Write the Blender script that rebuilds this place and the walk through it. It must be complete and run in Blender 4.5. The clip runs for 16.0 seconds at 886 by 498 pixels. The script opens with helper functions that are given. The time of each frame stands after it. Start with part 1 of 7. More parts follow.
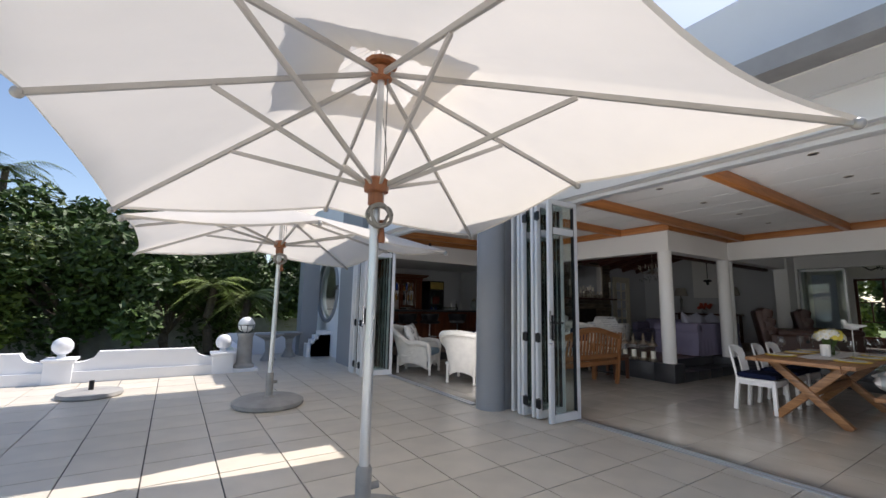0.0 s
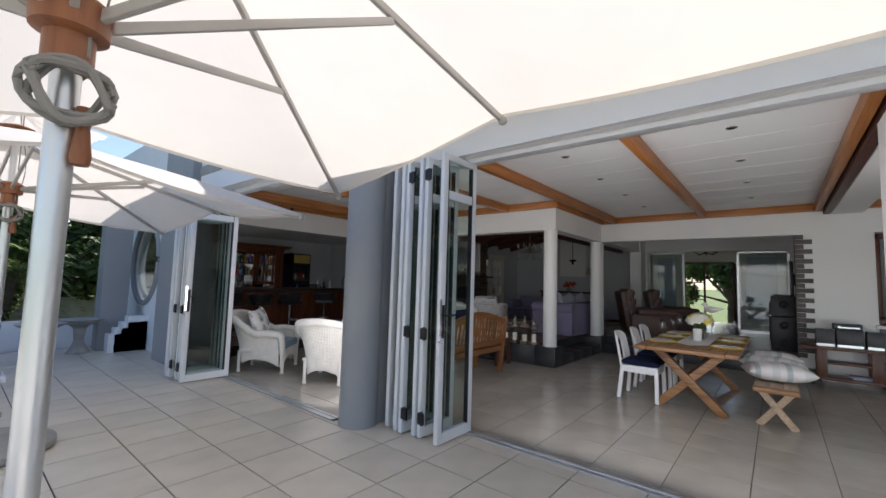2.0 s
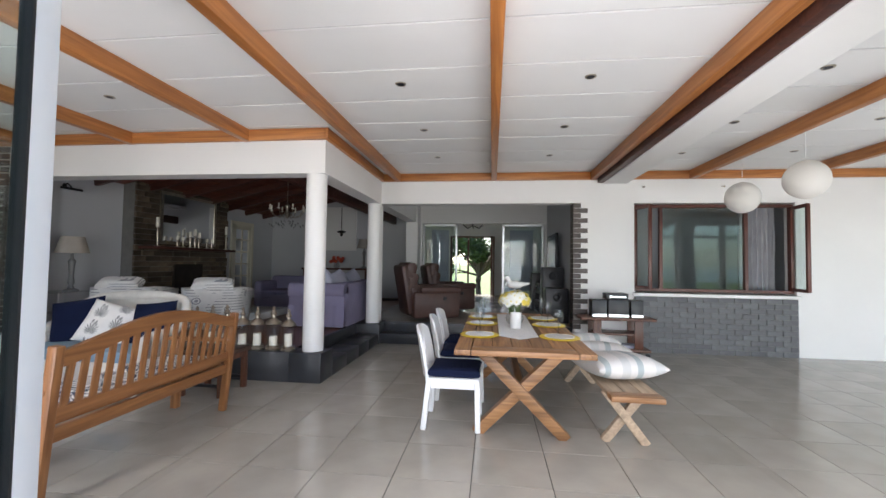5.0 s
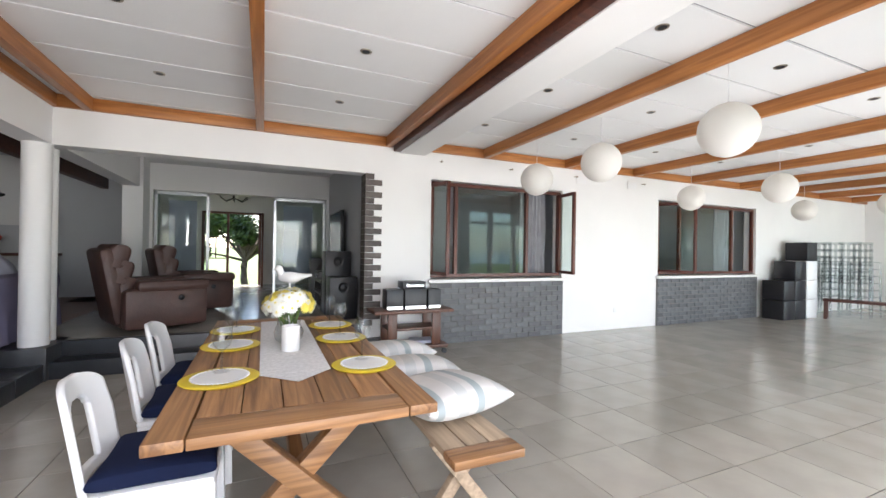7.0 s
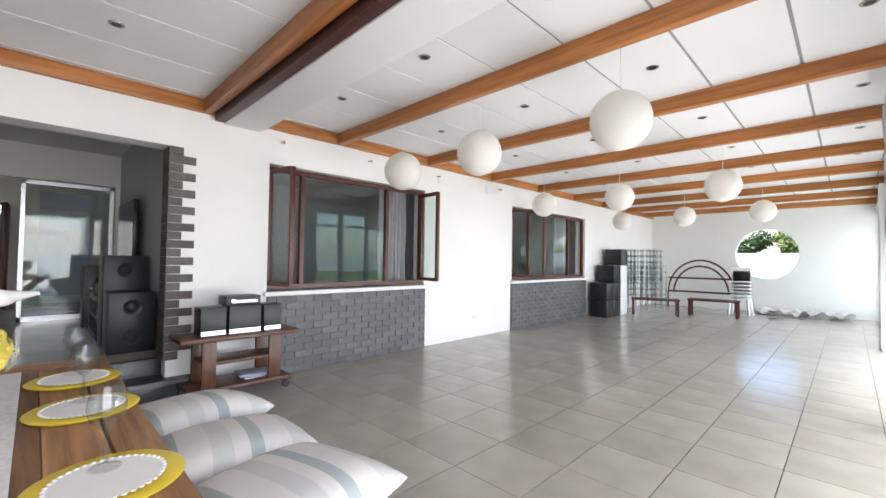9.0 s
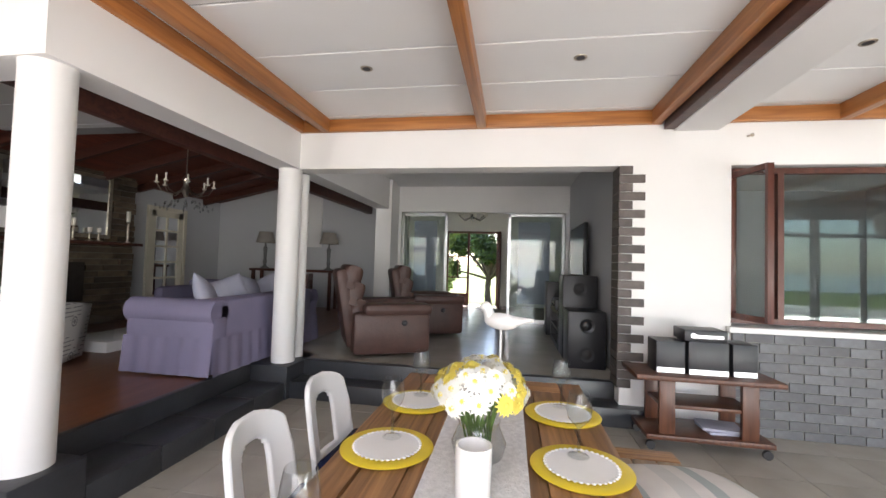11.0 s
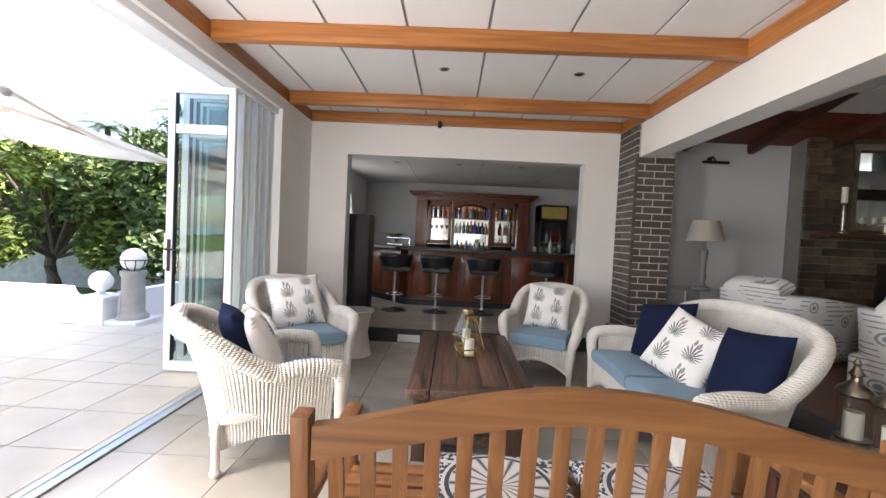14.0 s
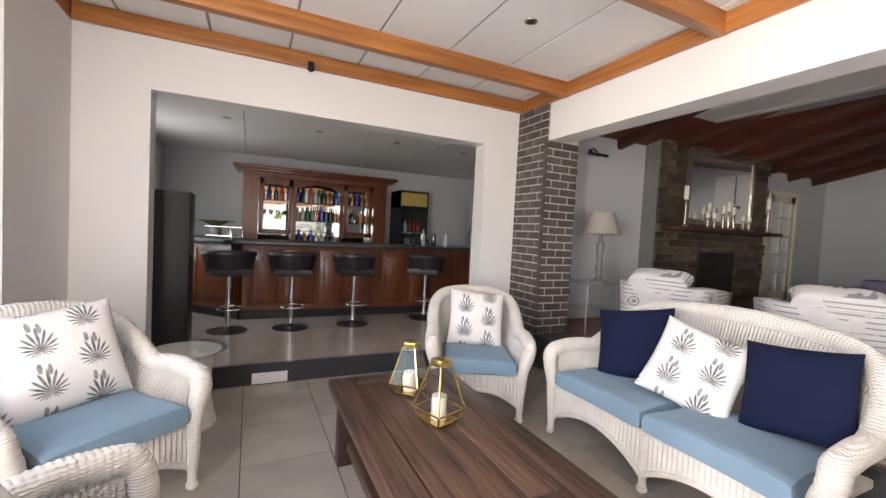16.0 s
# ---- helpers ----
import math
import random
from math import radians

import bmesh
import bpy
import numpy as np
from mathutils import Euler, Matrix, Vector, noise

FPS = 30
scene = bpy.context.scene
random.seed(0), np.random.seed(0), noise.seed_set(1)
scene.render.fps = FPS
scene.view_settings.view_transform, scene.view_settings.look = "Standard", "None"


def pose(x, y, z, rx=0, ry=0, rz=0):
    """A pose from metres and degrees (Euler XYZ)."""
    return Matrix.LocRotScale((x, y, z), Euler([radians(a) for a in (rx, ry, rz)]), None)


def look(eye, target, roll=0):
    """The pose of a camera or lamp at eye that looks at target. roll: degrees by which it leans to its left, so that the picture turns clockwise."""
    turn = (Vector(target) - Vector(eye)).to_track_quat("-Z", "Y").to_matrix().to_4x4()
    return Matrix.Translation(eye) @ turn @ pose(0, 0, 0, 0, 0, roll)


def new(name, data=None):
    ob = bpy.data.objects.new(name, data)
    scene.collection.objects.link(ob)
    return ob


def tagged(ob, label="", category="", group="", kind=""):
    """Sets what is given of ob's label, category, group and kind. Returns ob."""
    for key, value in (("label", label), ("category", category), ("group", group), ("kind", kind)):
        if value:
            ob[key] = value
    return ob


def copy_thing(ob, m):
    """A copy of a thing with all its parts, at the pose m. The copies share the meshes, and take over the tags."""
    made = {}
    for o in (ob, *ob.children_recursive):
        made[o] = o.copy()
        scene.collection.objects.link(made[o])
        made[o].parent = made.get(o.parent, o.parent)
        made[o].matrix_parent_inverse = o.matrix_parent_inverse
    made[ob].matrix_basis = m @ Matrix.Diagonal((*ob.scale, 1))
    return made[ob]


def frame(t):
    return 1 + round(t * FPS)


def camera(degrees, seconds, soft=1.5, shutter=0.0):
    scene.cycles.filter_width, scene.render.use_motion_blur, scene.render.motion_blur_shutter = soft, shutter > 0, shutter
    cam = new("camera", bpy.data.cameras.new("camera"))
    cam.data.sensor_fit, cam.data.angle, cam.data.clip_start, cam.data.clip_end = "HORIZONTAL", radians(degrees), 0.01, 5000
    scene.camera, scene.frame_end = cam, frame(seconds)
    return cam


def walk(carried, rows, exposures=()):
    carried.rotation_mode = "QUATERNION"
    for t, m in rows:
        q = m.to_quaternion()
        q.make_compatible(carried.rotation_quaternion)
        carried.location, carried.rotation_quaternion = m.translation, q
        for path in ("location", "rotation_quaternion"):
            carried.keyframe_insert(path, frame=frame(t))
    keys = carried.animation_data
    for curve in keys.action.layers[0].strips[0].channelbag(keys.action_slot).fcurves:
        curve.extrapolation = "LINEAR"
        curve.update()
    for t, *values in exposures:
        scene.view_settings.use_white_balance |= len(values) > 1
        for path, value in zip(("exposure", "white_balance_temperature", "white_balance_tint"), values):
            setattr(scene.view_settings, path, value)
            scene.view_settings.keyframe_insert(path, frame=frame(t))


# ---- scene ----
cam = camera(94.8, 16.0)
PATH = [
    (0, (-0.135, 0.253, 1.315), (0.949, 1.912, 1.585), 1.2),
    (0.5, (-0.01, 0.491, 1.394), (1.211, 2.06, 1.619), 1.5),
    (1, (0.176, 0.701, 1.433), (1.521, 2.168, 1.633), 1.9),
    (1.5, (0.431, 0.949, 1.444), (1.887, 2.31, 1.615), 1.9),
    (2, (0.711, 1.246, 1.433), (2.253, 2.51, 1.589), 1.7),
    (2.5, (1.047, 1.522, 1.404), (2.653, 2.706, 1.549), 1.5),
    (3, (1.383, 1.806, 1.391), (3.053, 2.898, 1.524), 1.3),
    (3.5, (1.752, 2.04, 1.379), (3.504, 2.997, 1.501), 1.1),
    (4, (2.146, 2.16, 1.403), (3.992, 2.924, 1.492), 1.4),
    (4.2, (2.321, 2.248, 1.396), (4.21, 2.899, 1.486), 1.2),
    (6.3, (4.014, 2.34, 1.352), (5.978, 1.961, 1.361), 1.0),
    (6.5, (4.147, 2.308, 1.361), (6.086, 1.817, 1.364), 0.9),
    (7, (4.471, 2.242, 1.368), (6.301, 1.435, 1.375), 0.9),
    (7.5, (4.73, 2.116, 1.41), (6.384, 0.992, 1.402), 0.9),
    (8, (4.938, 1.961, 1.352), (6.356, 0.551, 1.377), 0.9),
    (8.2, (5.01, 1.955, 1.31), (6.314, 0.439, 1.35), 0.6),
    (10.4, (5.748, 1.724, 1.411), (7.685, 1.234, 1.497), 1.8),
    (11, (5.896, 1.984, 1.429), (7.867, 2.314, 1.5), 1.7),
    (11.5, (5.992, 2.192, 1.407), (7.725, 3.187, 1.481), 2.3),
    (12, (5.96, 2.459, 1.406), (7.293, 3.95, 1.451), 2.5),
    (12.5, (5.862, 2.766, 1.406), (6.714, 4.576, 1.418), 2.6),
    (13, (5.743, 3.058, 1.456), (6.147, 5.017, 1.414), 2.8),
    (13.5, (5.575, 3.355, 1.435), (5.644, 5.352, 1.37), 2.6),
    (14, (5.351, 3.613, 1.37), (5.307, 5.611, 1.304), 2.7),
    (14.5, (5.134, 3.954, 1.399), (5.193, 5.951, 1.308), 2.6),
    (15, (4.959, 4.288, 1.373), (5.253, 6.264, 1.277), 3.1),
    (15.5, (4.821, 4.634, 1.361), (5.394, 6.548, 1.271), 3.1),
    (16, (4.668, 4.987, 1.37), (5.527, 6.791, 1.288), 3.0),
]
EXPOSURE = [(0, 0.32, 6450, 14), (2, 0.55, 6350, 14), (3.5, 0.98, 6050, 9), (4.2, 1.3, 6150, 11), (6.3, 2.2, 6400, 14), (8.2, 2.1, 6300, 13), (10.4, 2.35, 6600, 16), (12.0, 2.5, 6750, 16), (14.5, 2.3, 6850, 15), (15.0, 2.3, 6950, 17), (16, 2.85, 7000, 18)]
walk(cam, [(t, look(eye, target, roll)) for t, eye, target, roll in PATH], EXPOSURE)

# ---- light ----
SUN_EL, SUN_AZ = 58.0, 80.0          # the sun stands behind the house
world = bpy.data.worlds.new("world")
scene.world = world
world.use_nodes = True
wn = world.node_tree
sky = wn.nodes.new("ShaderNodeTexSky")
sky.sky_type, sky.sun_disc = "NISHITA", False
sky.sun_elevation, sky.sun_rotation = radians(SUN_EL), radians(SUN_AZ)
wn.nodes["Background"].inputs["Strength"].default_value = 0.15
wn.links.new(sky.outputs[0], wn.nodes["Background"].inputs["Color"])
sun = new("sun", bpy.data.lights.new("sun", "SUN"))
sun.data.energy, sun.data.angle, sun.data.color = 4.5, radians(0.5), (1.0, 0.95, 0.88)
az, el = radians(SUN_AZ), radians(SUN_EL)
sun.matrix_world = look((0, 0, 0), (-math.sin(az) * math.cos(el), -math.cos(az) * math.cos(el), -math.sin(el)))


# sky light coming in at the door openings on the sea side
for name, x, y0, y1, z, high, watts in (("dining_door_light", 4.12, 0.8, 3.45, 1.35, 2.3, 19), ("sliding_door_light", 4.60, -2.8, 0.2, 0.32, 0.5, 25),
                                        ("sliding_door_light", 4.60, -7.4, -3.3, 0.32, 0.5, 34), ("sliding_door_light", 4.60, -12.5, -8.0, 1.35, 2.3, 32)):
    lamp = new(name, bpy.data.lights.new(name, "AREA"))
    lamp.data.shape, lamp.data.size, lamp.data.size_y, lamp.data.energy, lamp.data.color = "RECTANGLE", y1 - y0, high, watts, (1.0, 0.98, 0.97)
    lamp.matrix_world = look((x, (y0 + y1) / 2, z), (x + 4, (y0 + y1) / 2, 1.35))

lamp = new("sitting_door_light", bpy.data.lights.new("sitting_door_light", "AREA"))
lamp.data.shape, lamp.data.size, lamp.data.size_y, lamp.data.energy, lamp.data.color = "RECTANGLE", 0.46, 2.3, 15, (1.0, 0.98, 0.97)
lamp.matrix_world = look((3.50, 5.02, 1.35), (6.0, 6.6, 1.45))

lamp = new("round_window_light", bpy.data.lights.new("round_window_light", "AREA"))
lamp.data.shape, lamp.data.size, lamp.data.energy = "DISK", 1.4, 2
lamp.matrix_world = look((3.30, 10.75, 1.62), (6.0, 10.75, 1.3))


# ---- materials ----
def material(name, color, rough=0.6, metal=0.0, vary=0.12, scale=6.0, bump=0.15, bump_scale=60.0, spec=0.5, island=False, per_object=0.0, coat=0.0, stretch=(1, 1, 1), dark=None, sheen=0.0):
    """Principled surface with stains at a coarse scale and grain at a fine one."""
    m = bpy.data.materials.new(name)
    m.use_nodes = True
    t = m.node_tree
    n, l = t.nodes, t.links
    b = n["Principled BSDF"]
    b.inputs["Roughness"].default_value, b.inputs["Metallic"].default_value = rough, metal
    b.inputs["Specular IOR Level"].default_value = spec
    b.inputs["Coat Weight"].default_value = coat
    b.inputs["Sheen Weight"].default_value = sheen
    co = n.new("ShaderNodeTexCoord")
    mp = n.new("ShaderNodeMapping")
    mp.inputs["Scale"].default_value = stretch
    l.new(co.outputs["Object"], mp.inputs[0])
    a = n.new("ShaderNodeTexNoise")
    a.inputs["Scale"].default_value, a.inputs["Detail"].default_value = scale, 5
    l.new(mp.outputs[0], a.inputs["Vector"])
    ramp = n.new("ShaderNodeMapRange")
    ramp.inputs["From Min"].default_value, ramp.inputs["From Max"].default_value = 0.3, 0.7
    l.new(a.outputs["Fac"], ramp.inputs["Value"])
    mix = n.new("ShaderNodeMix")
    mix.data_type = "RGBA"
    c0 = dark or tuple(c * (1 - vary) for c in color)
    mix.inputs["A"].default_value = (*c0, 1)
    mix.inputs["B"].default_value = (*[min(1, c * (1 + vary * 0.5)) for c in color], 1)
    l.new(ramp.outputs[0], mix.inputs["Factor"])
    out = mix.outputs["Result"]
    if per_object:
        info = n.new("ShaderNodeNewGeometry") if island else n.new("ShaderNodeObjectInfo")
        src = info.outputs["Random Per Island"] if island else info.outputs["Random"]
        r2 = n.new("ShaderNodeMapRange")
        r2.inputs["To Min"].default_value, r2.inputs["To Max"].default_value = 1 - per_object, 1 + per_object
        l.new(src, r2.inputs["Value"])
        hsv = n.new("ShaderNodeHueSaturation")
        l.new(r2.outputs[0], hsv.inputs["Value"])
        l.new(out, hsv.inputs["Color"])
        out = hsv.outputs[0]
    l.new(out, b.inputs["Base Color"])
    if bump:
        f = n.new("ShaderNodeTexNoise")
        f.inputs["Scale"].default_value, f.inputs["Detail"].default_value = bump_scale, 4
        l.new(mp.outputs[0], f.inputs["Vector"])
        bp = n.new("ShaderNodeBump")
        bp.inputs["Strength"].default_value, bp.inputs["Distance"].default_value = bump, 0.01
        l.new(f.outputs["Fac"], bp.inputs["Height"])
        l.new(bp.outputs[0], b.inputs["Normal"])
    return m


def wood(name, color, dark, rough=0.4, along="x", scale=3.0, per_object=0.1, coat=0.0):
    """Timber whose grain runs along one axis."""
    st = {"x": (0.25, 5, 5), "y": (5, 0.25, 5), "z": (5, 5, 0.25)}[along]
    m = material(name, color, rough, vary=0.2, scale=scale, bump=0.12, bump_scale=30, stretch=st, dark=dark, per_object=per_object, coat=coat)
    t = m.node_tree
    noise_node = [x for x in t.nodes if x.type == "TEX_NOISE"][0]
    noise_node.inputs["Distortion"].default_value = 1.2
    noise_node.inputs["Detail"].default_value = 8
    return m


def wicker(name, color):
    m = material(name, color, 0.55, vary=0.1, scale=9, bump=0)
    t = m.node_tree
    n, l = t.nodes, t.links
    co = n.new("ShaderNodeTexCoord")
    w = n.new("ShaderNodeTexWave")
    w.bands_direction, w.inputs["Scale"].default_value = "Z", 30
    w.inputs["Distortion"].default_value = 1.0
    l.new(co.outputs["Object"], w.inputs["Vector"])
    bp = n.new("ShaderNodeBump")
    bp.inputs["Strength"].default_value, bp.inputs["Distance"].default_value = 0.55, 0.008
    l.new(w.outputs["Fac"], bp.inputs["Height"])
    l.new(bp.outputs[0], n["Principled BSDF"].inputs["Normal"])
    return m


def clear_glass(name, tint=(0.96, 0.98, 0.98), dim=0.0, ior=1.5):
    m = bpy.data.materials.new(name)
    m.use_nodes = True
    t = m.node_tree
    t.nodes.clear()
    o = t.nodes.new("ShaderNodeOutputMaterial")
    mx = t.nodes.new("ShaderNodeMixShader")
    tr = t.nodes.new("ShaderNodeBsdfTransparent")
    gl = t.nodes.new("ShaderNodeBsdfGlossy")
    lw = t.nodes.new("ShaderNodeLayerWeight")
    lw.inputs["Blend"].default_value = 0.5
    pw = t.nodes.new("ShaderNodeMath")
    pw.operation = "POWER"
    pw.inputs[1].default_value = 4.0
    fr = t.nodes.new("ShaderNodeMath")
    fr.operation = "MULTIPLY_ADD"
    fr.inputs[1].default_value, fr.inputs[2].default_value = 0.6 * (ior - 1) / 0.5, 0.05 * (ior - 1) / 0.5
    t.links.new(lw.outputs["Facing"], pw.inputs[0])
    t.links.new(pw.outputs[0], fr.inputs[0])
    tr.inputs["Color"].default_value = (*tint, 1)
    gl.inputs["Roughness"].default_value = 0.01
    t.links.new(fr.outputs[0], mx.inputs[0])
    t.links.new(tr.outputs[0], mx.inputs[1])
    t.links.new(gl.outputs[0], mx.inputs[2])
    t.links.new(mx.outputs[0], o.inputs[0])
    return m


def cloth_see_through(name, color, through_share=0.45):
    """Thin canvas that lets part of the light through."""
    m = material(name, color, 0.8, vary=0.05, scale=3, bump=0.25, bump_scale=5)
    t = m.node_tree
    b = t.nodes["Principled BSDF"]
    tl = t.nodes.new("ShaderNodeBsdfTranslucent")
    tl.inputs["Color"].default_value = (*color, 1)
    mx = t.nodes.new("ShaderNodeMixShader")
    mx.inputs[0].default_value = through_share
    t.links.new(b.outputs[0], mx.inputs[1])
    t.links.new(tl.outputs[0], mx.inputs[2])
    t.links.new(mx.outputs[0], t.nodes["Material Output"].inputs[0])
    return m


def printed(name, base, ink, kind):
    """Fabric with a repeated print: 'tuft' aloe sprays, 'compass' roses, 'script' lines with round seals, 'stripe' bands."""
    m = material(name, base, 0.85, vary=0.05, scale=12, bump=0.25, bump_scale=220)
    t = m.node_tree
    n, l = t.nodes, t.links
    b = n["Principled BSDF"]
    old = b.inputs["Base Color"].links[0].from_socket
    co = n.new("ShaderNodeTexCoord")
    sep = n.new("ShaderNodeSeparateXYZ")
    l.new(co.outputs["Object"], sep.inputs[0])

    def op(kind_of, a, c=None, clamp=False):
        q = n.new("ShaderNodeMath")
        q.operation, q.use_clamp = kind_of, clamp
        for i, v in enumerate((a, c)):
            if v is None:
                continue
            if isinstance(v, (int, float)):
                q.inputs[i].default_value = v
            else:
                l.new(v, q.inputs[i])
        return q.outputs[0]
    X, Y, Z = sep.outputs
    if kind == "tuft":
        cx = op("DIVIDE", X, 0.19)
        row = op("FLOOR", cx)
        cz = op("ADD", op("DIVIDE", Z, 0.19), op("MULTIPLY", row, 0.5))
        u = op("SUBTRACT", op("FRACT", cx), 0.5)
        v = op("SUBTRACT", op("FRACT", cz), 0.3)
        r = op("SQRT", op("ADD", op("MULTIPLY", u, u), op("MULTIPLY", v, v)))
        ang = op("ARCTAN2", u, v)
        petals = op("ABSOLUTE", op("COSINE", op("MULTIPLY", ang, 9.0)))
        reach = op("MULTIPLY", petals, op("SUBTRACT", 0.60, op("MULTIPLY", op("ABSOLUTE", ang), 0.15)))
        ink_mask = op("MULTIPLY", op("SUBTRACT", reach, r), 12.0, True)
        for cu, cv, ru, rv in ((0.11, 0.58, 0.05, 0.12), (-0.07, 0.52, 0.045, 0.13)):
            eu, ev = op("DIVIDE", op("SUBTRACT", u, cu), ru), op("DIVIDE", op("SUBTRACT", v, cv), rv)
            spike = op("LESS_THAN", op("ADD", op("MULTIPLY", eu, eu), op("MULTIPLY", ev, ev)), 1.0)
            ink_mask = op("MAXIMUM", ink_mask, op("MULTIPLY", spike, 0.85))
        wash = n.new("ShaderNodeTexNoise")
        wash.inputs["Scale"].default_value = 38
        l.new(co.outputs["Object"], wash.inputs["Vector"])
        ink_mask = op("MULTIPLY", ink_mask, op("ADD", op("MULTIPLY", wash.outputs["Fac"], 0.8), 0.42), True)
    elif kind == "compass":
        u, v = X, op("SUBTRACT", Y, 0.0)
        r = op("SQRT", op("ADD", op("MULTIPLY", u, u), op("MULTIPLY", v, v)))
        ang = op("ARCTAN2", u, v)
        star = op("POWER", op("ABSOLUTE", op("COSINE", op("MULTIPLY", ang, 8.0))), 10.0)
        inside = op("LESS_THAN", r, 0.17)
        ring = op("LESS_THAN", op("ABSOLUTE", op("SUBTRACT", r, 0.18)), 0.008)
        outer = op("GREATER_THAN", r, 0.2)
        nz = n.new("ShaderNodeTexNoise")
        nz.inputs["Scale"].default_value = 60
        l.new(co.outputs["Object"], nz.inputs["Vector"])
        words = op("GREATER_THAN", nz.outputs["Fac"], 0.5)
        ink_mask = op("MAXIMUM", op("MAXIMUM", op("MULTIPLY", star, inside), ring), op("MULTIPLY", outer, words))
    elif kind == "script":
        line = op("GREATER_THAN", op("SINE", op("MULTIPLY", Z, 150.0)), 0.72)
        nz = n.new("ShaderNodeTexNoise")
        nz.inputs["Scale"].default_value = 5
        l.new(co.outputs["Object"], nz.inputs["Vector"])
        broken = op("GREATER_THAN", nz.outputs["Fac"], 0.5)
        s = op("ADD", X, Y)
        u = op("SUBTRACT", op("FRACT", op("DIVIDE", s, 0.42)), 0.5)
        v = op("SUBTRACT", op("FRACT", op("DIVIDE", op("ADD", Z, op("MULTIPLY", op("FLOOR", op("DIVIDE", s, 0.42)), 0.13)), 0.36)), 0.5)
        u, v = op("MULTIPLY", u, 0.42), op("MULTIPLY", v, 0.36)
        r = op("SQRT", op("ADD", op("MULTIPLY", u, u), op("MULTIPLY", v, v)))
        seal = op("LESS_THAN", op("ABSOLUTE", op("SUBTRACT", r, 0.045)), 0.007)
        dot = op("LESS_THAN", r, 0.022)
        clear = op("GREATER_THAN", r, 0.07)
        ink_mask = op("MAXIMUM", op("MAXIMUM", seal, dot), op("MULTIPLY", op("MULTIPLY", line, broken), clear))
        ink_mask = op("MULTIPLY", ink_mask, 0.8)
    else:
        w = op("FRACT", op("DIVIDE", op("ADD", X, 5.0), 0.27))
        ink_mask = op("MAXIMUM", op("MULTIPLY", op("LESS_THAN", op("ABSOLUTE", op("SUBTRACT", w, 0.3)), 0.09), 0.9),
                      op("MULTIPLY", op("LESS_THAN", op("ABSOLUTE", op("SUBTRACT", w, 0.72)), 0.13), 0.35))
    mix = n.new("ShaderNodeMix")
    mix.data_type = "RGBA"
    l.new(ink_mask, mix.inputs["Factor"])
    l.new(old, mix.inputs["A"])
    mix.inputs["B"].default_value = (*ink, 1)
    l.new(mix.outputs["Result"], b.inputs["Base Color"])
    return m


PLASTER = material("white_plaster", (0.82, 0.81, 0.79), 0.7, vary=0.03, scale=1.2, bump=0.08, bump_scale=90)
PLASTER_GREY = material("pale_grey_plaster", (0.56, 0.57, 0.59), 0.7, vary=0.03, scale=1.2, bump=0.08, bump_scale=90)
WALL_OUT = material("white_wall_paint_outdoors", (0.82, 0.83, 0.85), 0.75, vary=0.05, scale=1.0, bump=0.2, bump_scale=120)
GREY_PAINT = material("mid_grey_wall_paint", (0.30, 0.31, 0.325), 0.55, vary=0.05, scale=1.5, bump=0.1, bump_scale=150)
BOARD = material("white_ceiling_board", (0.80, 0.80, 0.79), 0.7, vary=0.02, scale=2, bump=0.05)
SEAM = material("grey_ceiling_seam", (0.33, 0.33, 0.33), 0.8)
PINE = wood("orange_pine", (0.48, 0.195, 0.055), (0.29, 0.10, 0.025), 0.4, "x", 4.0)
PINE_Y = wood("orange_pine_lengthwise", (0.48, 0.195, 0.055), (0.29, 0.10, 0.025), 0.4, "y", 4.0)
DARKWOOD = wood("dark_red_timber", (0.09, 0.03, 0.018), (0.045, 0.014, 0.01), 0.5, "y")
CEDAR = wood("red_brown_boards", (0.20, 0.05, 0.025), (0.10, 0.025, 0.015), 0.5, "x")
TEAK = wood("golden_teak", (0.37, 0.19, 0.08), (0.15, 0.068, 0.028), 0.42, "x", 5.0, 0.32)
TEAK_Y = wood("golden_teak_crosswise", (0.37, 0.19, 0.08), (0.17, 0.078, 0.03), 0.42, "y", 5.0, 0.25)
BENCHWOOD = wood("honey_brown_hardwood", (0.30, 0.135, 0.05), (0.19, 0.076, 0.026), 0.35, "x", 4.0, 0.12)
BENCHWOOD_Z = wood("honey_brown_hardwood_upright", (0.30, 0.135, 0.05), (0.19, 0.076, 0.026), 0.35, "z", 4.0, 0.12)
GREYWOOD = wood("weathered_pale_timber", (0.42, 0.31, 0.21), (0.27, 0.2, 0.14), 0.6, "x", 5.0, 0.15)
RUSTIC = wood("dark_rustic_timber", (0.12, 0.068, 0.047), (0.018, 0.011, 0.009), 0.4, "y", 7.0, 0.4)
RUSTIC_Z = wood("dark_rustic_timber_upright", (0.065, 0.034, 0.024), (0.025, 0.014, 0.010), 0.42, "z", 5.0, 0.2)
STOOLWOOD = wood("red_brown_stool_timber", (0.13, 0.05, 0.025), (0.06, 0.022, 0.013), 0.38, "z", 5.0, 0.1)
MAHOGANY = wood("polished_mahogany", (0.17, 0.052, 0.02), (0.08, 0.022, 0.01), 0.28, "z", 3.0, 0.12, 0.3)
FLOORWOOD = wood("red_brown_parquet", (0.19, 0.07, 0.03), (0.12, 0.042, 0.02), 0.3, "x", 3.0, 0.15)
TILE_OUT = material("beige_patio_tile", (0.68, 0.615, 0.51), 0.32, vary=0.1, scale=3, bump=0.04, bump_scale=40, per_object=0.05)
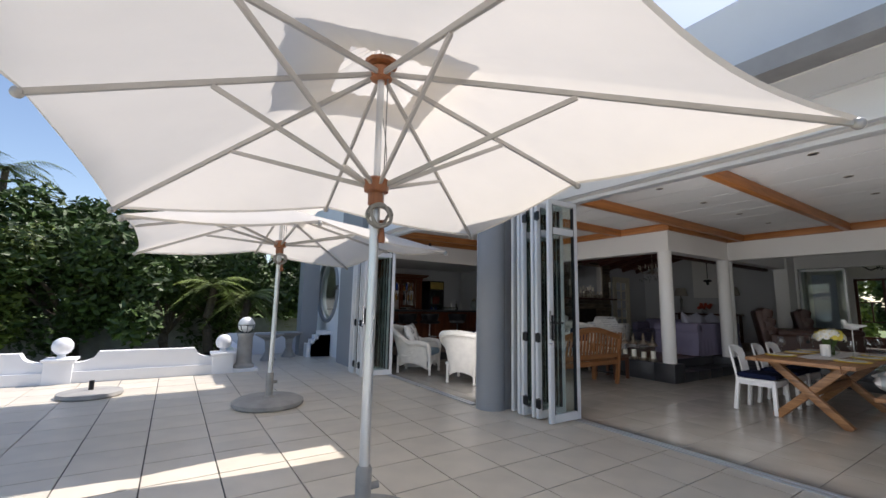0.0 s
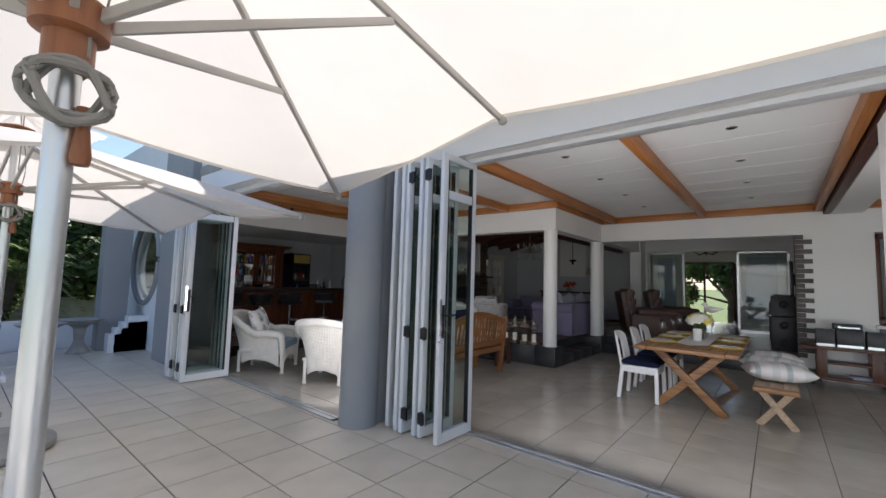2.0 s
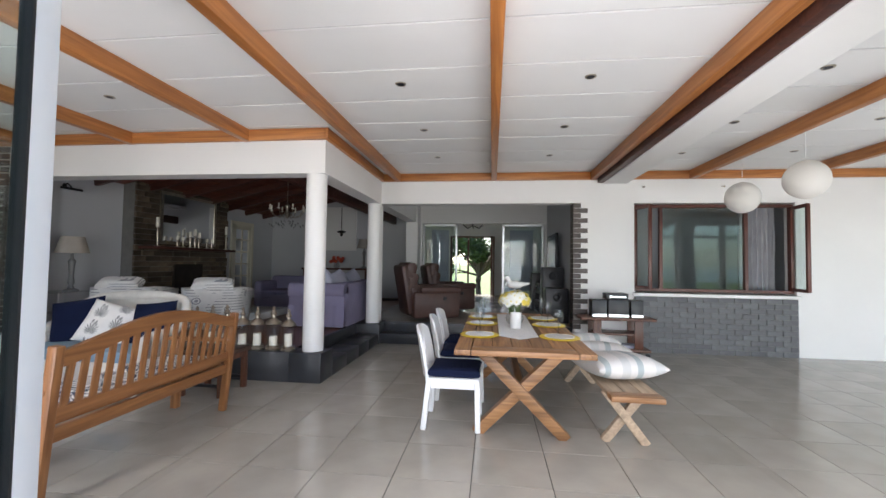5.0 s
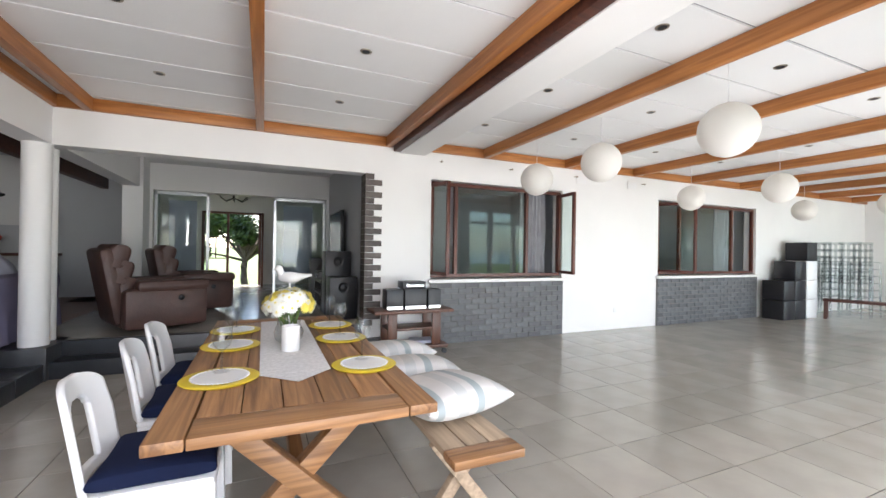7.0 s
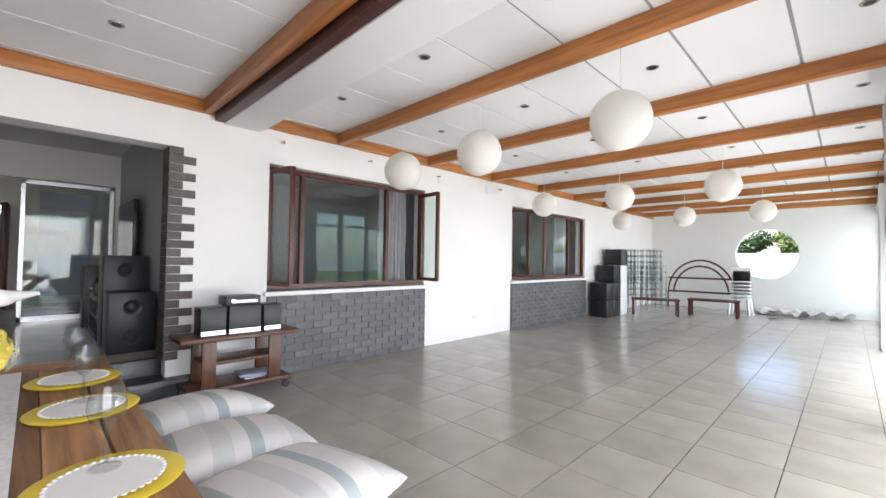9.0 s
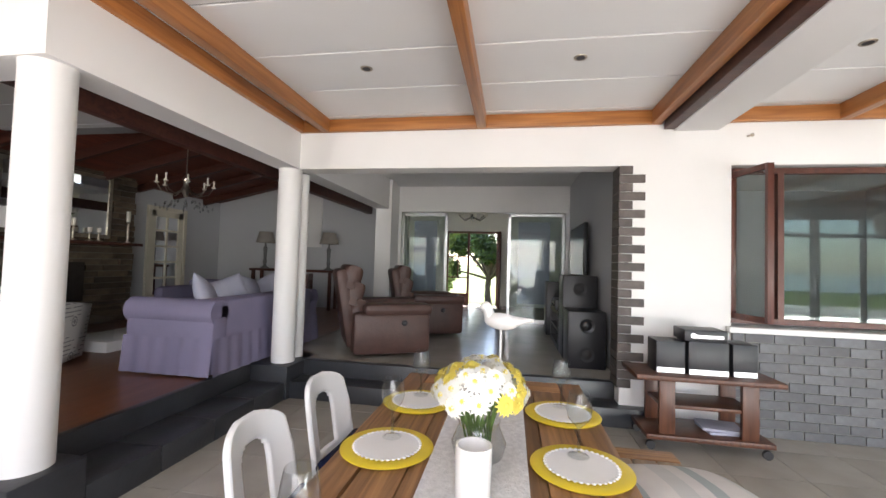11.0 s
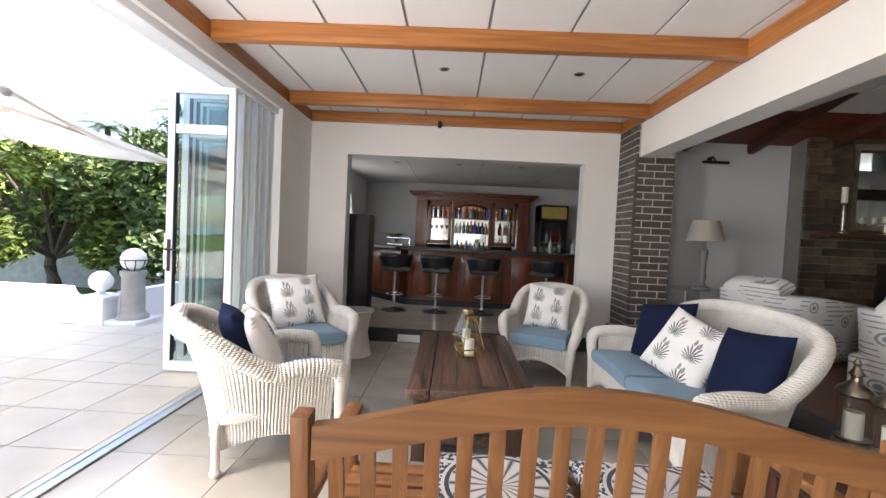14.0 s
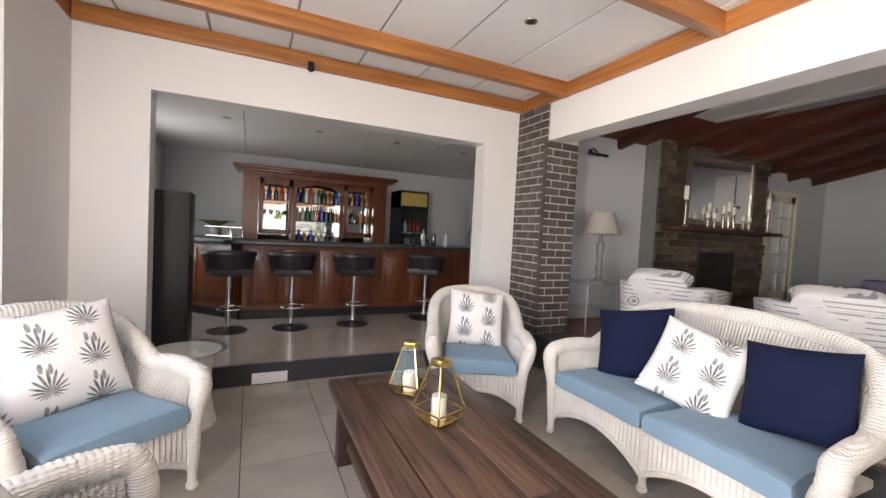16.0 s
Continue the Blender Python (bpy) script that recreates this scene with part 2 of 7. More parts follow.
TILE_OUT_REST = material("beige_patio_tile_far", (0.68, 0.615, 0.51), 0.32, vary=0.1, scale=3, bump=0.04, bump_scale=40, per_object=0.05, island=True)
TILE_IN = material("grey_beige_floor_tile", (0.40, 0.37, 0.325), 0.17, vary=0.14, scale=2.5, bump=0.03, bump_scale=25, per_object=0.06)
TILE_IN_REST = material("grey_beige_floor_tile_far", (0.40, 0.37, 0.325), 0.17, vary=0.14, scale=2.5, bump=0.03, bump_scale=25, per_object=0.06, island=True)
GROUT = material("dark_grout", (0.07, 0.065, 0.06), 0.9)
SLATE = material("black_slate_tile", (0.035, 0.037, 0.042), 0.35, vary=0.25, scale=5, bump=0.15, bump_scale=40)
BRICK = material("dark_grey_brown_brick", (0.095, 0.078, 0.07), 0.55, vary=0.3, scale=14, bump=0.3, bump_scale=70, per_object=0.3)
BRICK_GREY = material("slate_grey_brick", (0.115, 0.118, 0.125), 0.5, vary=0.25, scale=14, bump=0.25, bump_scale=70, per_object=0.22)
STONE = material("brown_ledge_stone", (0.11, 0.082, 0.055), 0.6, vary=0.45, scale=9, bump=0.5, bump_scale=30, per_object=0.5)
MORTAR = material("pale_mortar", (0.56, 0.54, 0.50), 0.95, bump=0.4)
MORTAR_DARK = material("grey_mortar", (0.20, 0.195, 0.185), 0.95, bump=0.4)
FIREBOX_DARK = material("dark_firebox_slab", (0.03, 0.022, 0.017), 0.95, vary=0.4, bump=0.4)
ALU_WHITE = material("white_powder_coated_aluminium", (0.80, 0.81, 0.83), 0.3, vary=0.03, bump=0)
RUBBER = material("black_rubber", (0.018, 0.018, 0.02), 0.6, bump=0.1)
METAL_BLACK = material("black_metal", (0.02, 0.02, 0.022), 0.35, metal=0.4, bump=0)
ALU = material("brushed_aluminium", (0.72, 0.73, 0.74), 0.33, metal=0.85, vary=0.05, bump=0.03)
RIB = material("grey_umbrella_rib", (0.48, 0.46, 0.43), 0.5, metal=0.2, vary=0.06, bump=0.03)
CHROME = material("chrome", (0.8, 0.8, 0.82), 0.12, metal=1.0, bump=0)
SILVER = material("aged_silver_metal", (0.45, 0.40, 0.33), 0.32, metal=1.0, vary=0.25, scale=20, bump=0.1)
BRASS = material("brass", (0.62, 0.45, 0.18), 0.25, metal=1.0, vary=0.1, bump=0)
GLASS = clear_glass("clear_glass")
PANE = clear_glass("window_pane", (0.86, 0.92, 0.90))
WINEGLASS = clear_glass("thin_glass", (0.86, 0.88, 0.88), ior=1.7)
MIRROR = material("mirror", (0.88, 0.89, 0.9), 0.02, metal=1.0, vary=0.0, bump=0)
CANVAS = cloth_see_through("cream_canvas", (0.80, 0.755, 0.685), 0.42)
PAPER = cloth_see_through("white_lantern_paper", (0.9, 0.88, 0.84), 0.4)
CURTAIN = cloth_see_through("white_voile", (0.85, 0.86, 0.87), 0.5)
DRAPE = material("grey_drape", (0.36, 0.36, 0.38), 0.9, vary=0.1)
WICKER = wicker("white_wicker", (0.78, 0.75, 0.69))
BLUE = material("dusty_blue_canvas", (0.20, 0.315, 0.41), 0.85, vary=0.06, scale=5, bump=0.25, bump_scale=240, sheen=0.1)
NAVY = material("navy_cotton", (0.009, 0.014, 0.042), 0.9, vary=0.15, scale=6, bump=0.3, bump_scale=240, spec=0.15)
LILAC = material("lilac_grey_linen", (0.21, 0.19, 0.285), 0.9, vary=0.06, scale=4, bump=0.25, bump_scale=160)
PALE_CUSHION = material("pale_grey_blue_cotton", (0.40, 0.41, 0.50), 0.9, vary=0.1, bump=0.25)
LEATHER = material("brown_leather", (0.075, 0.036, 0.028), 0.45, vary=0.2, scale=8, bump=0.35, bump_scale=45)
TUFTED = printed("aloe_print_cotton", (0.80, 0.79, 0.76), (0.045, 0.05, 0.055), "tuft")
COMPASS = printed("compass_print_cotton", (0.72, 0.70, 0.67), (0.05, 0.06, 0.085), "compass")
SCRIPT = printed("script_print_linen", (0.74, 0.73, 0.71), (0.20, 0.20, 0.22), "script")
STRIPE = printed("striped_cotton", (0.62, 0.60, 0.58), (0.32, 0.37, 0.38), "stripe")
PLASTIC = material("white_plastic", (0.82, 0.82, 0.82), 0.35, vary=0.03, bump=0)
CONCRETE = material("grey_concrete", (0.36, 0.35, 0.33), 0.85, vary=0.2, scale=5, bump=0.4, bump_scale=50)
CERAMIC = material("white_ceramic", (0.82, 0.81, 0.79), 0.25, vary=0.03, bump=0.03)
YELLOW = material("yellow_charger", (0.72, 0.54, 0.03), 0.35, vary=0.08, bump=0.05)
RUNNER = material("white_lace_runner", (0.70, 0.69, 0.69), 0.9, vary=0.15, scale=45, bump=0.5, bump_scale=120)
PETAL_W = material("white_petals", (0.85, 0.85, 0.78), 0.7, bump=0)
PETAL_Y = material("yellow_petals", (0.80, 0.66, 0.12), 0.7, bump=0)
STALK = material("green_stalks", (0.08, 0.14, 0.03), 0.6, bump=0)
LEAF = material("dark_green_leaves", (0.062, 0.105, 0.022), 0.55, vary=0.4, scale=0.8, bump=0, per_object=0.5, island=True)
LEAF_LIGHT = material("bright_green_leaves", (0.14, 0.19, 0.035), 0.55, vary=0.4, scale=0.8, bump=0, per_object=0.5, island=True)
BARK = material("brown_bark", (0.10, 0.075, 0.055), 0.9, vary=0.3, scale=10, bump=0.6)
GRASS = material("mown_lawn", (0.13, 0.18, 0.045), 0.9, vary=0.35, scale=1.5, bump=0.5, bump_scale=40)
SEA = material("sea_water", (0.05, 0.14, 0.24), 0.15, vary=0.2, scale=0.01, bump=0)
BLACK = material("black_laminate", (0.016, 0.016, 0.019), 0.4, vary=0.1, bump=0.05)
SHADE = material("taupe_lampshade", (0.36, 0.33, 0.29), 0.85, bump=0.3, bump_scale=200)
GREYTURN = material("grey_turned_wood", (0.17, 0.17, 0.17), 0.5, bump=0.1)
WAX = material("ivory_wax", (0.80, 0.76, 0.66), 0.5, vary=0.03, bump=0)
CREAM_DOOR = material("cream_door_paint", (0.72, 0.68, 0.56), 0.45, vary=0.03, bump=0.03)
SCREEN = material("dark_screen", (0.012, 0.014, 0.016), 0.08, bump=0)
TERRA = wood("orange_brown_turned_wood", (0.34, 0.13, 0.05), (0.2, 0.07, 0.03), 0.4, "z")
ROPE = material("grey_cord", (0.28, 0.27, 0.25), 0.9, bump=0.3)
TERRACOTTA_RED = material("coral_petals", (0.55, 0.10, 0.06), 0.7, bump=0)
BOTTLE = [material("bottle_" + a, c, 0.12, bump=0, spec=0.8) for a, c in
          (("amber", (0.30, 0.12, 0.02)), ("green", (0.02, 0.09, 0.03)), ("blue", (0.02, 0.06, 0.35)), ("clear", (0.55, 0.57, 0.55)), ("dark", (0.02, 0.018, 0.016)), ("red", (0.35, 0.03, 0.02)))]
GLOBE = material("opal_white_globe", (0.88, 0.88, 0.87), 0.3, bump=0, vary=0.0)


# ---- mesh helpers ----
def bx(x0, y0, z0, x1, y1, z1, bev=0.0, m=None):
    b = bmesh.new()
    bmesh.ops.create_cube(b, size=1, matrix=Matrix.Translation(((x0 + x1) / 2, (y0 + y1) / 2, (z0 + z1) / 2)) @ Matrix.Diagonal((abs(x1 - x0), abs(y1 - y0), abs(z1 - z0), 1)))
    if bev:
        bmesh.ops.bevel(b, geom=b.edges[:], offset=bev, segments=2, affect="EDGES", profile=0.5)
    if m is not None:
        bmesh.ops.transform(b, matrix=m, verts=b.verts[:])
    return b


def rod(p0, p1, r0, r1=None, seg=12):
    p0, p1 = Vector(p0), Vector(p1)
    d = p1 - p0
    b = bmesh.new()
    bmesh.ops.create_cone(b, cap_ends=True, segments=seg, radius1=r0, radius2=r0 if r1 is None else r1, depth=d.length,
                          matrix=Matrix.Translation((p0 + p1) / 2) @ d.to_track_quat("Z", "Y").to_matrix().to_4x4())
    return b


def bar(p0, p1, w, h, bev=0.004, up=(0, 0, 1)):
    """A squared timber from p0 to p1, w wide and h high."""
    p0, p1 = Vector(p0), Vector(p1)
    d = (p1 - p0).normalized()
    u = Vector(up)
    s = d.cross(u).normalized()
    u = s.cross(d)
    m = Matrix((d, s, u)).transposed().to_4x4()
    b = bx(-(p1 - p0).length / 2, -w / 2, -h / 2, (p1 - p0).length / 2, w / 2, h / 2, bev)
    bmesh.ops.transform(b, matrix=Matrix.Translation((p0 + p1) / 2) @ m, verts=b.verts[:])
    return b


def lathe(profile, seg=24, at=(0, 0, 0), caps=True):
    b = bmesh.new()
    rings = []
    for r, z in profile:
        rings.append([b.verts.new((at[0] + r * math.cos(k * math.tau / seg), at[1] + r * math.sin(k * math.tau / seg), at[2] + z)) for k in range(seg)])
    for a, c in zip(rings, rings[1:]):
        for k in range(seg):
            b.faces.new((a[k], a[(k + 1) % seg], c[(k + 1) % seg], c[k]))
    if caps:
        b.faces.new(rings[0][::-1])
        b.faces.new(rings[-1])
    return b


def ball(c, r, sx=1, sy=1, sz=1, seg=20):
    b = bmesh.new()
    bmesh.ops.create_uvsphere(b, u_segments=seg, v_segments=max(6, seg // 2), radius=r, matrix=Matrix.Translation(c) @ Matrix.Diagonal((sx, sy, sz, 1)))
    return b


def sheet(points, closed=False):
    """A mesh through a grid of points (rows of equal length)."""
    b = bmesh.new()
    rows = [[b.verts.new(p) for p in row] for row in points]
    for a, c in zip(rows, rows[1:]):
        k = len(a)
        for i in range(k if closed else k - 1):
            b.faces.new((a[i], a[(i + 1) % k], c[(i + 1) % k], c[i]))
    return b


def tube(path, radius, seg=8, wave=0.0, waves=0):
    """A round bar that follows a path; wave gives it wrapped ridges."""
    P = [Vector(p) for p in path]
    rows = []
    for i, p in enumerate(P):
        d = (P[min(i + 1, len(P) - 1)] - P[max(i - 1, 0)]).normalized()
        s = d.cross(Vector((0, 0, 1)))
        s = s.normalized() if s.length > 1e-4 else Vector((1, 0, 0))
        u = s.cross(d)
        r = (radius[i] if isinstance(radius, list) else radius) * (1 + wave * math.sin(i * waves))
        rows.append([p + r * (math.cos(k * math.tau / seg) * s + math.sin(k * math.tau / seg) * u) for k in range(seg)])
    b = sheet(rows, True)
    b.verts.ensure_lookup_table()
    n = len(b.verts)
    b.faces.new([b.verts[k] for k in range(seg)][::-1])
    b.faces.new([b.verts[n - seg + k] for k in range(seg)])
    return b


def cushion(w, d, h, puff=0.35, corner=4.0):
    """A stuffed cushion, w by d, h thick in the middle, thinner towards its seams, corners pulled out."""
    def side(sg):
        rows = []
        for i in range(15):
            u = math.sin(math.pi * (i / 14 - 0.5))
            row = []
            for j in range(15):
                v = math.sin(math.pi * (j / 14 - 0.5))
                e = max(0.0, (1 - abs(u) ** corner) * (1 - abs(v) ** corner))
                pull = 1 - 0.07 * (1 - u * u) * abs(v) ** 3 - 0.07 * (1 - v * v) * abs(u) ** 3
                row.append((u * w / 2 * pull, v * d / 2 * pull, sg * h / 2 * e ** puff))
            rows.append(row)
        return rows
    b = sheet(side(1))
    c = sheet([r[::-1] for r in side(-1)])
    return J(b, c, weld=True)


def J(*parts, weld=False):
    """Joins bmeshes into one."""
    out = bmesh.new()
    for p in parts:
        me = bpy.data.meshes.new("tmp")
        p.to_mesh(me)
        p.free()
        out.from_mesh(me)
        bpy.data.meshes.remove(me)
    if weld:
        bmesh.ops.remove_doubles(out, verts=out.verts[:], dist=0.0005)
    return out


def finish(name, b, mat, smooth=True):
    bmesh.ops.recalc_face_normals(b, faces=b.faces[:])
    me = bpy.data.meshes.new(name)
    b.to_mesh(me)
    b.free()
    me.materials.append(mat)
    if smooth:
        me.shade_smooth()
        me.set_sharp_from_angle(angle=radians(35))
    return me


def part(name, b, mat, parent=None, label="", at=None):
    ob = new(name, finish(name, b, mat))
    if parent is not None:
        ob.parent = parent
    if at is not None:
        ob.matrix_basis = at
    if label:
        ob["label"] = label
    return ob


def thing(name, m, label, category, group=""):
    ob = new(name)
    ob.empty_display_size = 0.1
    ob.matrix_basis = m
    return tagged(ob, label, category, group)


def struct(name, b, mat, label, category="wall"):
    return tagged(part(name, b, mat), label, category, "", "structure")


def single(name, b, mat, m, label, category, group=""):
    ob = part(name, b, mat)
    ob.matrix_basis = m
    return tagged(ob, label, category, group)


# ---- large structure ----
CEIL, OPEN_TOP, STEP = 2.92, 2.40, 0.33
# ground sheet, sea beyond
struct("ground", bx(-900, -900, -0.9, 900, 900, -0.6), GRASS, "mown green lawn round the house", "ground")
struct("water", bx(-4000, -4000, -3.0, -40, 4000, -0.55), SEA, "blue sea on the horizon", "sea")
struct("patio", bx(-7, -14, -0.6, 4.0, 9.2, -0.012), GROUT, "dark grout bed under the beige patio tiles", "patio")
struct("floor", bx(3.34, -12.6, -0.6, 9.94, 8.96, -0.011), GROUT, "dark grout bed under the glossy floor tiles", "floor")

# dining and sitting side: ceiling of boards with seams, one mesh each
boards, seams = [], []
xs = [3.11 + 0.61 * i for i in range(13)]
for i in range(12):
    boards.append(bx(max(3.3, xs[i] + 0.011), -12.6, CEIL, min(9.94, xs[i + 1] - 0.011), 8.96, CEIL + 0.012))
struct("ceiling", J(*boards), BOARD, "white board ceiling in long narrow panels", "ceiling")
struct("ceiling_backing", bx(3.1, -12.8, CEIL + 0.013, 10.2, 9.2, CEIL + 0.15), SEAM, "grey backing in the ceiling joints", "ceiling")
struct("roof", J(bx(3.22, 4.6, CEIL + 0.16, 7.6, 13.4, CEIL + 1.1), bx(3.88, 0.1, CEIL + 0.16, 7.6, 4.6, CEIL + 1.1), bx(4.66, -13, CEIL + 0.16, 18, 0.1, CEIL + 1.1), bx(7.6, 0.1, 3.95, 18, 13.4, CEIL + 1.1)), WALL_OUT, "flat white roof edge of the house", "roof")

# beams across the room
BEAMS = [8.23, 6.74, 5.22, 3.95, 2.30, 0.68, -0.84, -2.40, -3.98, -5.55, -7.12, -8.69, -10.26, -11.83]
for y in BEAMS:
    x1 = 7.5 if y > 4.2 else 9.90
    x0 = 3.45 if y > 4.2 else (4.10 if y > 0.5 else 4.85)
    b = bar((x0, y, CEIL - 0.07), (x1, y, CEIL - 0.07), 0.085, 0.14, 0.006)
    tagged(part("ceiling_beam", b, PINE), "orange varnished pine beam under the white ceiling", "beam", "ceiling beams", "structure")
struct("ceiling_beam_pair", bar((4.1, 0.57, CEIL - 0.10), (9.90, 0.57, CEIL - 0.10), 0.09, 0.19, 0.006), DARKWOOD, "dark stained timber beside the pine beam", "beam")
struct("downstand_beam", bx(4.1, 0.14, 2.72, 9.94, 0.52, CEIL - 0.002, 0.008), PLASTER, "white plastered downstand beam", "beam")
for name, p0, p1 in (("trim", (9.915, -12.6, 0), (9.915, 0.1, 0)), ("trim", (9.915, 0.62, 0), (9.915, 4.25, 0)), ("trim", (7.475, 4.23, 0), (7.475, 8.96, 0)),
                     ("trim", (3.42, 4.8, 0), (3.42, 8.96, 0)), ("trim", (4.07, 0.75, 0), (4.07, 4.3, 0)), ("trim", (4.82, -12.6, 0), (4.82, 0.1, 0))):
    struct(name, bar((p0[0], p0[1], CEIL - 0.07), (p1[0], p1[1], CEIL - 0.07), 0.05, 0.13, 0.005), PINE_Y, "orange pine cornice board along the wall top", "trim")
for name, p0, p1 in (("trim", (7.45, 4.225, 0), (9.89, 4.225, 0)), ("trim", (3.45, 8.93, 0), (7.45, 8.93, 0))):
    struct(name, bar((p0[0], p0[1], CEIL - 0.07), (p1[0], p1[1], CEIL - 0.07), 0.05, 0.13, 0.005), PINE, "orange pine cornice board along the wall top", "trim")

# back wall with two windows and the wide opening to the television room
WX0, WX1 = 9.94, 10.19
back = [bx(WX0, 0.97, OPEN_TOP, WX1, 4.25, CEIL), bx(WX0, 0.03, 0, WX1, 0.97, CEIL), bx(WX0, -2.36, 2.40, WX1, 0.03, CEIL), bx(WX0, -2.36, 0, WX1, 0.03, 0.94),
        bx(WX0, -4.66, 0, WX1, -2.36, CEIL), bx(WX0, -7.75, 2.40, WX1, -4.66, CEIL), bx(WX0, -7.75, 0, WX1, -4.66, 0.94), bx(WX0, -12.6, 0, WX1, -7.75, CEIL)]
wall_back = struct("wall_back", J(*back), PLASTER, "white plastered wall with two windows and a wide opening")
for y0, y1 in ((-2.40, 0.07), (-7.80, -4.60)):
    struct("sill", bx(9.87, y0, 0.895, 10.0, y1, 0.945, 0.008), PLASTER, "white plastered sill over the brick apron", "sill")
# end wall with the round window
cy, cz, rr = 6.95, 1.62, 0.72


def square_out(c, s):
    k = 1 / max(abs(c), abs(s))
    return c * k, s * k


def round_hole(axis, plane0, plane1, u0, u1, v0, v1, cu, cv, r, seg=48):
    """A wall from plane0 to plane1 with a round hole; u runs along the wall, v up."""
    b = bmesh.new()
    layers = []
    for pl in (plane0, plane1):
        inner, outer = [], []
        for k in range(seg):
            c, s = math.cos(k * math.tau / seg), math.sin(k * math.tau / seg)
            qc, qs = square_out(c, s)
            ou = cu + (qc * (u1 - cu) if qc > 0 else qc * (cu - u0))
            ov = cv + (qs * (v1 - cv) if qs > 0 else qs * (cv - v0))
            for lst, (uu, vv) in ((inner, (cu + r * c, cv + r * s)), (outer, (ou, ov))):
                lst.append(b.verts.new((pl, uu, vv) if axis == "x" else (uu, pl, vv)))
        layers.append((inner, outer))
    for k in range(seg):
        j = (k + 1) % seg
        for inner, outer in layers:
            b.faces.new((inner[k], inner[j], outer[j], outer[k]))
        for w in (0, 1):
            b.faces.new((layers[0][w][k], layers[0][w][j], layers[1][w][j], layers[1][w][k]))
    return b


struct("wall_end", round_hole("y", -12.6, -12.9, 3.9, 10.19, 0, CEIL, cy, cz, rr), PLASTER, "white end wall with a round window")
struct("wall_garden_screen", bx(2, -17.2, -0.6, 14, -17, 1.75), WALL_OUT, "white garden wall outside the round window")

# facade: three openings set back step by step
FR = ALU_WHITE
struct("lintel_1", J(bx(3.2, 4.70, 2.66, 3.44, 8.96, CEIL + 0.15), bx(3.2, 8.05, 0, 3.44, 8.96, 2.66)), PLASTER, "white lintel and pier of the sitting room doors", "lintel")
struct("lintel_2", bx(3.86, 0.3, 2.64, 4.08, 4.72, CEIL + 0.15), PLASTER, "white lintel over the dining doors", "lintel")
struct("lintel_3", bx(4.64, -12.6, 2.64, 4.84, 0.5, CEIL + 0.15), PLASTER, "white lintel over the sliding doors", "lintel")
struct("fascia", J(bx(3.12, 4.62, 2.665, 3.199, 13.4, 4.03), bx(3.79, -0.2, 2.645, 3.859, 4.62, 4.03), bx(4.57, -13, 2.645, 4.639, -0.2, 4.03), bx(3.2, 4.60, 2.665, 3.79, 4.68, 4.03), bx(3.86, -0.2, 2.645, 4.57, -0.1, 4.03)), WALL_OUT, "white painted fascia over the doors", "fascia")
struct("pier", J(bx(3.40, 4.35, 0, 4.08, 4.70, 2.66, 0.004)), GREY_PAINT, "grey painted pier between the folding doors", "pier")
struct("pier_edge", bx(3.385, 4.705, 0, 3.46, 4.76, 2.66, 0.004), ALU_WHITE, "white door frame on the pier", "pier")
struct("porch_column", lathe([(0.19, 0.0), (0.19, 2.68)], 40, (3.43, 4.50, 0)), GREY_PAINT, "grey painted round column on the patio", "column")
struct("pier_2", bx(3.86, 0.3, 0, 4.84, 0.66, 2.64, 0.004), PLASTER, "white pier between door openings", "pier")
struct("pier_3", bx(4.64, -3.22, 0, 4.96, -2.88, 2.64, 0.01), PLASTER, "white pier beside the curtain", "pier")
struct("pier_4", bx(4.64, -7.9, 0, 4.96, -7.5, 2.64, 0.01), PLASTER, "white pier between sliding doors", "pier")
struct("wall_west", J(bx(3.0, 8.10, 0, 3.2, 9.30, 4.0)), GREY_PAINT, "grey painted wall beside the folding doors")
struct("wall_bar_outside", round_hole("x", 3.2, 3.38, 9.0, 13.2, 0, 4.0, 10.75, 1.62, 0.75), WALL_OUT, "white outside wall with a round window")
struct("buttress", J(*[bx(2.9 - 0.09 * k, 10.35, 0.0, 3.2, 10.6, 0.62 - 0.1 * k) for k in range(4)]), WALL_OUT, "white stepped buttress at the wall foot", "buttress")
struct("porch_pillar", bx(2.55, 10.7, 0, 2.95, 11.1, 3.4), GREY_PAINT, "grey square pillar at the house corner", "pillar")
for x, y0, y1 in ((3.34, 4.76, 8.05), (3.98, 0.66, 4.35), (4.77, -2.88, 0.3), (4.77, -7.5, -3.22), (4.77, -12.6, -7.9)):
    struct("door_track", J(bx(x - 0.05, y0, 0.001, x - 0.02, y1, 0.012), bx(x + 0.02, y0, 0.001, x + 0.05, y1, 0.012), bx(x - 0.05, y0, -0.002, x + 0.05, y1, 0.005)), ALU, "aluminium door track in the floor", "track")
    struct("door_head", bx(x - 0.06, y0, 2.60, x + 0.06, y1, 2.665, 0.004), ALU_WHITE, "white aluminium door head track", "track")

# bulkhead and columns round the raised lounge
struct("bulkhead", J(bx(7.5, 4.25, OPEN_TOP, 9.94, 4.50, CEIL + 0.9), bx(7.5, 4.50, OPEN_TOP, 7.75, 8.96, CEIL + 0.9)), PLASTER, "white plastered bulkhead on round columns", "bulkhead")


def round_column(x, y, r, z0, z1):
    struct("column", lathe([(r, z0), (r, z1 - 0.03), (r * 1.02, z1 - 0.02), (r * 1.02, z1)], 40, (x, y, 0)), PLASTER, "white plastered round column on the slate plinth", "column")


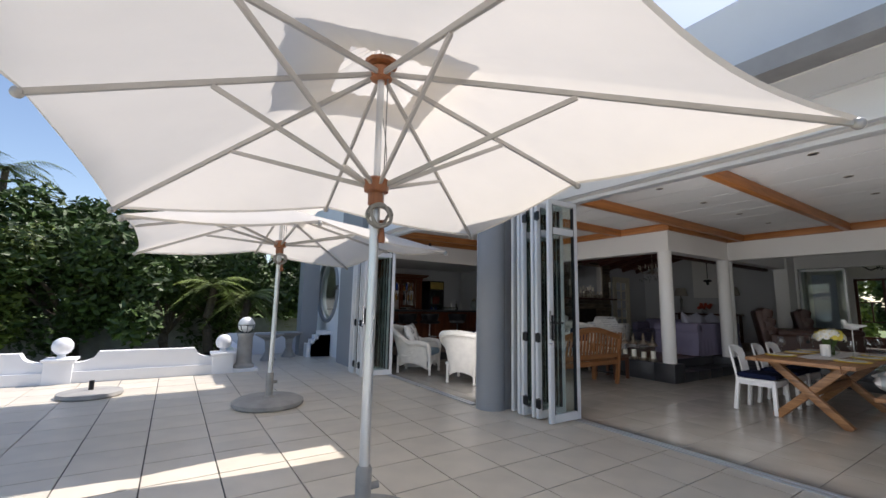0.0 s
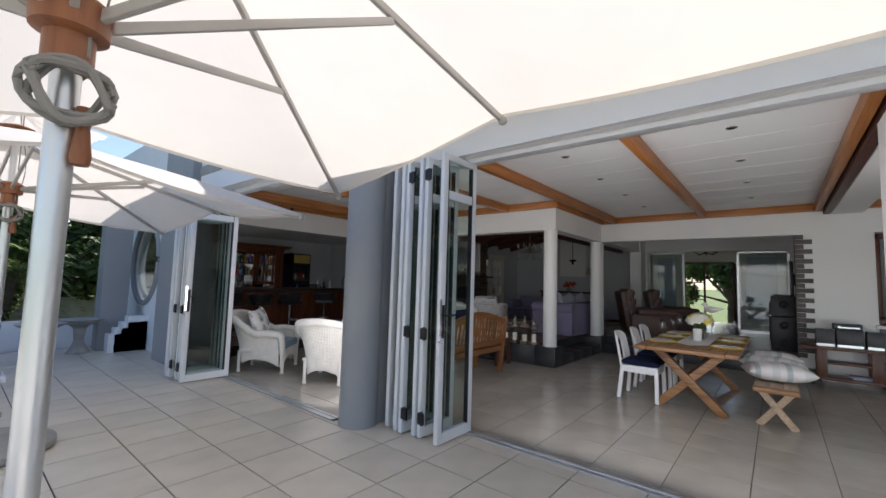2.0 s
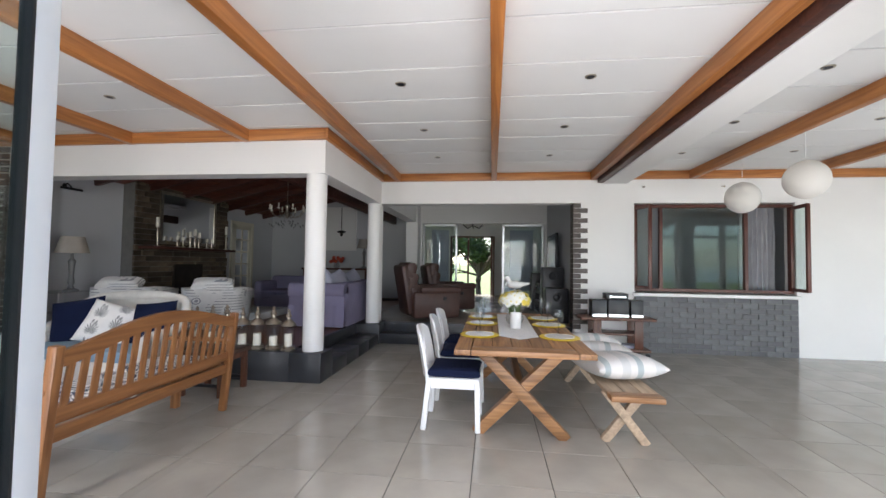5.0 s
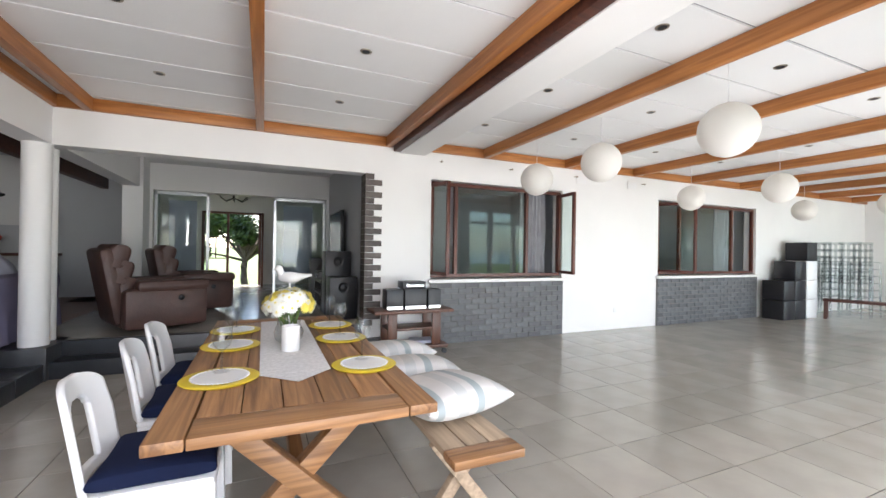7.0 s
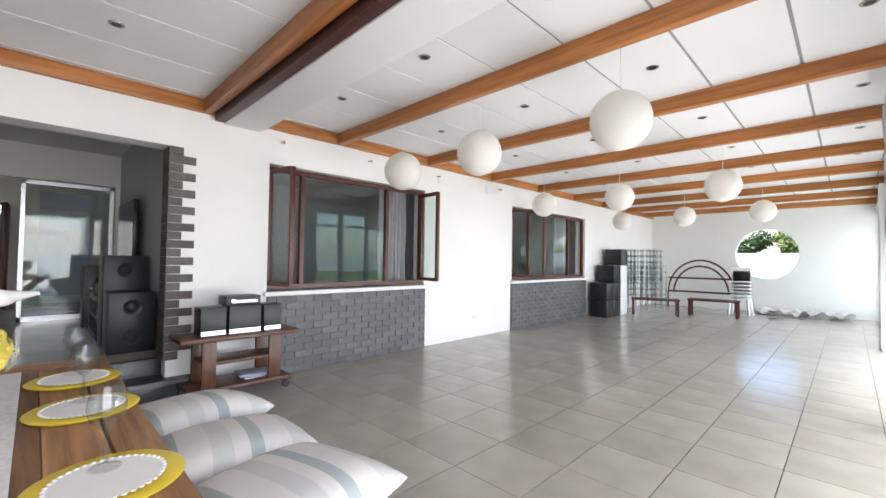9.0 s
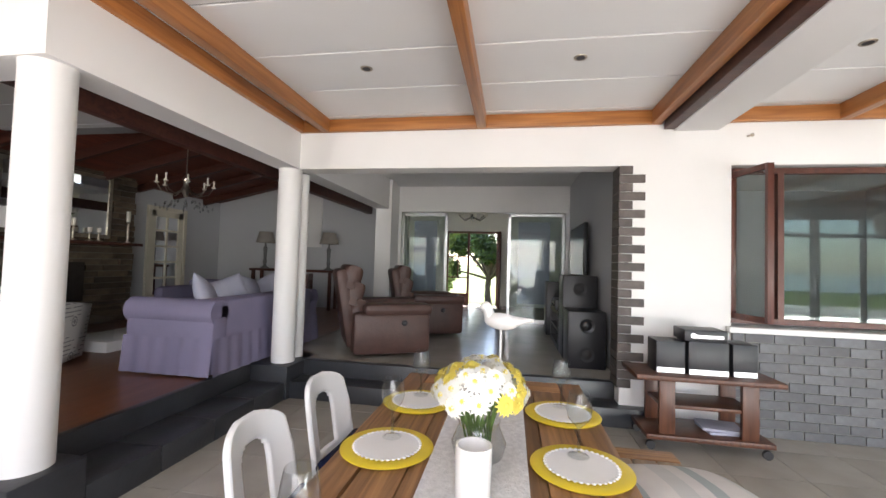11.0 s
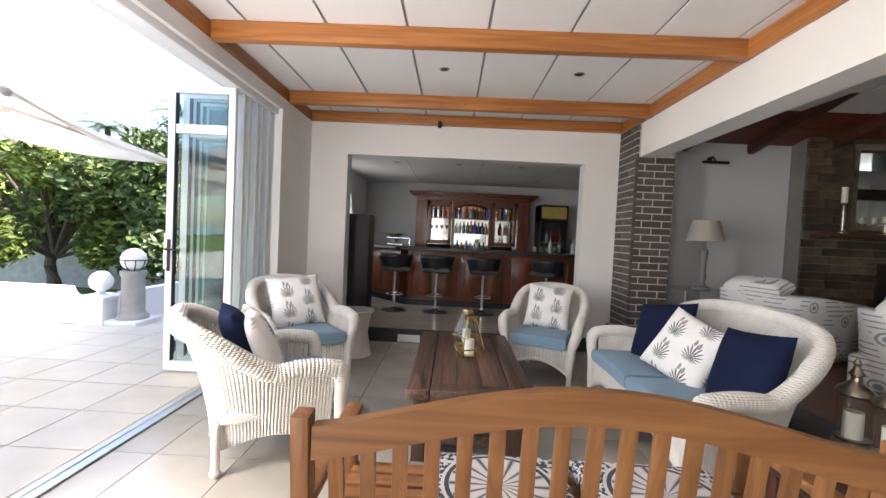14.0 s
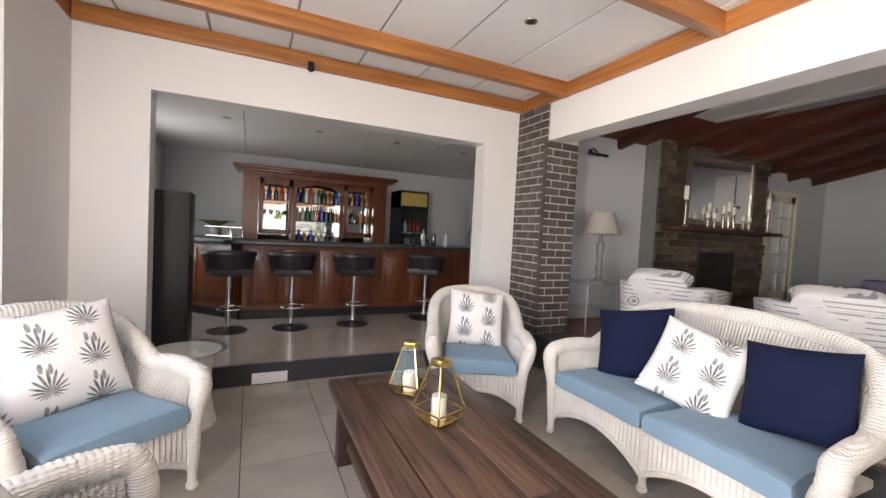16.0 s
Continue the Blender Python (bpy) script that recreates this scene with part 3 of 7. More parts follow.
round_column(7.63, 4.40, 0.12, STEP, OPEN_TOP)
round_column(9.98, 4.38, 0.12, STEP, OPEN_TOP)
round_column(10.24, 4.38, 0.08, STEP, OPEN_TOP)

# raised floors and slate steps
struct("plinth", J(bx(7.44, 4.22, 0, 7.80, 4.60, STEP, 0.006), bx(7.44, 4.60, 0, 7.74, 8.75, STEP, 0.006)), SLATE, "black slate plinth round the raised lounge", "plinth")
steps = thing("slate_step", pose(0, 0, 0), "black slate step up to the lounge", "step")
steps["kind"] = "structure"
for i in range(4):
    x0 = 7.805 + i * 0.49
    part("tile", bx(x0, 4.22, 0.0, x0 + 0.484, 4.59, 0.17, 0.004), SLATE, steps)
struct("plinth_2", bx(7.80, 4.60, 0, 9.75, 4.66, STEP + 0.005, 0.004), SLATE, "black slate upper riser of the lounge step", "step")
struct("plinth_3", J(bx(9.76, 4.20, 0, 10.4, 4.66, STEP, 0.005), bx(9.82, 0.72, 0, 10.12, 4.20, 0.17, 0.005), bx(10.10, 0.9, 0, 10.2, 4.20, STEP, 0.005)), SLATE, "black slate double step to the television room", "step")
struct("floor_lounge", bx(7.74, 4.66, 0.0, 14.8, 9.02, STEP), FLOORWOOD, "red-brown timber floor of the raised lounge", "floor")
struct("floor_television_room", bx(10.2, 0.9, 0, 13.9, 4.66, STEP), TILE_IN, "polished beige tile floor of the television room", "floor")
struct("floor_hall", bx(13.9, -1, 0, 17.1, 5.5, STEP), TILE_IN, "polished tile floor of the hall", "floor")
struct("floor_bar", bx(3.38, 8.745, 0, 8.85, 13.0, 0.17), TILE_IN, "beige tile floor of the bar", "floor")
struct("bar_step", bx(3.44, 8.70, 0, 7.44, 8.742, 0.172), SLATE, "black slate step to the bar", "step")
struct("plinth_4", bx(7.40, 8.40, 0, 8.0, 8.98, STEP + 0.002), SLATE, "black slate base of the brick pillar", "plinth")
part("vent", J(bx(4.72, 8.688, 0.01, 5.0, 8.70, 0.10), *[bx(4.74, 8.682, 0.02 + 0.02 * k, 4.98, 8.69, 0.03 + 0.02 * k) for k in range(4)]), PLASTIC)
tagged(bpy.data.objects["vent"], "small white vent in the slate riser", "vent")

# bar wall and bar room
struct("wall_bar", J(bx(3.2, 8.96, 0, 3.93, 9.17, CEIL), bx(7.02, 8.96, 0, 7.5, 9.17, CEIL), bx(3.93, 8.96, 2.38, 7.02, 9.17, CEIL)), PLASTER, "white wall with a wide opening to the bar")
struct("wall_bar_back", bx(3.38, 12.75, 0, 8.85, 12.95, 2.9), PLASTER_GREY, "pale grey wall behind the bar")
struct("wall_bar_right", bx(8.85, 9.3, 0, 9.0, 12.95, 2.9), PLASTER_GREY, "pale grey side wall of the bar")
struct("ceiling_bar", J(*[bx(3.38 + 1.2 * i, 9.17, 2.52, 4.57 + 1.2 * i, 12.75, 2.54) for i in range(5)]), BOARD, "white board ceiling over the bar", "ceiling")
struct("ceiling_bar_backing", bx(3.2, 9.17, 2.541, 9.0, 12.95, 2.70), SEAM, "backing over the bar ceiling", "ceiling")

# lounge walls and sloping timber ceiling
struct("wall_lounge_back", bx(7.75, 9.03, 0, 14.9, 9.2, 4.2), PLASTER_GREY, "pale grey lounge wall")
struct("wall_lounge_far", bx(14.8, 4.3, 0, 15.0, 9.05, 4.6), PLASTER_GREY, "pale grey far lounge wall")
slope = bmesh.new()
v = [slope.verts.new(p) for p in ((7.76, 4.3, 3.82), (14.9, 4.3, 3.82), (14.9, 9.1, 2.72), (7.76, 9.1, 2.72), (7.76, 4.3, 3.92), (14.9, 4.3, 3.92), (14.9, 9.1, 2.82), (7.76, 9.1, 2.82))]
for f in ((0, 1, 2, 3), (4, 7, 6, 5), (0, 4, 5, 1), (1, 5, 6, 2), (2, 6, 7, 3), (3, 7, 4, 0)):
    slope.faces.new([v[i] for i in f])
struct("ceiling_lounge", slope, CEDAR, "sloping red-brown timber ceiling", "ceiling")
for i in range(8):
    x = 8.3 + 0.85 * i
    tagged(part("rafter", bar((x, 4.4, 3.73), (x, 9.03, 2.67), 0.07, 0.13), DARKWOOD), "dark red timber rafter under the lounge roof", "rafter", "lounge rafters", "structure")
struct("tie_beam", bar((7.8, 5.2, 2.62), (14.8, 5.2, 2.62), 0.12, 0.22), DARKWOOD, "dark timber tie beam across the lounge", "beam")

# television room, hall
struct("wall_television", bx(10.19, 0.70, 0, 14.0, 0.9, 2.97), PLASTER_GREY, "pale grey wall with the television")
struct("beam_television", J(bx(10.19, 4.25, 2.42, 13.2, 4.50, 3.9), bx(13.2, 4.2, STEP, 13.5, 4.5, 3.9), bx(13.5, 4.25, STEP, 14.0, 4.5, 3.9)), PLASTER, "white beam between lounge and television room", "beam")
struct("ceiling_television", bx(10.19, 0.7, 2.97, 18, 5.5, 3.05), BOARD, "white ceiling of the television room", "ceiling")
struct("wall_slider", J(bx(13.9, 0.7, 2.46, 14.06, 4.3, 2.97), bx(13.9, 0.7, STEP, 14.06, 0.96, 2.46), bx(13.9, 4.2, STEP, 14.06, 4.3, 2.46)), PLASTER, "white wall round the glass sliding doors")
struct("wall_hall", J(bx(17.0, -1.2, STEP, 17.15, 2.30, 2.97), bx(17.0, 3.75, STEP, 17.15, 5.5, 2.97), bx(17.0, 2.30, 2.33, 17.15, 3.75, 2.97), bx(13.9, -1.2, STEP, 17.1, -1.05, 2.97), bx(15.0, 5.4, STEP, 17.1, 5.55, 2.97), bx(14.06, -1.2, STEP, 14.2, 0.7, 2.97)), PLASTER, "pale hall walls round the front door")
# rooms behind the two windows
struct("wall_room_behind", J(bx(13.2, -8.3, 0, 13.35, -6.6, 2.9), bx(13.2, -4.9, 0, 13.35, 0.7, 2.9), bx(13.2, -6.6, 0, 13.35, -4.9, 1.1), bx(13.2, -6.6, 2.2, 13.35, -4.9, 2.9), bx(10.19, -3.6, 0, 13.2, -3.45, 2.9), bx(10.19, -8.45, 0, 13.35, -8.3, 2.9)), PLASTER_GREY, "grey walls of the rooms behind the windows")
struct("ceiling_room_behind", bx(10.19, -8.45, 2.75, 13.35, 0.7, 2.9), BOARD, "ceiling of the rooms behind the windows", "ceiling")
struct("floor_room_behind", bx(10.19, -8.45, -0.1, 13.35, 0.7, 0.0), TILE_IN, "tile floor of the rooms behind the windows", "floor")

# patio edge: low white wall with scooped bays and balls
def parapet(x0, x1, y):
    rows = []
    n = 40
    for i in range(n + 1):
        x = x0 + (x1 - x0) * i / n
        d = min(x - x0, x1 - x)
        h = 0.46 if d > 0.28 else 0.30 + 0.16 * (1 - math.sqrt(max(0, 1 - (d / 0.28) ** 2)))
        rows.append([(x, y - 0.09, -0.5), (x, y - 0.09, h), (x, y + 0.09, h), (x, y + 0.09, -0.5)])
    return J(sheet(rows, True), bx(x0, y - 0.14, 0, x1, y - 0.09, 0.17))


posts = [-6.0, -3.75, -1.5, 0.72]
for a, c in zip(posts, posts[1:]):
    struct("parapet", parapet(a + 0.17, c - 0.17, 8.9), WALL_OUT, "low white parapet wall with scooped ends", "parapet")
for x in posts:
    p = thing("parapet_post", pose(x, 8.9, 0), "white parapet post topped by a white ball", "post", "parapet posts")
    part("post", J(bx(-0.17, -0.17, -0.5, 0.17, 0.17, 0.33, 0.01), bx(-0.2, -0.2, 0.33, 0.2, 0.2, 0.37, 0.008), lathe([(0.07, 0.37), (0.05, 0.40), (0.05, 0.42)], 16)), WALL_OUT, p)
    part("ball", ball((0, 0, 0.55), 0.135), WALL_OUT, p)
struct("parapet_return", J(bx(0.9, 8.95, -0.5, 1.05, 11.5, 0.42), bx(1.05, 11.4, -0.5, 3.0, 11.55, 0.52)), WALL_OUT, "low white wall round the side court", "parapet")
struct("wall_boundary", bx(-25, 15.0, -0.6, 8, 15.2, 0.75), CONCRETE, "grey boundary wall below the trees")


# ---- folding doors ----
def door_leaf(parent, x0, x1, y, h=2.60, handle=None):
    """One leaf in the x-z plane: frame, glass, transom light."""
    t, w = 0.042, 0.065
    f = part("leaf_frame", J(bx(x0, y - t / 2, 0.02, x0 + w, y + t / 2, h, 0.004), bx(x1 - w, y - t / 2, 0.02, x1, y + t / 2, h, 0.004),
                             bx(x0 + w, y - t / 2, 0.02, x1 - w, y + t / 2, 0.11), bx(x0 + w, y - t / 2, h - 0.06, x1 - w, y + t / 2, h),
                             bx(x0 + w, y - t / 2, h - 0.42, x1 - w, y + t / 2, h - 0.34)), ALU_WHITE, parent)
    part("gasket", J(*[bx(a, y - t / 2 - 0.001, 0.11, a + 0.008, y + t / 2 + 0.001, h - 0.06) for a in (x0 + w, x1 - w - 0.008)]), RUBBER, f)
    g = part("pane", J(bx(x0 + w, y - 0.003, 0.11, x1 - w, y + 0.003, h - 0.42), bx(x0 + w, y - 0.003, h - 0.34, x1 - w, y + 0.003, h - 0.06)), PANE, f)
    g.visible_shadow = False
    if handle is not None:
        s = -1
        part("handle", J(bx(handle - 0.015, y + s * 0.03, 0.93, handle + 0.015, y + s * 0.02, 1.22, 0.003), rod((handle, y + s * 0.02, 1.13), (handle, y + s * 0.075, 1.13), 0.009),
                         rod((handle, y + s * 0.07, 1.13), (handle + 0.13, y + s * 0.07, 1.13), 0.010)), METAL_BLACK, f, "black lever handle")
        part("latch", bx(handle - 0.045, y + s * 0.026, 0.95, handle - 0.02, y + s * 0.02, 1.27), CHROME, f)
        part("knob", J(rod((handle - 0.06, y - 0.02, 0.90), (handle - 0.06, y - 0.05, 0.90), 0.006), ball((handle - 0.06, y - 0.055, 0.90), 0.016)), CHROME, f)


def folding_door(x0, x1, ys, label):
    d = thing("folding_door", pose(0, 0, 0), label, "door", "folding doors")
    for i, y in enumerate(ys):
        door_leaf(d, x0 + (0, 0.03, 0.03, 0.0, 0.0, 0.03)[i], x1, y, handle=x0 + 0.035 if i == 0 else None)
        if i in (1, 3):
            for z in (0.2, 0.95, 2.42):
                part("hinge", J(rod((x0 + 0.01, y - 0.045, z - 0.06), (x0 + 0.01, y - 0.045, z + 0.06), 0.011), bx(x0 - 0.004, y - 0.08, z - 0.05, x0 + 0.012, y - 0.01, z + 0.05)), METAL_BLACK, d)
    return d


folding_door(3.50, 4.01, [3.56, 3.78, 3.85, 3.99, 4.06, 4.20], "white aluminium and glass folding door, stacked open")
folding_door(2.75, 3.36, [7.27, 7.42, 7.52, 7.67, 7.77, 7.92], "white aluminium and glass folding door, folded back")


def sliding_door(x, y0, y1, n, label):
    d = thing("sliding_door", pose(0, 0, 0), label, "door", "sliding doors")
    w = (y1 - y0) / n
    for i in range(n):
        a, c, xx = y0 + i * w, y0 + (i + 1) * w, x + (0.02 if i % 2 else -0.02)
        f = part("leaf_frame", J(bx(xx - 0.02, a, 0.02, xx + 0.02, a + 0.07, 2.6, 0.004), bx(xx - 0.02, c - 0.07, 0.02, xx + 0.02, c, 2.6, 0.004), bx(xx - 0.02, a + 0.07, 0.02, xx + 0.02, c - 0.07, 0.11),
                                 bx(xx - 0.02, a + 0.07, 2.54, xx + 0.02, c - 0.07, 2.6), bx(xx - 0.02, a + 0.07, 2.18, xx + 0.02, c - 0.07, 2.26)), ALU_WHITE, d)
        g = part("pane", J(bx(xx - 0.003, a + 0.07, 0.11, xx + 0.003, c - 0.07, 2.18), bx(xx - 0.003, a + 0.07, 2.26, xx + 0.003, c - 0.07, 2.54)), PANE, f)
        g.visible_shadow = False
    return d


d = sliding_door(4.77, -2.88, 0.3, 4, "white aluminium glass doors, closed")
part("handle", J(bx(4.80, -1.36, 0.90, 4.86, -1.30, 1.22, 0.02), bx(4.86, -1.35, 0.98, 4.90, -1.31, 1.14, 0.012)), METAL_BLACK, d, "black door handle")
sliding_door(4.77, -7.5, -3.22, 5, "white aluminium glass doors, closed")
sliding_door(4.77, -12.6, -7.9, 5, "white aluminium glass doors, closed")


def voile(x, y0, y1, z0, z1, gather=0.0):
    rows = []
    for j in range(15):
        z = z1 + (z0 - z1) * j / 14
        k = 1 - gather * math.sin(math.pi * min(1, j / 14 * 1.1)) ** 2
        rows.append([(x + 0.03 * math.sin(i * 1.5) + 0.01 * math.sin(i * 0.7 + j), (y0 + y1) / 2 + (i / 30 - 0.5) * (y1 - y0) * k, z) for i in range(31)])
    return sheet(rows)


c = single("curtain", voile(5.05, -3.25, -2.90, 0.78, 2.72, 0.3), CURTAIN, pose(0, 0, 0), "white voile curtain tied up beside the pier", "curtain")
c.modifiers.new("thick", "SOLIDIFY").thickness = 0.004


# ---- windows of the back wall ----
def casement(y0, y1, z0, z1, mullions, open_left, label):
    w = thing("window", pose(0, 0, 0), label, "window", "brown windows")
    w["kind"] = "structure"
    x = 9.99
    part("window_frame", J(bx(x, y0, z0, x + 0.06, y0 + 0.05, z1), bx(x, y1 - 0.05, z0, x + 0.06, y1, z1), bx(x, y0 + 0.05, z0, x + 0.06, y1 - 0.05, z0 + 0.05), bx(x, y0 + 0.05, z1 - 0.05, x + 0.06, y1 - 0.05, z1),
                           *[bx(x, m - 0.025, z0 + 0.05, x + 0.06, m + 0.025, z1 - 0.05) for m in mullions]), DARKWOODRED, w)
    fixed = [y0 + 0.05] + sorted(mullions) + [y1 - 0.05]
    for a, c in list(zip(fixed, fixed[1:]))[(1 if not open_left[0] is None else 0):(-1 if open_left[1] is not None else None)]:
        g = part("pane", bx(x + 0.025, a, z0 + 0.05, x + 0.031, c, z1 - 0.05), PANE, w)
        g.visible_shadow = False
    for hinge, width, angle in open_left:
        if hinge is None:
            continue
        sgn = 1 if width > 0 else -1
        d = Vector((-math.sin(radians(angle)), math.cos(radians(angle)) * sgn, 0))
        p = Vector((x - 0.01, hinge, 0))
        q = p + d * abs(width)

        def at(s, z):
            return p + d * (abs(width) * s) + Vector((0, 0, z))
        s = part("sash", J(bar(at(0, z0 + 0.05), at(0, z1 - 0.05), 0.05, 0.04, 0.003, (1, 0, 0)), bar(at(1, z0 + 0.05), at(1, z1 - 0.05), 0.05, 0.04, 0.003, (1, 0, 0)),
                           bar(at(0, z0 + 0.07), at(1, z0 + 0.07), 0.04, 0.05), bar(at(0, z1 - 0.07), at(1, z1 - 0.07), 0.04, 0.05)), DARKWOODRED, w)
        g = part("pane", bar(at(0.02, (z0 + z1) / 2), at(0.98, (z0 + z1) / 2), 0.006, z1 - z0 - 0.18, 0), PANE, s)
        g.visible_shadow = False
        part("catch", bx(*(q + Vector((-0.012, -0.012, (z0 + z1) / 2 - 0.06))), *(q + Vector((0.012, 0.012, (z0 + z1) / 2 + 0.06)))), METAL_BLACK, s)


DARKWOODRED = wood("dark_red_window_timber", (0.115, 0.032, 0.018), (0.06, 0.016, 0.01), 0.4, "z")
casement(-2.36, 0.03, 0.97, 2.38, [-0.40, -1.68], [(0.0, -0.40, 78), (-2.33, 0.0001, 0)][:1] + [(-2.33, 0.42, 82)], "dark red timber window with two open casements")
casement(-7.75, -4.66, 0.97, 2.38, [-5.35, -7.0], [(-4.70, -0.62, 62), (None, 0, 0)], "dark red timber window with one open casement")
for y0, y1 in ((-2.3, -1.75), (-7.6, -6.9)):
    c = single("drape", voile(10.32, y0, y1, 0.35, 2.55), DRAPE, pose(0, 0, 0), "grey drape hanging inside the window", "curtain", "window drapes")
    c.modifiers.new("thick", "SOLIDIFY").thickness = 0.006

# round window rings
for nm, b, lab in (("round_window", None, "white ring of the round end window"),):
    w = thing(nm, pose(6.95, -12.6, 1.62), lab, "window")
    w["kind"] = "structure"
    part("window_frame", tube([(0.72 * math.cos(k * math.tau / 48), -0.05, 0.72 * math.sin(k * math.tau / 48)) for k in range(49)], 0.025, 8), ALU_WHITE, w)
w = thing("round_window", pose(3.19, 10.75, 1.62), "round window with a grey surround in the white wall", "window")
w["kind"] = "structure"
part("window_frame", tube([(0, 0.78 * math.cos(k * math.tau / 48), 0.78 * math.sin(k * math.tau / 48)) for k in range(49)], 0.05, 8), GREY_PAINT, w)
part("pane", J(rod((0.08, 0, 0), (0.086, 0, 0), 0.75, seg=48)), PANE, w).visible_shadow = False

# glass sliders of the television room
w = thing("sliding_door", pose(0, 0, 0), "glass sliding doors with aluminium frames, middle leaf open", "door")
for a, c in ((3.25, 4.18), (0.98, 2.05)):
    f = part("leaf_frame", J(bx(13.92, a, STEP, 13.97, a + 0.05, 2.44), bx(13.92, c - 0.05, STEP, 13.97, c, 2.44), bx(13.92, a, STEP, 13.97, c, STEP + 0.07), bx(13.92, a, 2.38, 13.97, c, 2.44)), ALU, w)
    part("pane", bx(13.94, a + 0.05, STEP + 0.07, 13.946, c - 0.05, 2.38), PANE, f).visible_shadow = False
    part("blind", bx(14.15, a + 0.25, STEP + 0.35, 14.17, c - 0.2, 2.30), PALE_CUSHION, w)
# front door and side light
w = thing("front_door", pose(0, 0, 0), "dark framed front door standing open beside a paned side light", "door")
part("door_frame", J(bx(16.98, 2.30, STEP, 17.05, 2.37, 2.33), bx(16.98, 3.68, STEP, 17.05, 3.75, 2.33), bx(16.98, 3.10, STEP, 17.05, 3.16, 2.33), bx(16.98, 2.3, 2.27, 17.05, 3.75, 2.33), bx(16.98, 3.16, STEP, 17.05, 3.68, STEP + 0.3),
                     bx(16.99, 3.16, 1.62, 17.03, 3.68, 1.65), bx(16.99, 3.16, 1.05, 17.03, 3.68, 1.08), bx(16.99, 3.40, 1.05, 17.03, 3.43, 1.62)), DARKWOODRED, w)
part("door_leaf", bx(16.0, 2.24, STEP + 0.02, 16.95, 2.29, 2.26, 0.01), DARKWOODRED, w)


# ---- umbrellas ----
def umbrella(x, y, top, edge, half, turn, tilt, base_offset, label, tall_base=True):
    u = thing("market_umbrella", pose(x, y, 0, 0, 0, 0), label, "umbrella", "patio umbrellas")
    T = pose(0, 0, top, 0, 0, turn) @ pose(0, 0, 0, tilt[0], tilt[1], 0) @ pose(0, 0, -top)
    hub_z = top - 0.80 if top > 2.7 else top - 0.48
    pole = part("pole", J(rod((0, 0, 0.09), (0, 0, hub_z - 0.02), 0.03, seg=24), rod((0, 0, hub_z), (0, 0, top), 0.022, seg=16)), ALU, u, "silver aluminium pole")
    part("sleeve", J(lathe([(0.045, 0.06), (0.045, 0.38), (0.034, 0.40)], 20), rod((0.03, 0, 0.28), (0.09, 0, 0.28), 0.02)), METAL_BLACK if not tall_base else CONCRETE, u)
    part("base", J(lathe([(0.40, 0.0), (0.425, 0.02), (0.425, 0.06), (0.37, 0.09), (0.08, 0.10), (0.06, 0.12)], 40)), CONCRETE, u, "round concrete base")
    corners = []
    for k in range(8):
        ang = k * math.tau / 8 + math.tau / 8
        r = half * (math.sqrt(2) if k % 2 == 0 else 1.0)
        corners.append(Vector((r * math.cos(ang), r * math.sin(ang), edge - 0.0 + (0.0 if k % 2 == 0 else 0.17))))
    c_top = Vector((0, 0, top))
    # canvas: eight bellied gores, open at the crown
    rows = []
    for j in range(13):
        s = 0.16 + 0.84 * j / 12
        row = []
        for k in range(8):
            for i in range(10):
                f = i / 10
                p = corners[k].lerp(corners[(k + 1) % 8], f)
                q = c_top.lerp(p, s)
                q.z -= 0.05 * math.sin(math.pi * f) * s * s - 0.03 * math.sin(math.pi * s)
                q.z -= 0.012 * math.sin(f * 19 + k * 3 + j) * (1 - s) * math.sin(math.pi * f)
                if j == 12:
                    q = q.lerp(Vector((0, 0, q.z)), 0.035 * math.sin(math.pi * f))
                row.append(T @ q)
        rows.append(row)
    last = [Vector(p) for p in rows[-1]]
    rows.append([p + Vector((0, 0, -0.022)) + Vector((-p.x, -p.y, 0)) * 0.006 for p in last])
    cv = part("canopy", sheet(rows, True), CANVAS, u, "cream canvas canopy")
    vent = []
    for j in range(6):
        s = 0.02 + 0.27 * j / 5
        vent.append([T @ (c_top + Vector((0, 0, 0.17)) + ((corners[k].lerp(corners[(k + 1) % 8], i / 6)) - c_top) * s * 1.05 + Vector((0, 0, 0.01 * math.sin(i * 2 + k)))) for k in range(8) for i in range(6)])
    part("vent_flap", sheet(vent, True), CANVAS, cv)
    for k in range(8):
        tip = T @ corners[k]
        a = T @ (c_top + Vector((0, 0, -0.05)))
        tip2 = tip + Vector((0, 0, -0.035))
        rib = part("rib", bar(a, tip2, 0.022, 0.032, 0.004), RIB, u)
        mid = a.lerp(tip2, 0.50 if k % 2 == 0 else 0.56)
        hub = Vector((0, 0, hub_z)) + Vector((mid.x, mid.y, 0)).normalized() * 0.06
        part("strut", bar(hub, mid + Vector((0, 0, -0.02)), 0.018, 0.03, 0.003), RIB, rib)
        part("end_cap", ball(tip2, 0.028, seg=8), RIB, rib)
    part("crown", J(lathe([(0.04, -0.10), (0.07, -0.09), (0.075, -0.03), (0.05, 0.0)], 20, T @ c_top), lathe([(0.1, 0.0), (0.11, 0.02), (0.02, 0.05)], 12, T @ c_top)), TERRA, u, "orange-brown wooden crown")
    part("hub", lathe([(0.035, -0.14), (0.05, -0.12), (0.05, -0.05), (0.075, -0.04), (0.08, 0.03), (0.055, 0.05)], 24, (0, 0, hub_z)), TERRA, u, "orange-brown wooden sliding hub")
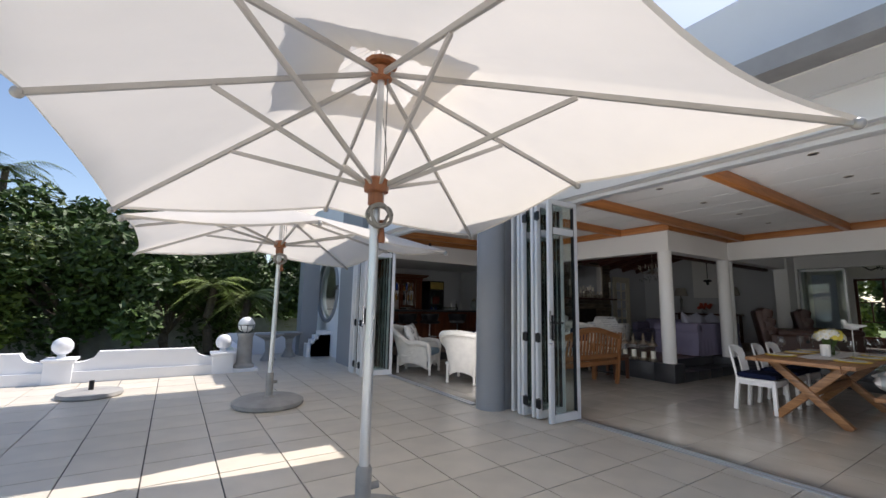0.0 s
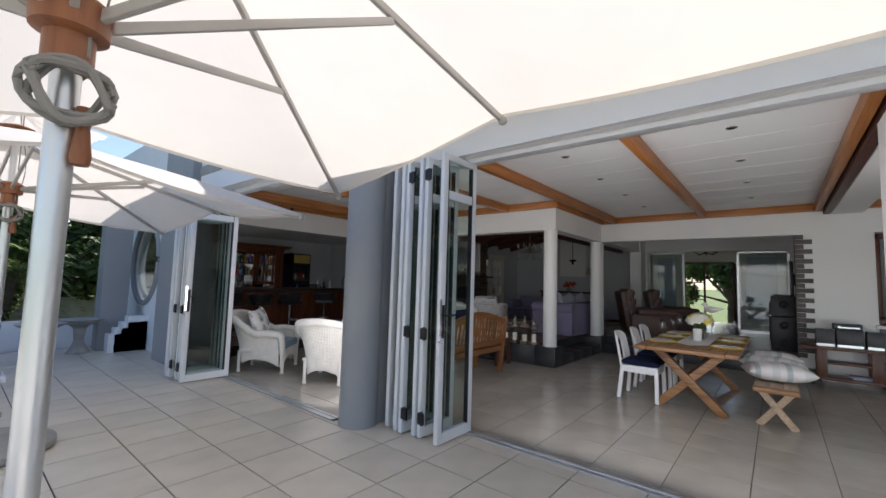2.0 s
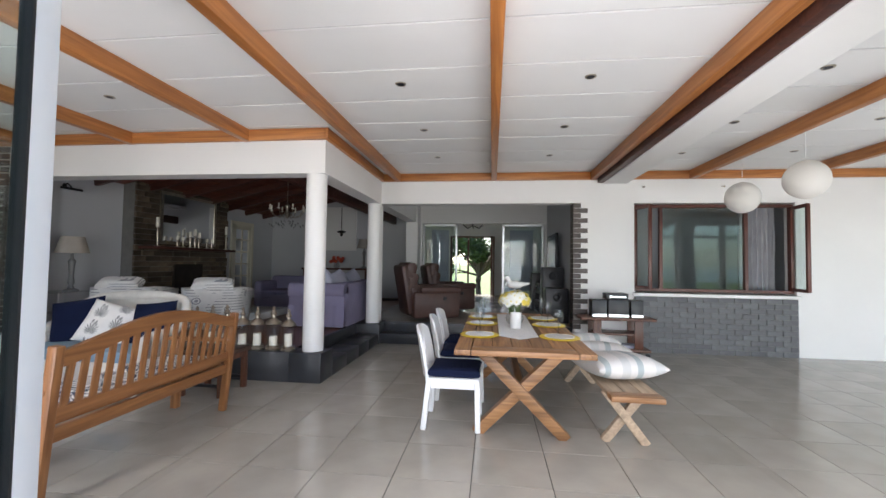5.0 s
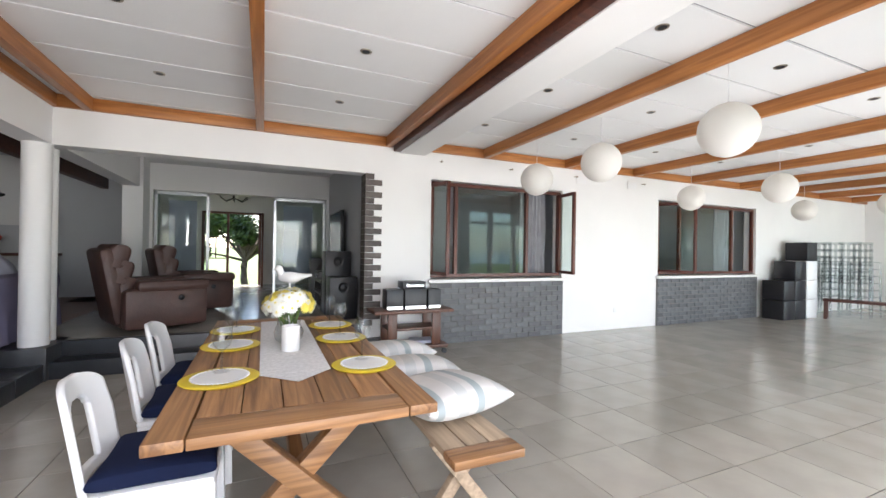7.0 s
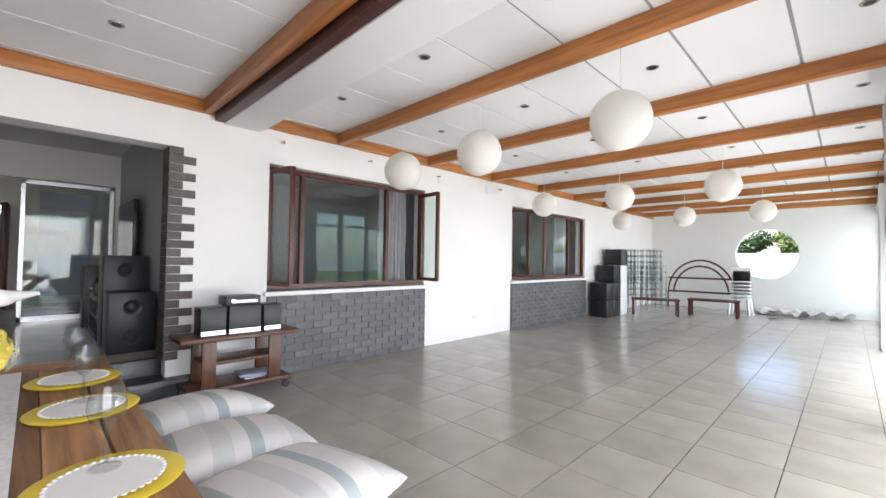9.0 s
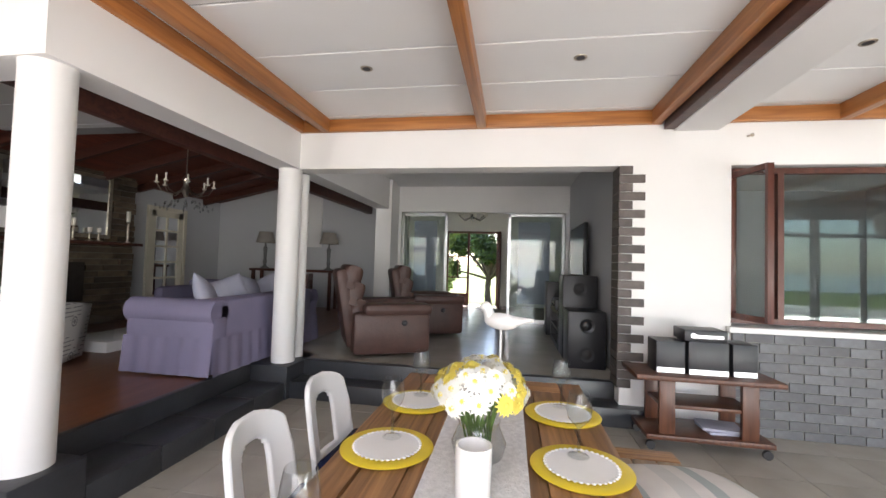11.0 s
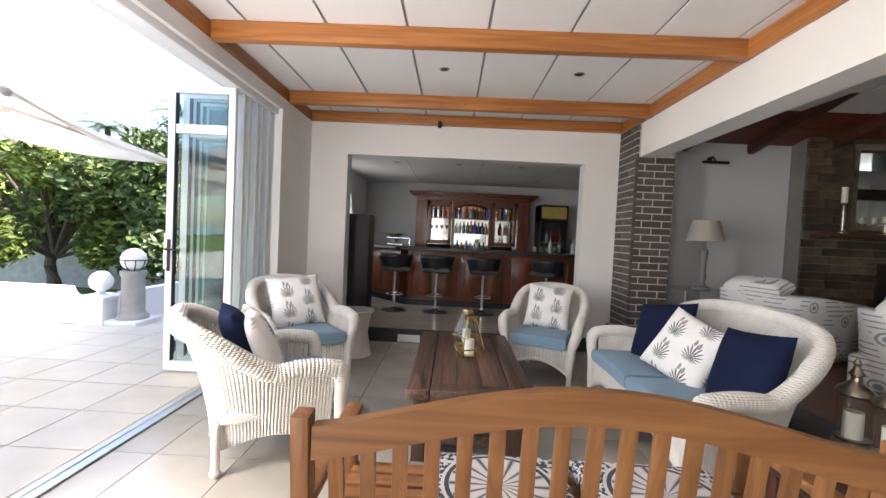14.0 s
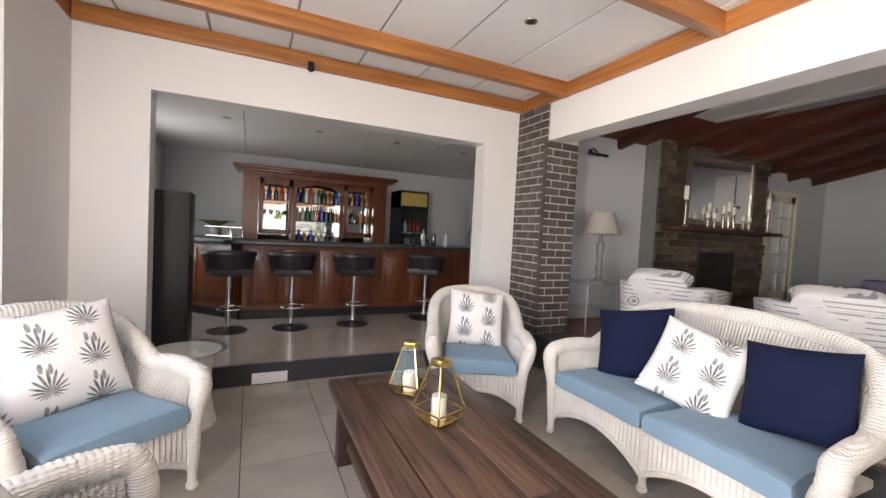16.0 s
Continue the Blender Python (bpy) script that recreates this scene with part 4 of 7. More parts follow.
    coil = [(0.07 * math.cos(a) + 0.012 * math.sin(a * 2.3), -0.065 - 0.02 * math.sin(a * 0.61), hub_z - 0.20 + 0.065 * math.sin(a) + 0.01 * math.cos(1.7 * a)) for a in [i * 0.25 for i in range(130)]]
    part("cord", J(tube(coil, 0.009, 6), tube([(0.03, -0.04, hub_z - 0.1 + 0.03 * i) for i in range(28)], 0.004, 5), tube([(0.045 + 0.03 * math.sin(i * 0.2), 0.03, hub_z - 0.05 + 0.03 * i) for i in range(27)], 0.003, 5)), ROPE, u, "coiled grey cord")
    part("toggle", lathe([(0.018, -0.36), (0.022, -0.34), (0.014, -0.27), (0.02, -0.24), (0.015, -0.22)], 14, (0.035, -0.03, hub_z)), TERRA, u)
    return u


umbrella(0.86, 2.55, 2.84, 2.12, 1.68, -6, (-1.0, -1.6), None, "cream canvas umbrella, open, on a silver pole")
umbrella(1.0, 6.0, 2.55, 1.98, 1.6, 2, (0, 0), None, "cream canvas umbrella, open, tilted silver pole in a concrete base")
p = thing("umbrella_base", pose(-0.95, 7.6, 0), "round concrete umbrella base without its pole", "umbrella base")
part("base", lathe([(0.34, 0.0), (0.36, 0.02), (0.35, 0.06), (0.07, 0.08)], 32), CONCRETE, p)
part("socket", rod((0, 0, 0.08), (0, 0, 0.2), 0.03), METAL_BLACK, p)

# patio globe lamp
g = thing("globe_lamp", pose(1.09, 8.98, 0), "grey column lamp with a white globe on a square white foot", "lamp")
part("foot", bx(-0.23, -0.23, 0, 0.23, 0.23, 0.06, 0.008), WALL_OUT, g)
part("shaft", lathe([(0.19, 0.06), (0.19, 0.10), (0.16, 0.13), (0.14, 0.16), (0.13, 0.62), (0.15, 0.66), (0.15, 0.70)], 32), CONCRETE, g)
part("cage", J(*[tube([(0.155 * math.cos(a) * math.cos(b), 0.155 * math.sin(a) * math.cos(b), 0.85 + 0.155 * math.sin(b)) for b in [-1.2 + 0.15 * i for i in range(9)]], 0.006, 6) for a in [k * math.tau / 8 for k in range(8)]],
                tube([(0.157 * math.cos(k * math.tau / 24), 0.157 * math.sin(k * math.tau / 24), 0.85) for k in range(25)], 0.007, 6)), METAL_BLACK, g)
part("globe", ball((0, 0, 0.85), 0.15, seg=28), GLOBE, g, "white opal globe")
for x, y, s in ((1.75, 10.2, 1.0), (2.3, 10.7, 0.9)):
    bb = thing("bird_bath", pose(x, y, 0), "stone bird bath in the side court", "bird bath", "bird baths")
    part("pedestal", lathe([(0.17, 0), (0.12, 0.08), (0.07, 0.2), (0.09, 0.42), (0.12, 0.45)], 20), CONCRETE, bb)
    part("bowl", lathe([(0.1, 0.45), (0.28, 0.55), (0.31, 0.58), (0.27, 0.58), (0.05, 0.5)], 24), CONCRETE, bb)


# ---- trees ----
def crown_mesh(rng, blobs, leaves, size):
    verts, faces = [], []
    for i in range(leaves):
        cx, cy, cz, r = blobs[rng.randrange(len(blobs))]
        d = Vector((rng.gauss(0, 1), rng.gauss(0, 1), rng.gauss(0, 1))).normalized() * r * (0.55 + 0.5 * rng.random())
        c = Vector((cx, cy, cz)) + d
        a = Vector((rng.gauss(0, 1), rng.gauss(0, 1), rng.gauss(0, 0.6))).normalized()
        n = d.normalized() + Vector((rng.gauss(0, 0.6), rng.gauss(0, 0.6), 0.5 + rng.gauss(0, 0.5)))
        b = a.cross(n).normalized()
        s = size * (0.6 + 0.8 * rng.random())
        k = len(verts)
        verts += [c - a * s, c - b * s * 0.45 + n * 0.02, c + a * s, c + b * s * 0.45 + n * 0.02]
        faces.append((k, k + 1, k + 2, k + 3))
    me = bpy.data.meshes.new("crown")
    me.from_pydata([tuple(v) for v in verts], [], faces)
    return me


def tree_model(seed, h, spread, leaves, mat, size):
    rng = random.Random(seed)
    blobs, limbs = [], []
    limbs.append(tube([(0.08 * math.sin(i), 0.08 * math.cos(i * 1.3), h * 0.6 * i / 6) for i in range(7)], [0.16 - 0.012 * i for i in range(7)], 8))
    for i in range(16):
        a = rng.random() * math.tau
        r = spread * math.sqrt(rng.random())
        z = h * (0.30 + 0.62 * rng.random())
        rad = spread * (0.28 + 0.25 * rng.random()) * (1 - 0.35 * (z / h))
        p = (r * math.cos(a), r * math.sin(a), z)
        blobs.append((*p, rad))
        limbs.append(tube([(0, 0, h * 0.25), (p[0] * 0.5, p[1] * 0.5, h * 0.25 + (z - h * 0.25) * 0.6), p], [0.07, 0.045, 0.015], 6))
    me = crown_mesh(rng, blobs, leaves, size)
    me.materials.append(mat)
    return finish("trunk", J(*limbs), BARK), me


MODELS = [tree_model(1, 4.2, 1.9, 9000, LEAF_LIGHT, 0.11), tree_model(2, 4.8, 2.1, 10000, LEAF, 0.12), tree_model(3, 4.0, 1.9, 9000, LEAF, 0.10)]
rng = random.Random(5)
TREES = [(-11, 17, 0, 1.2), (-7.5, 16.2, 0, 1.05), (-4.6, 13.6, 0, 0.92), (-2.2, 14.3, 2, 0.95), (-0.2, 13.4, 1, 0.85), (1.2, 14.9, 2, 0.9), (3.0, 16.2, 1, 0.9), (-5.5, 18.5, 1, 1.25), (-1.5, 18, 1, 1.25), (2.0, 18, 2, 1.35),
         (6, 18, 1, 1.2), (-13, 21, 1, 1.3), (23, 6, 0, 1.0), (26, 3, 1, 1.1), (25, 0, 0, 1.1), (22.5, -2, 2, 1.0), (6, -19.5, 0, 0.8), (8.6, -19.6, 2, 0.8), (18, -5, 0, 0.9), (18.5, -7.5, 1, 0.9), (3.5, -19.4, 0, 0.8)]
for x, y, k, s in TREES:
    t = thing("tree", Matrix.Translation((x, y, -0.6)) @ Matrix.Rotation(rng.random() * 6.28, 4, "Z") @ Matrix.Scale(s, 4), ("bright green leafy garden tree", "dark green dense garden tree", "dark green garden tree")[k], "tree", "garden trees")
    for nm, me in zip(("trunk", "crown"), MODELS[k]):
        o = new(nm, me)
        o.parent = t


def palm(x, y, h, s):
    t = thing("palm_tree", pose(x, y, -0.6), "feathery green palm behind the boundary wall", "palm", "palms")
    part("trunk", tube([(0.05 * math.sin(i), 0, h * i / 8) for i in range(9)], [0.14 - 0.006 * i for i in range(9)], 10), BARK, t)
    verts, faces = [], []
    r2 = random.Random(int(h * 100))
    for k in range(22):
        a = k * 2.4
        up = 0.9 - 1.3 * (k / 22)
        prev = None
        for j in range(26):
            f = j / 25
            p = Vector((math.cos(a) * s * f, math.sin(a) * s * f, h + s * (up * f - 0.9 * f * f)))
            side = Vector((-math.sin(a), math.cos(a), 0))
            for sg in (-1, 1):
                L = 0.34 * s / 1.6 * math.sin(math.pi * min(1, f + 0.12)) + 0.04
                q = p + side * sg * L + Vector((math.cos(a) * 0.12, math.sin(a) * 0.12, -L * 0.45 + r2.gauss(0, 0.02)))
                n = len(verts)
                w = Vector((math.cos(a), math.sin(a), 0)) * 0.022
                verts += [p - w, p + w, q]
                faces.append((n, n + 1, n + 2))
    me = bpy.data.meshes.new("fronds")
    me.from_pydata([tuple(v) for v in verts], [], faces)
    me.materials.append(LEAF_LIGHT)
    o = new("fronds", me)
    o.parent = t


palm(-7.6, 18.5, 5.4, 1.6)
palm(-5.3, 19.5, 6.2, 1.8)
palm(1.5, 12.4, 2.0, 1.1)
palm(0.7, 12.6, 2.3, 1.1)


# ---- wicker seats ----
def wicker_path(W, D, arm, back, n):
    """Plan of the woven shell, open to +y, from one arm round the back to the other: x, y, rim height, outward lean."""
    fine = []
    for i in range(601):
        a = math.pi * i / 600
        c, sn = math.cos(a), math.sin(a)
        fine.append((W / 2 * math.copysign(abs(c) ** 0.5, c), -D / 2 + D * (1 - abs(sn) ** 0.7)))
    run = [0.0]
    for (xa, ya), (xb, yb) in zip(fine, fine[1:]):
        run.append(run[-1] + math.hypot(xb - xa, yb - ya))
    path, j = [], 0
    for i in range(n + 1):
        want = run[-1] * i / n
        while j < 599 and run[j + 1] < want:
            j += 1
        f = (want - run[j]) / max(1e-9, run[j + 1] - run[j])
        x, y = fine[j][0] + (fine[j + 1][0] - fine[j][0]) * f, fine[j][1] + (fine[j + 1][1] - fine[j][1]) * f
        k = min(1, max(0, (0.06 * D - y) / (0.54 * D)))
        k = k * k * (3 - 2 * k)
        crown = 0.76 + 0.24 * math.cos(math.pi * x / W * 0.98)
        path.append((x, y, arm + (back - arm) * k * crown + 0.02 * math.sin(math.pi * min(1, max(0, y / (D / 2)))), 0.05 + 0.07 * k))
    return path


def wicker_seat(name, W, D, m, label, seats, group, arm=0.57, back=0.85):
    t = thing(name, m, label, "armchair" if seats == 1 else "sofa", group)
    stakes = int((W + 2 * D) / 0.021)
    p = wicker_path(W, D, arm, back, stakes * 4)
    rows = []
    for j in range(13):
        f = j / 12
        row = []
        for i, (x, y, h, lean) in enumerate(p):
            bulge = 0.005 * math.sin(math.pi * (i % 4) / 4)
            out = lean * f ** 1.8 - 0.03 * (1 - f) + bulge
            nx, ny = x / (W / 2), min(0.0, y / (D / 2))
            q = 1 / max(0.3, math.hypot(nx, ny))
            foot = 0.10 + 0.10 * (max(0, math.cos(math.pi * x / (W * 0.98))) if y < -D * 0.42 else max(0, math.cos(math.pi * y / D)))
            row.append((x + out * nx * q, y + out * ny * q * 1.2, foot + (h - foot) * f))
        rows.append(row)
    sh = part("shell", sheet(rows), WICKER, t)
    sh.modifiers.new("thick", "SOLIDIFY").thickness = 0.022
    top = [Vector(q) for q in rows[-1]]
    ends = []
    for sg, e in ((1, top[0]), (-1, top[-1])):
        xf = sg * W / 2
        ends.append([Vector((xf * 0.98, D / 2 + 0.062, 0.09)), Vector((xf, D / 2 + 0.056, 0.22)), Vector((xf * 1.02, D / 2 + 0.05, arm - 0.20)), Vector((xf * 1.03 + sg * 0.03, D / 2 + 0.045, arm - 0.07)), Vector((xf + sg * 0.05, D / 2 + 0.02, arm - 0.01))])
    line = ends[0] + [q for q in top[4:-4:4]] + ends[1][::-1]
    dense, radii = [], []
    steps = 8
    for i in range(len(line) - 1):
        a0, a1, a2, a3 = line[max(0, i - 1)], line[i], line[i + 1], line[min(len(line) - 1, i + 2)]
        for k in range(steps):
            u = k / steps
            q = 0.5 * (2 * a1 + (a2 - a0) * u + (2 * a0 - 5 * a1 + 4 * a2 - a3) * u * u + (3 * a1 - a0 - 3 * a2 + a3) * u ** 3)
            dense.append(q)
    gone = 0.0
    for i, q in enumerate(dense):
        gone += (q - dense[i - 1]).length if i else 0
        low = min(1, max(0, (q.z - 0.15) / (arm - 0.2)))
        radii.append((0.026 + 0.026 * low) * (0.93 + 0.09 * abs(math.sin(gone * math.pi / 0.021))))
    part("rim", tube(dense, radii, 12), WICKER, t, "rolled wrapped wicker rim")
    n = int(W / 0.0068)
    fr = []
    for f in (0, 0.2, 0.5, 0.8, 1.0):
        row = []
        for i in range(n + 1):
            z0 = 0.10 + 0.13 * abs(math.sin(math.pi * seats * i / n)) ** 0.8
            row.append((W * (i / n - 0.5), D / 2 + 0.045 + 0.005 * math.sin(i * math.pi / 2), 0.355 + (z0 - 0.355) * f))
        fr.append(row)
    ap = part("apron", sheet(fr), WICKER, t)
    ap.modifiers.new("thick", "SOLIDIFY").thickness = 0.022
    part("apron_edge", tube([(W * (i / 40 - 0.5), D / 2 + 0.045, 0.10 + 0.13 * abs(math.sin(math.pi * seats * i / 40)) ** 0.8) for i in range(41)], 0.016, 8), WICKER, t)
    part("deck", bx(-W / 2 + 0.03, -D / 2 + 0.08, 0.30, W / 2 - 0.03, D / 2 + 0.03, 0.345, 0.01), WICKER, t)
    feet = [(-W / 2 * 0.98, D / 2 + 0.06), (W / 2 * 0.98, D / 2 + 0.06), (-W / 2 * 0.74, -D / 2 + 0.06), (W / 2 * 0.74, -D / 2 + 0.06)]
    if seats > 1:
        feet += [(0, D / 2 + 0.03), (0, -D / 2 + 0.04)]
    for x, y in feet:
        part("leg", J(rod((x, y, 0.03), (x, y, 0.32), 0.022, seg=10), ball((x, y, 0.026), 0.03, 1, 1, 0.85, 10)), WICKER, t)
    for i in range(seats):
        w = (W - 0.085) / seats
        x = -W / 2 + 0.0425 + w * (i + 0.5)
        part("seat_cushion", cushion(w - 0.004, D - 0.135, 0.125, 0.14, 9), BLUE, t, "dusty blue seat cushion", at=pose(x, 0.1525, 0.405))
    return t


def scatter(mat, m, label, size=0.44):
    c = cushion(size, size, 0.17, 0.5, 3.0)
    bmesh.ops.transform(c, matrix=pose(0, 0, 0, 90, 0, 0), verts=c.verts[:])
    return single("scatter_cushion", c, mat, m, label, "cushion", "scatter cushions")


def seat_pose(x, y, face):
    """Standing at x, y and facing that many degrees from +x."""
    return pose(x, y, 0, 0, 0, face - 90)


A = seat_pose(4.23, 6.10, 31)
B = seat_pose(3.94, 7.40, -48)
C = seat_pose(6.36, 7.83, -114)
S = seat_pose(7.02, 6.46, 180)
wicker_seat("wicker_armchair", 0.66, 0.66, A, "white wicker armchair with a dusty blue seat cushion", 1, "wicker armchairs")
wicker_seat("wicker_armchair", 0.66, 0.66, B, "white wicker armchair beside the folding door", 1, "wicker armchairs")
wicker_seat("wicker_armchair", 0.62, 0.62, C, "white wicker armchair beside the brick pillar", 1, "wicker armchairs")
wicker_seat("wicker_sofa", 1.46, 0.68, S, "white wicker sofa with two dusty blue seat cushions", 2, "", 0.58, 0.94)
scatter(TUFTED, A @ pose(0.03, -0.03, 0.66, 24, 0, 0), "white cushion with grey aloe print on a wicker armchair", 0.46)
scatter(NAVY, A @ pose(0.0, -0.14, 0.68, 24, 0, 4), "navy cushion on a wicker armchair", 0.44)
scatter(TUFTED, B @ pose(0.0, -0.08, 0.68, 20, 4, 0), "white cushion with grey aloe print on a wicker armchair", 0.50)
scatter(TUFTED, C @ pose(0, -0.07, 0.67, 18, -3, 0), "white cushion with grey aloe print on a wicker armchair", 0.46)
scatter(NAVY, S @ pose(-0.46, -0.08, 0.68, 22, 6, 8), "navy cushion on the wicker sofa", 0.46)
scatter(TUFTED, S @ pose(-0.02, 0.02, 0.66, 28, -16, 22), "white cushion with grey aloe print on the wicker sofa", 0.48)
scatter(NAVY, S @ pose(0.44, -0.05, 0.68, 26, 10, 26), "navy cushion on the wicker sofa", 0.50)

t = thing("round_side_table", pose(4.30, 8.12, 0), "small round wicker side table with a glass top", "table")
part("base", lathe([(0.20, 0.0), (0.19, 0.03), (0.15, 0.25), (0.18, 0.45), (0.22, 0.50)], 32), WICKER, t)
part("top", lathe([(0.255, 0.502), (0.258, 0.507), (0.255, 0.512)], 40), GLASS, t, "round clear glass top")

# coffee table
t = thing("coffee_table", pose(5.50, 6.69, 0), "dark rustic timber coffee table with rounded corners", "table")
for i in range(3):
    part("plank", bx(-0.235 + 0.158 * i, -0.60, 0.415, -0.078 + 0.158 * i, 0.60, 0.462 - 0.004 * (i % 2), 0.004), RUSTIC, t)
for sg in (-1, 1):
    part("border", bx(sg * 0.24, -0.73, 0.40, sg * 0.385, 0.73, 0.465, 0.014), RUSTIC, t)
    part("border", bx(-0.238, sg * 0.605, 0.40, 0.238, sg * 0.73, 0.463, 0.008), RUSTIC, t)
    part("stretcher", bx(sg * 0.27 - 0.025, -0.57, 0.09, sg * 0.27 + 0.025, 0.57, 0.15, 0.004), RUSTIC, t)
    part("stretcher", bx(-0.24, sg * 0.6 - 0.025, 0.09, 0.24, sg * 0.6 + 0.025, 0.15, 0.004), RUSTIC, t)
    for s2 in (-1, 1):
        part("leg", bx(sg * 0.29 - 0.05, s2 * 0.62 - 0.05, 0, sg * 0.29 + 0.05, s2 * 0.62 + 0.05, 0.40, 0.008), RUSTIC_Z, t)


def terrarium(x, y, z, s, turn):
    t = thing("candle_lantern", pose(x, y, z, 0, 0, turn) @ Matrix.Scale(s, 4), "brass and glass faceted lantern with a white candle", "lantern", "brass lanterns")
    lo, mid, top = [], [], []
    for k in range(4):
        a = math.tau * (k + 0.5) / 4
        lo.append(Vector((0.10 * math.cos(a), 0.10 * math.sin(a), 0.005)))
        mid.append(Vector((0.125 * math.cos(a), 0.125 * math.sin(a), 0.06)))
        top.append(Vector((0.05 * math.cos(a), 0.05 * math.sin(a), 0.27)))
    rods = []
    for k in range(4):
        j = (k + 1) % 4
        for p, q in ((lo[k], lo[j]), (mid[k], mid[j]), (top[k], top[j]), (lo[k], mid[k]), (mid[k], top[k])):
            rods.append(rod(p, q, 0.005, seg=6))
        g = bmesh.new()
        g.faces.new([g.verts.new(p) for p in (mid[k], mid[j], top[j], top[k])])
        part("pane", g, GLASS, t).visible_shadow = False
    part("frame", J(*rods, bx(-0.07, -0.07, 0, 0.07, 0.07, 0.008), bx(-0.036, -0.036, 0.268, 0.036, 0.036, 0.30, 0.004)), BRASS, t)
    part("candle", rod((0, 0, 0.01), (0, 0, 0.12), 0.037, seg=20), WAX, t)


terrarium(5.52, 6.73, 0.463, 1.0, 20)
terrarium(5.51, 7.10, 0.463, 0.95, 45)

# garden bench with its back to the dining side
t = thing("garden_bench", pose(5.75, 4.69, 0), "honey-brown slatted wooden garden bench", "bench")
W2 = 0.77
for sg in (-1, 1):
    part("back_post", bar((sg * W2, 0.06, 0.0), (sg * W2, -0.03, 0.89), 0.06, 0.05, 0.006, (1, 0, 0)), BENCHWOOD_Z, t)
    part("front_leg", bx(sg * W2 - 0.03, 0.50, 0, sg * W2 + 0.03, 0.56, 0.62, 0.005), BENCHWOOD_Z, t)
    part("armrest", bar((sg * W2, 0.0, 0.64), (sg * W2, 0.60, 0.64), 0.065, 0.035, 0.008), BENCHWOOD_Z, t)
    part("side_rail", bar((sg * W2, 0.06, 0.38), (sg * W2, 0.54, 0.38), 0.035, 0.07), BENCHWOOD_Z, t)
top_rail = []
for i in range(33):
    x = -W2 + 0.03 + (2 * W2 - 0.06) * i / 32
    z = 0.86 + 0.13 * math.sin(math.pi * i / 32) ** 1.3
    top_rail.append([(x, -0.045, z - 0.10 + 0.01), (x, -0.045, z), (x, -0.008, z), (x, -0.008, z - 0.10 + 0.01)])
part("top_rail", sheet(top_rail, True), BENCHWOOD, t, "arched honey-brown top rail")
part("low_rail", bar((-W2, 0.025, 0.50), (W2, 0.025, 0.50), 0.035, 0.075), BENCHWOOD, t)
part("seat_rail", bar((-W2, 0.04, 0.385), (W2, 0.04, 0.385), 0.04, 0.08), BENCHWOOD, t)
part("front_rail", bar((-W2, 0.53, 0.385), (W2, 0.53, 0.385), 0.035, 0.075), BENCHWOOD, t)
for i in range(17):
    x = -W2 + 0.09 + (2 * W2 - 0.18) * i / 16
    zt = 0.86 + 0.13 * math.sin(math.pi * (x + W2) / (2 * W2)) ** 1.3 - 0.08
    part("slat", bar((x, 0.02, 0.53), (x, -0.025, zt), 0.042, 0.018, 0.004, (0, 1, 0)), BENCHWOOD_Z, t)
for i in range(6):
    part("seat_slat", bx(-W2 + 0.02, 0.07 + 0.08 * i, 0.425, W2 - 0.02, 0.135 + 0.08 * i, 0.445, 0.004), BENCHWOOD, t)
for x in (-0.20, 0.36):
    single("bench_cushion", cushion(0.54, 0.46, 0.09, 0.2, 6), COMPASS, pose(5.75 + x, 4.97, 0.49), "white seat cushion with a dark compass print on the bench", "cushion", "bench cushions")

# small stool
t = thing("stool", pose(7.02, 5.20, 0), "dark red-brown wooden stool beside the plinth", "stool")
part("seat", bx(-0.235, -0.26, 0.40, 0.235, 0.26, 0.445, 0.012), RUSTIC, t)
part("seat_rail", J(bx(-0.20, -0.225, 0.34, 0.20, -0.20, 0.40), bx(-0.20, 0.20, 0.34, 0.20, 0.225, 0.40), bx(-0.20, -0.2, 0.34, -0.175, 0.2, 0.40), bx(0.175, -0.2, 0.34, 0.2, 0.2, 0.40)), STOOLWOOD, t)
for sx in (-1, 1):
    part("stretcher", bx(sx * 0.19 - 0.012, -0.2, 0.1, sx * 0.19 + 0.012, 0.2, 0.13), METAL_BLACK, t)
    for sy in (-1, 1):
        part("leg", bx(sx * 0.19 - 0.026, sy * 0.21 - 0.026, 0, sx * 0.19 + 0.026, sy * 0.21 + 0.026, 0.40, 0.005), STOOLWOOD, t)

# storm lanterns on the plinth
def storm_lantern(x, y, s, wax_h):
    t = thing("storm_lantern", pose(x, y, STEP) @ Matrix.Scale(s, 4), "aged silver and glass lantern with an ivory candle on the plinth", "lantern", "storm lanterns")
    part("base", lathe([(0.075, 0), (0.078, 0.015), (0.066, 0.03), (0.07, 0.045)], 24), SILVER, t)
    g = part("chimney", lathe([(0.064, 0.045), (0.064, 0.26)], 24, caps=False), GLASS, t)
    g.visible_shadow = False
    part("lid", lathe([(0.07, 0.255), (0.078, 0.265), (0.07, 0.285), (0.04, 0.31), (0.022, 0.325), (0.02, 0.345), (0.033, 0.36), (0.02, 0.38), (0.012, 0.40), (0.02, 0.413), (0.004, 0.44)], 24), SILVER, t, "aged silver domed lid with a finial")
    part("candle", rod((0, 0, 0.045), (0, 0, 0.045 + wax_h), 0.04, seg=20), WAX, t)


for i in range(7):
    storm_lantern(7.575 + 0.012 * (i % 2), 4.68 + 0.195 * i, 1.10 + 0.03 * ((i * 2) % 3), (0.13, 0.09, 0.12, 0.11, 0.10, 0.12, 0.13)[i])

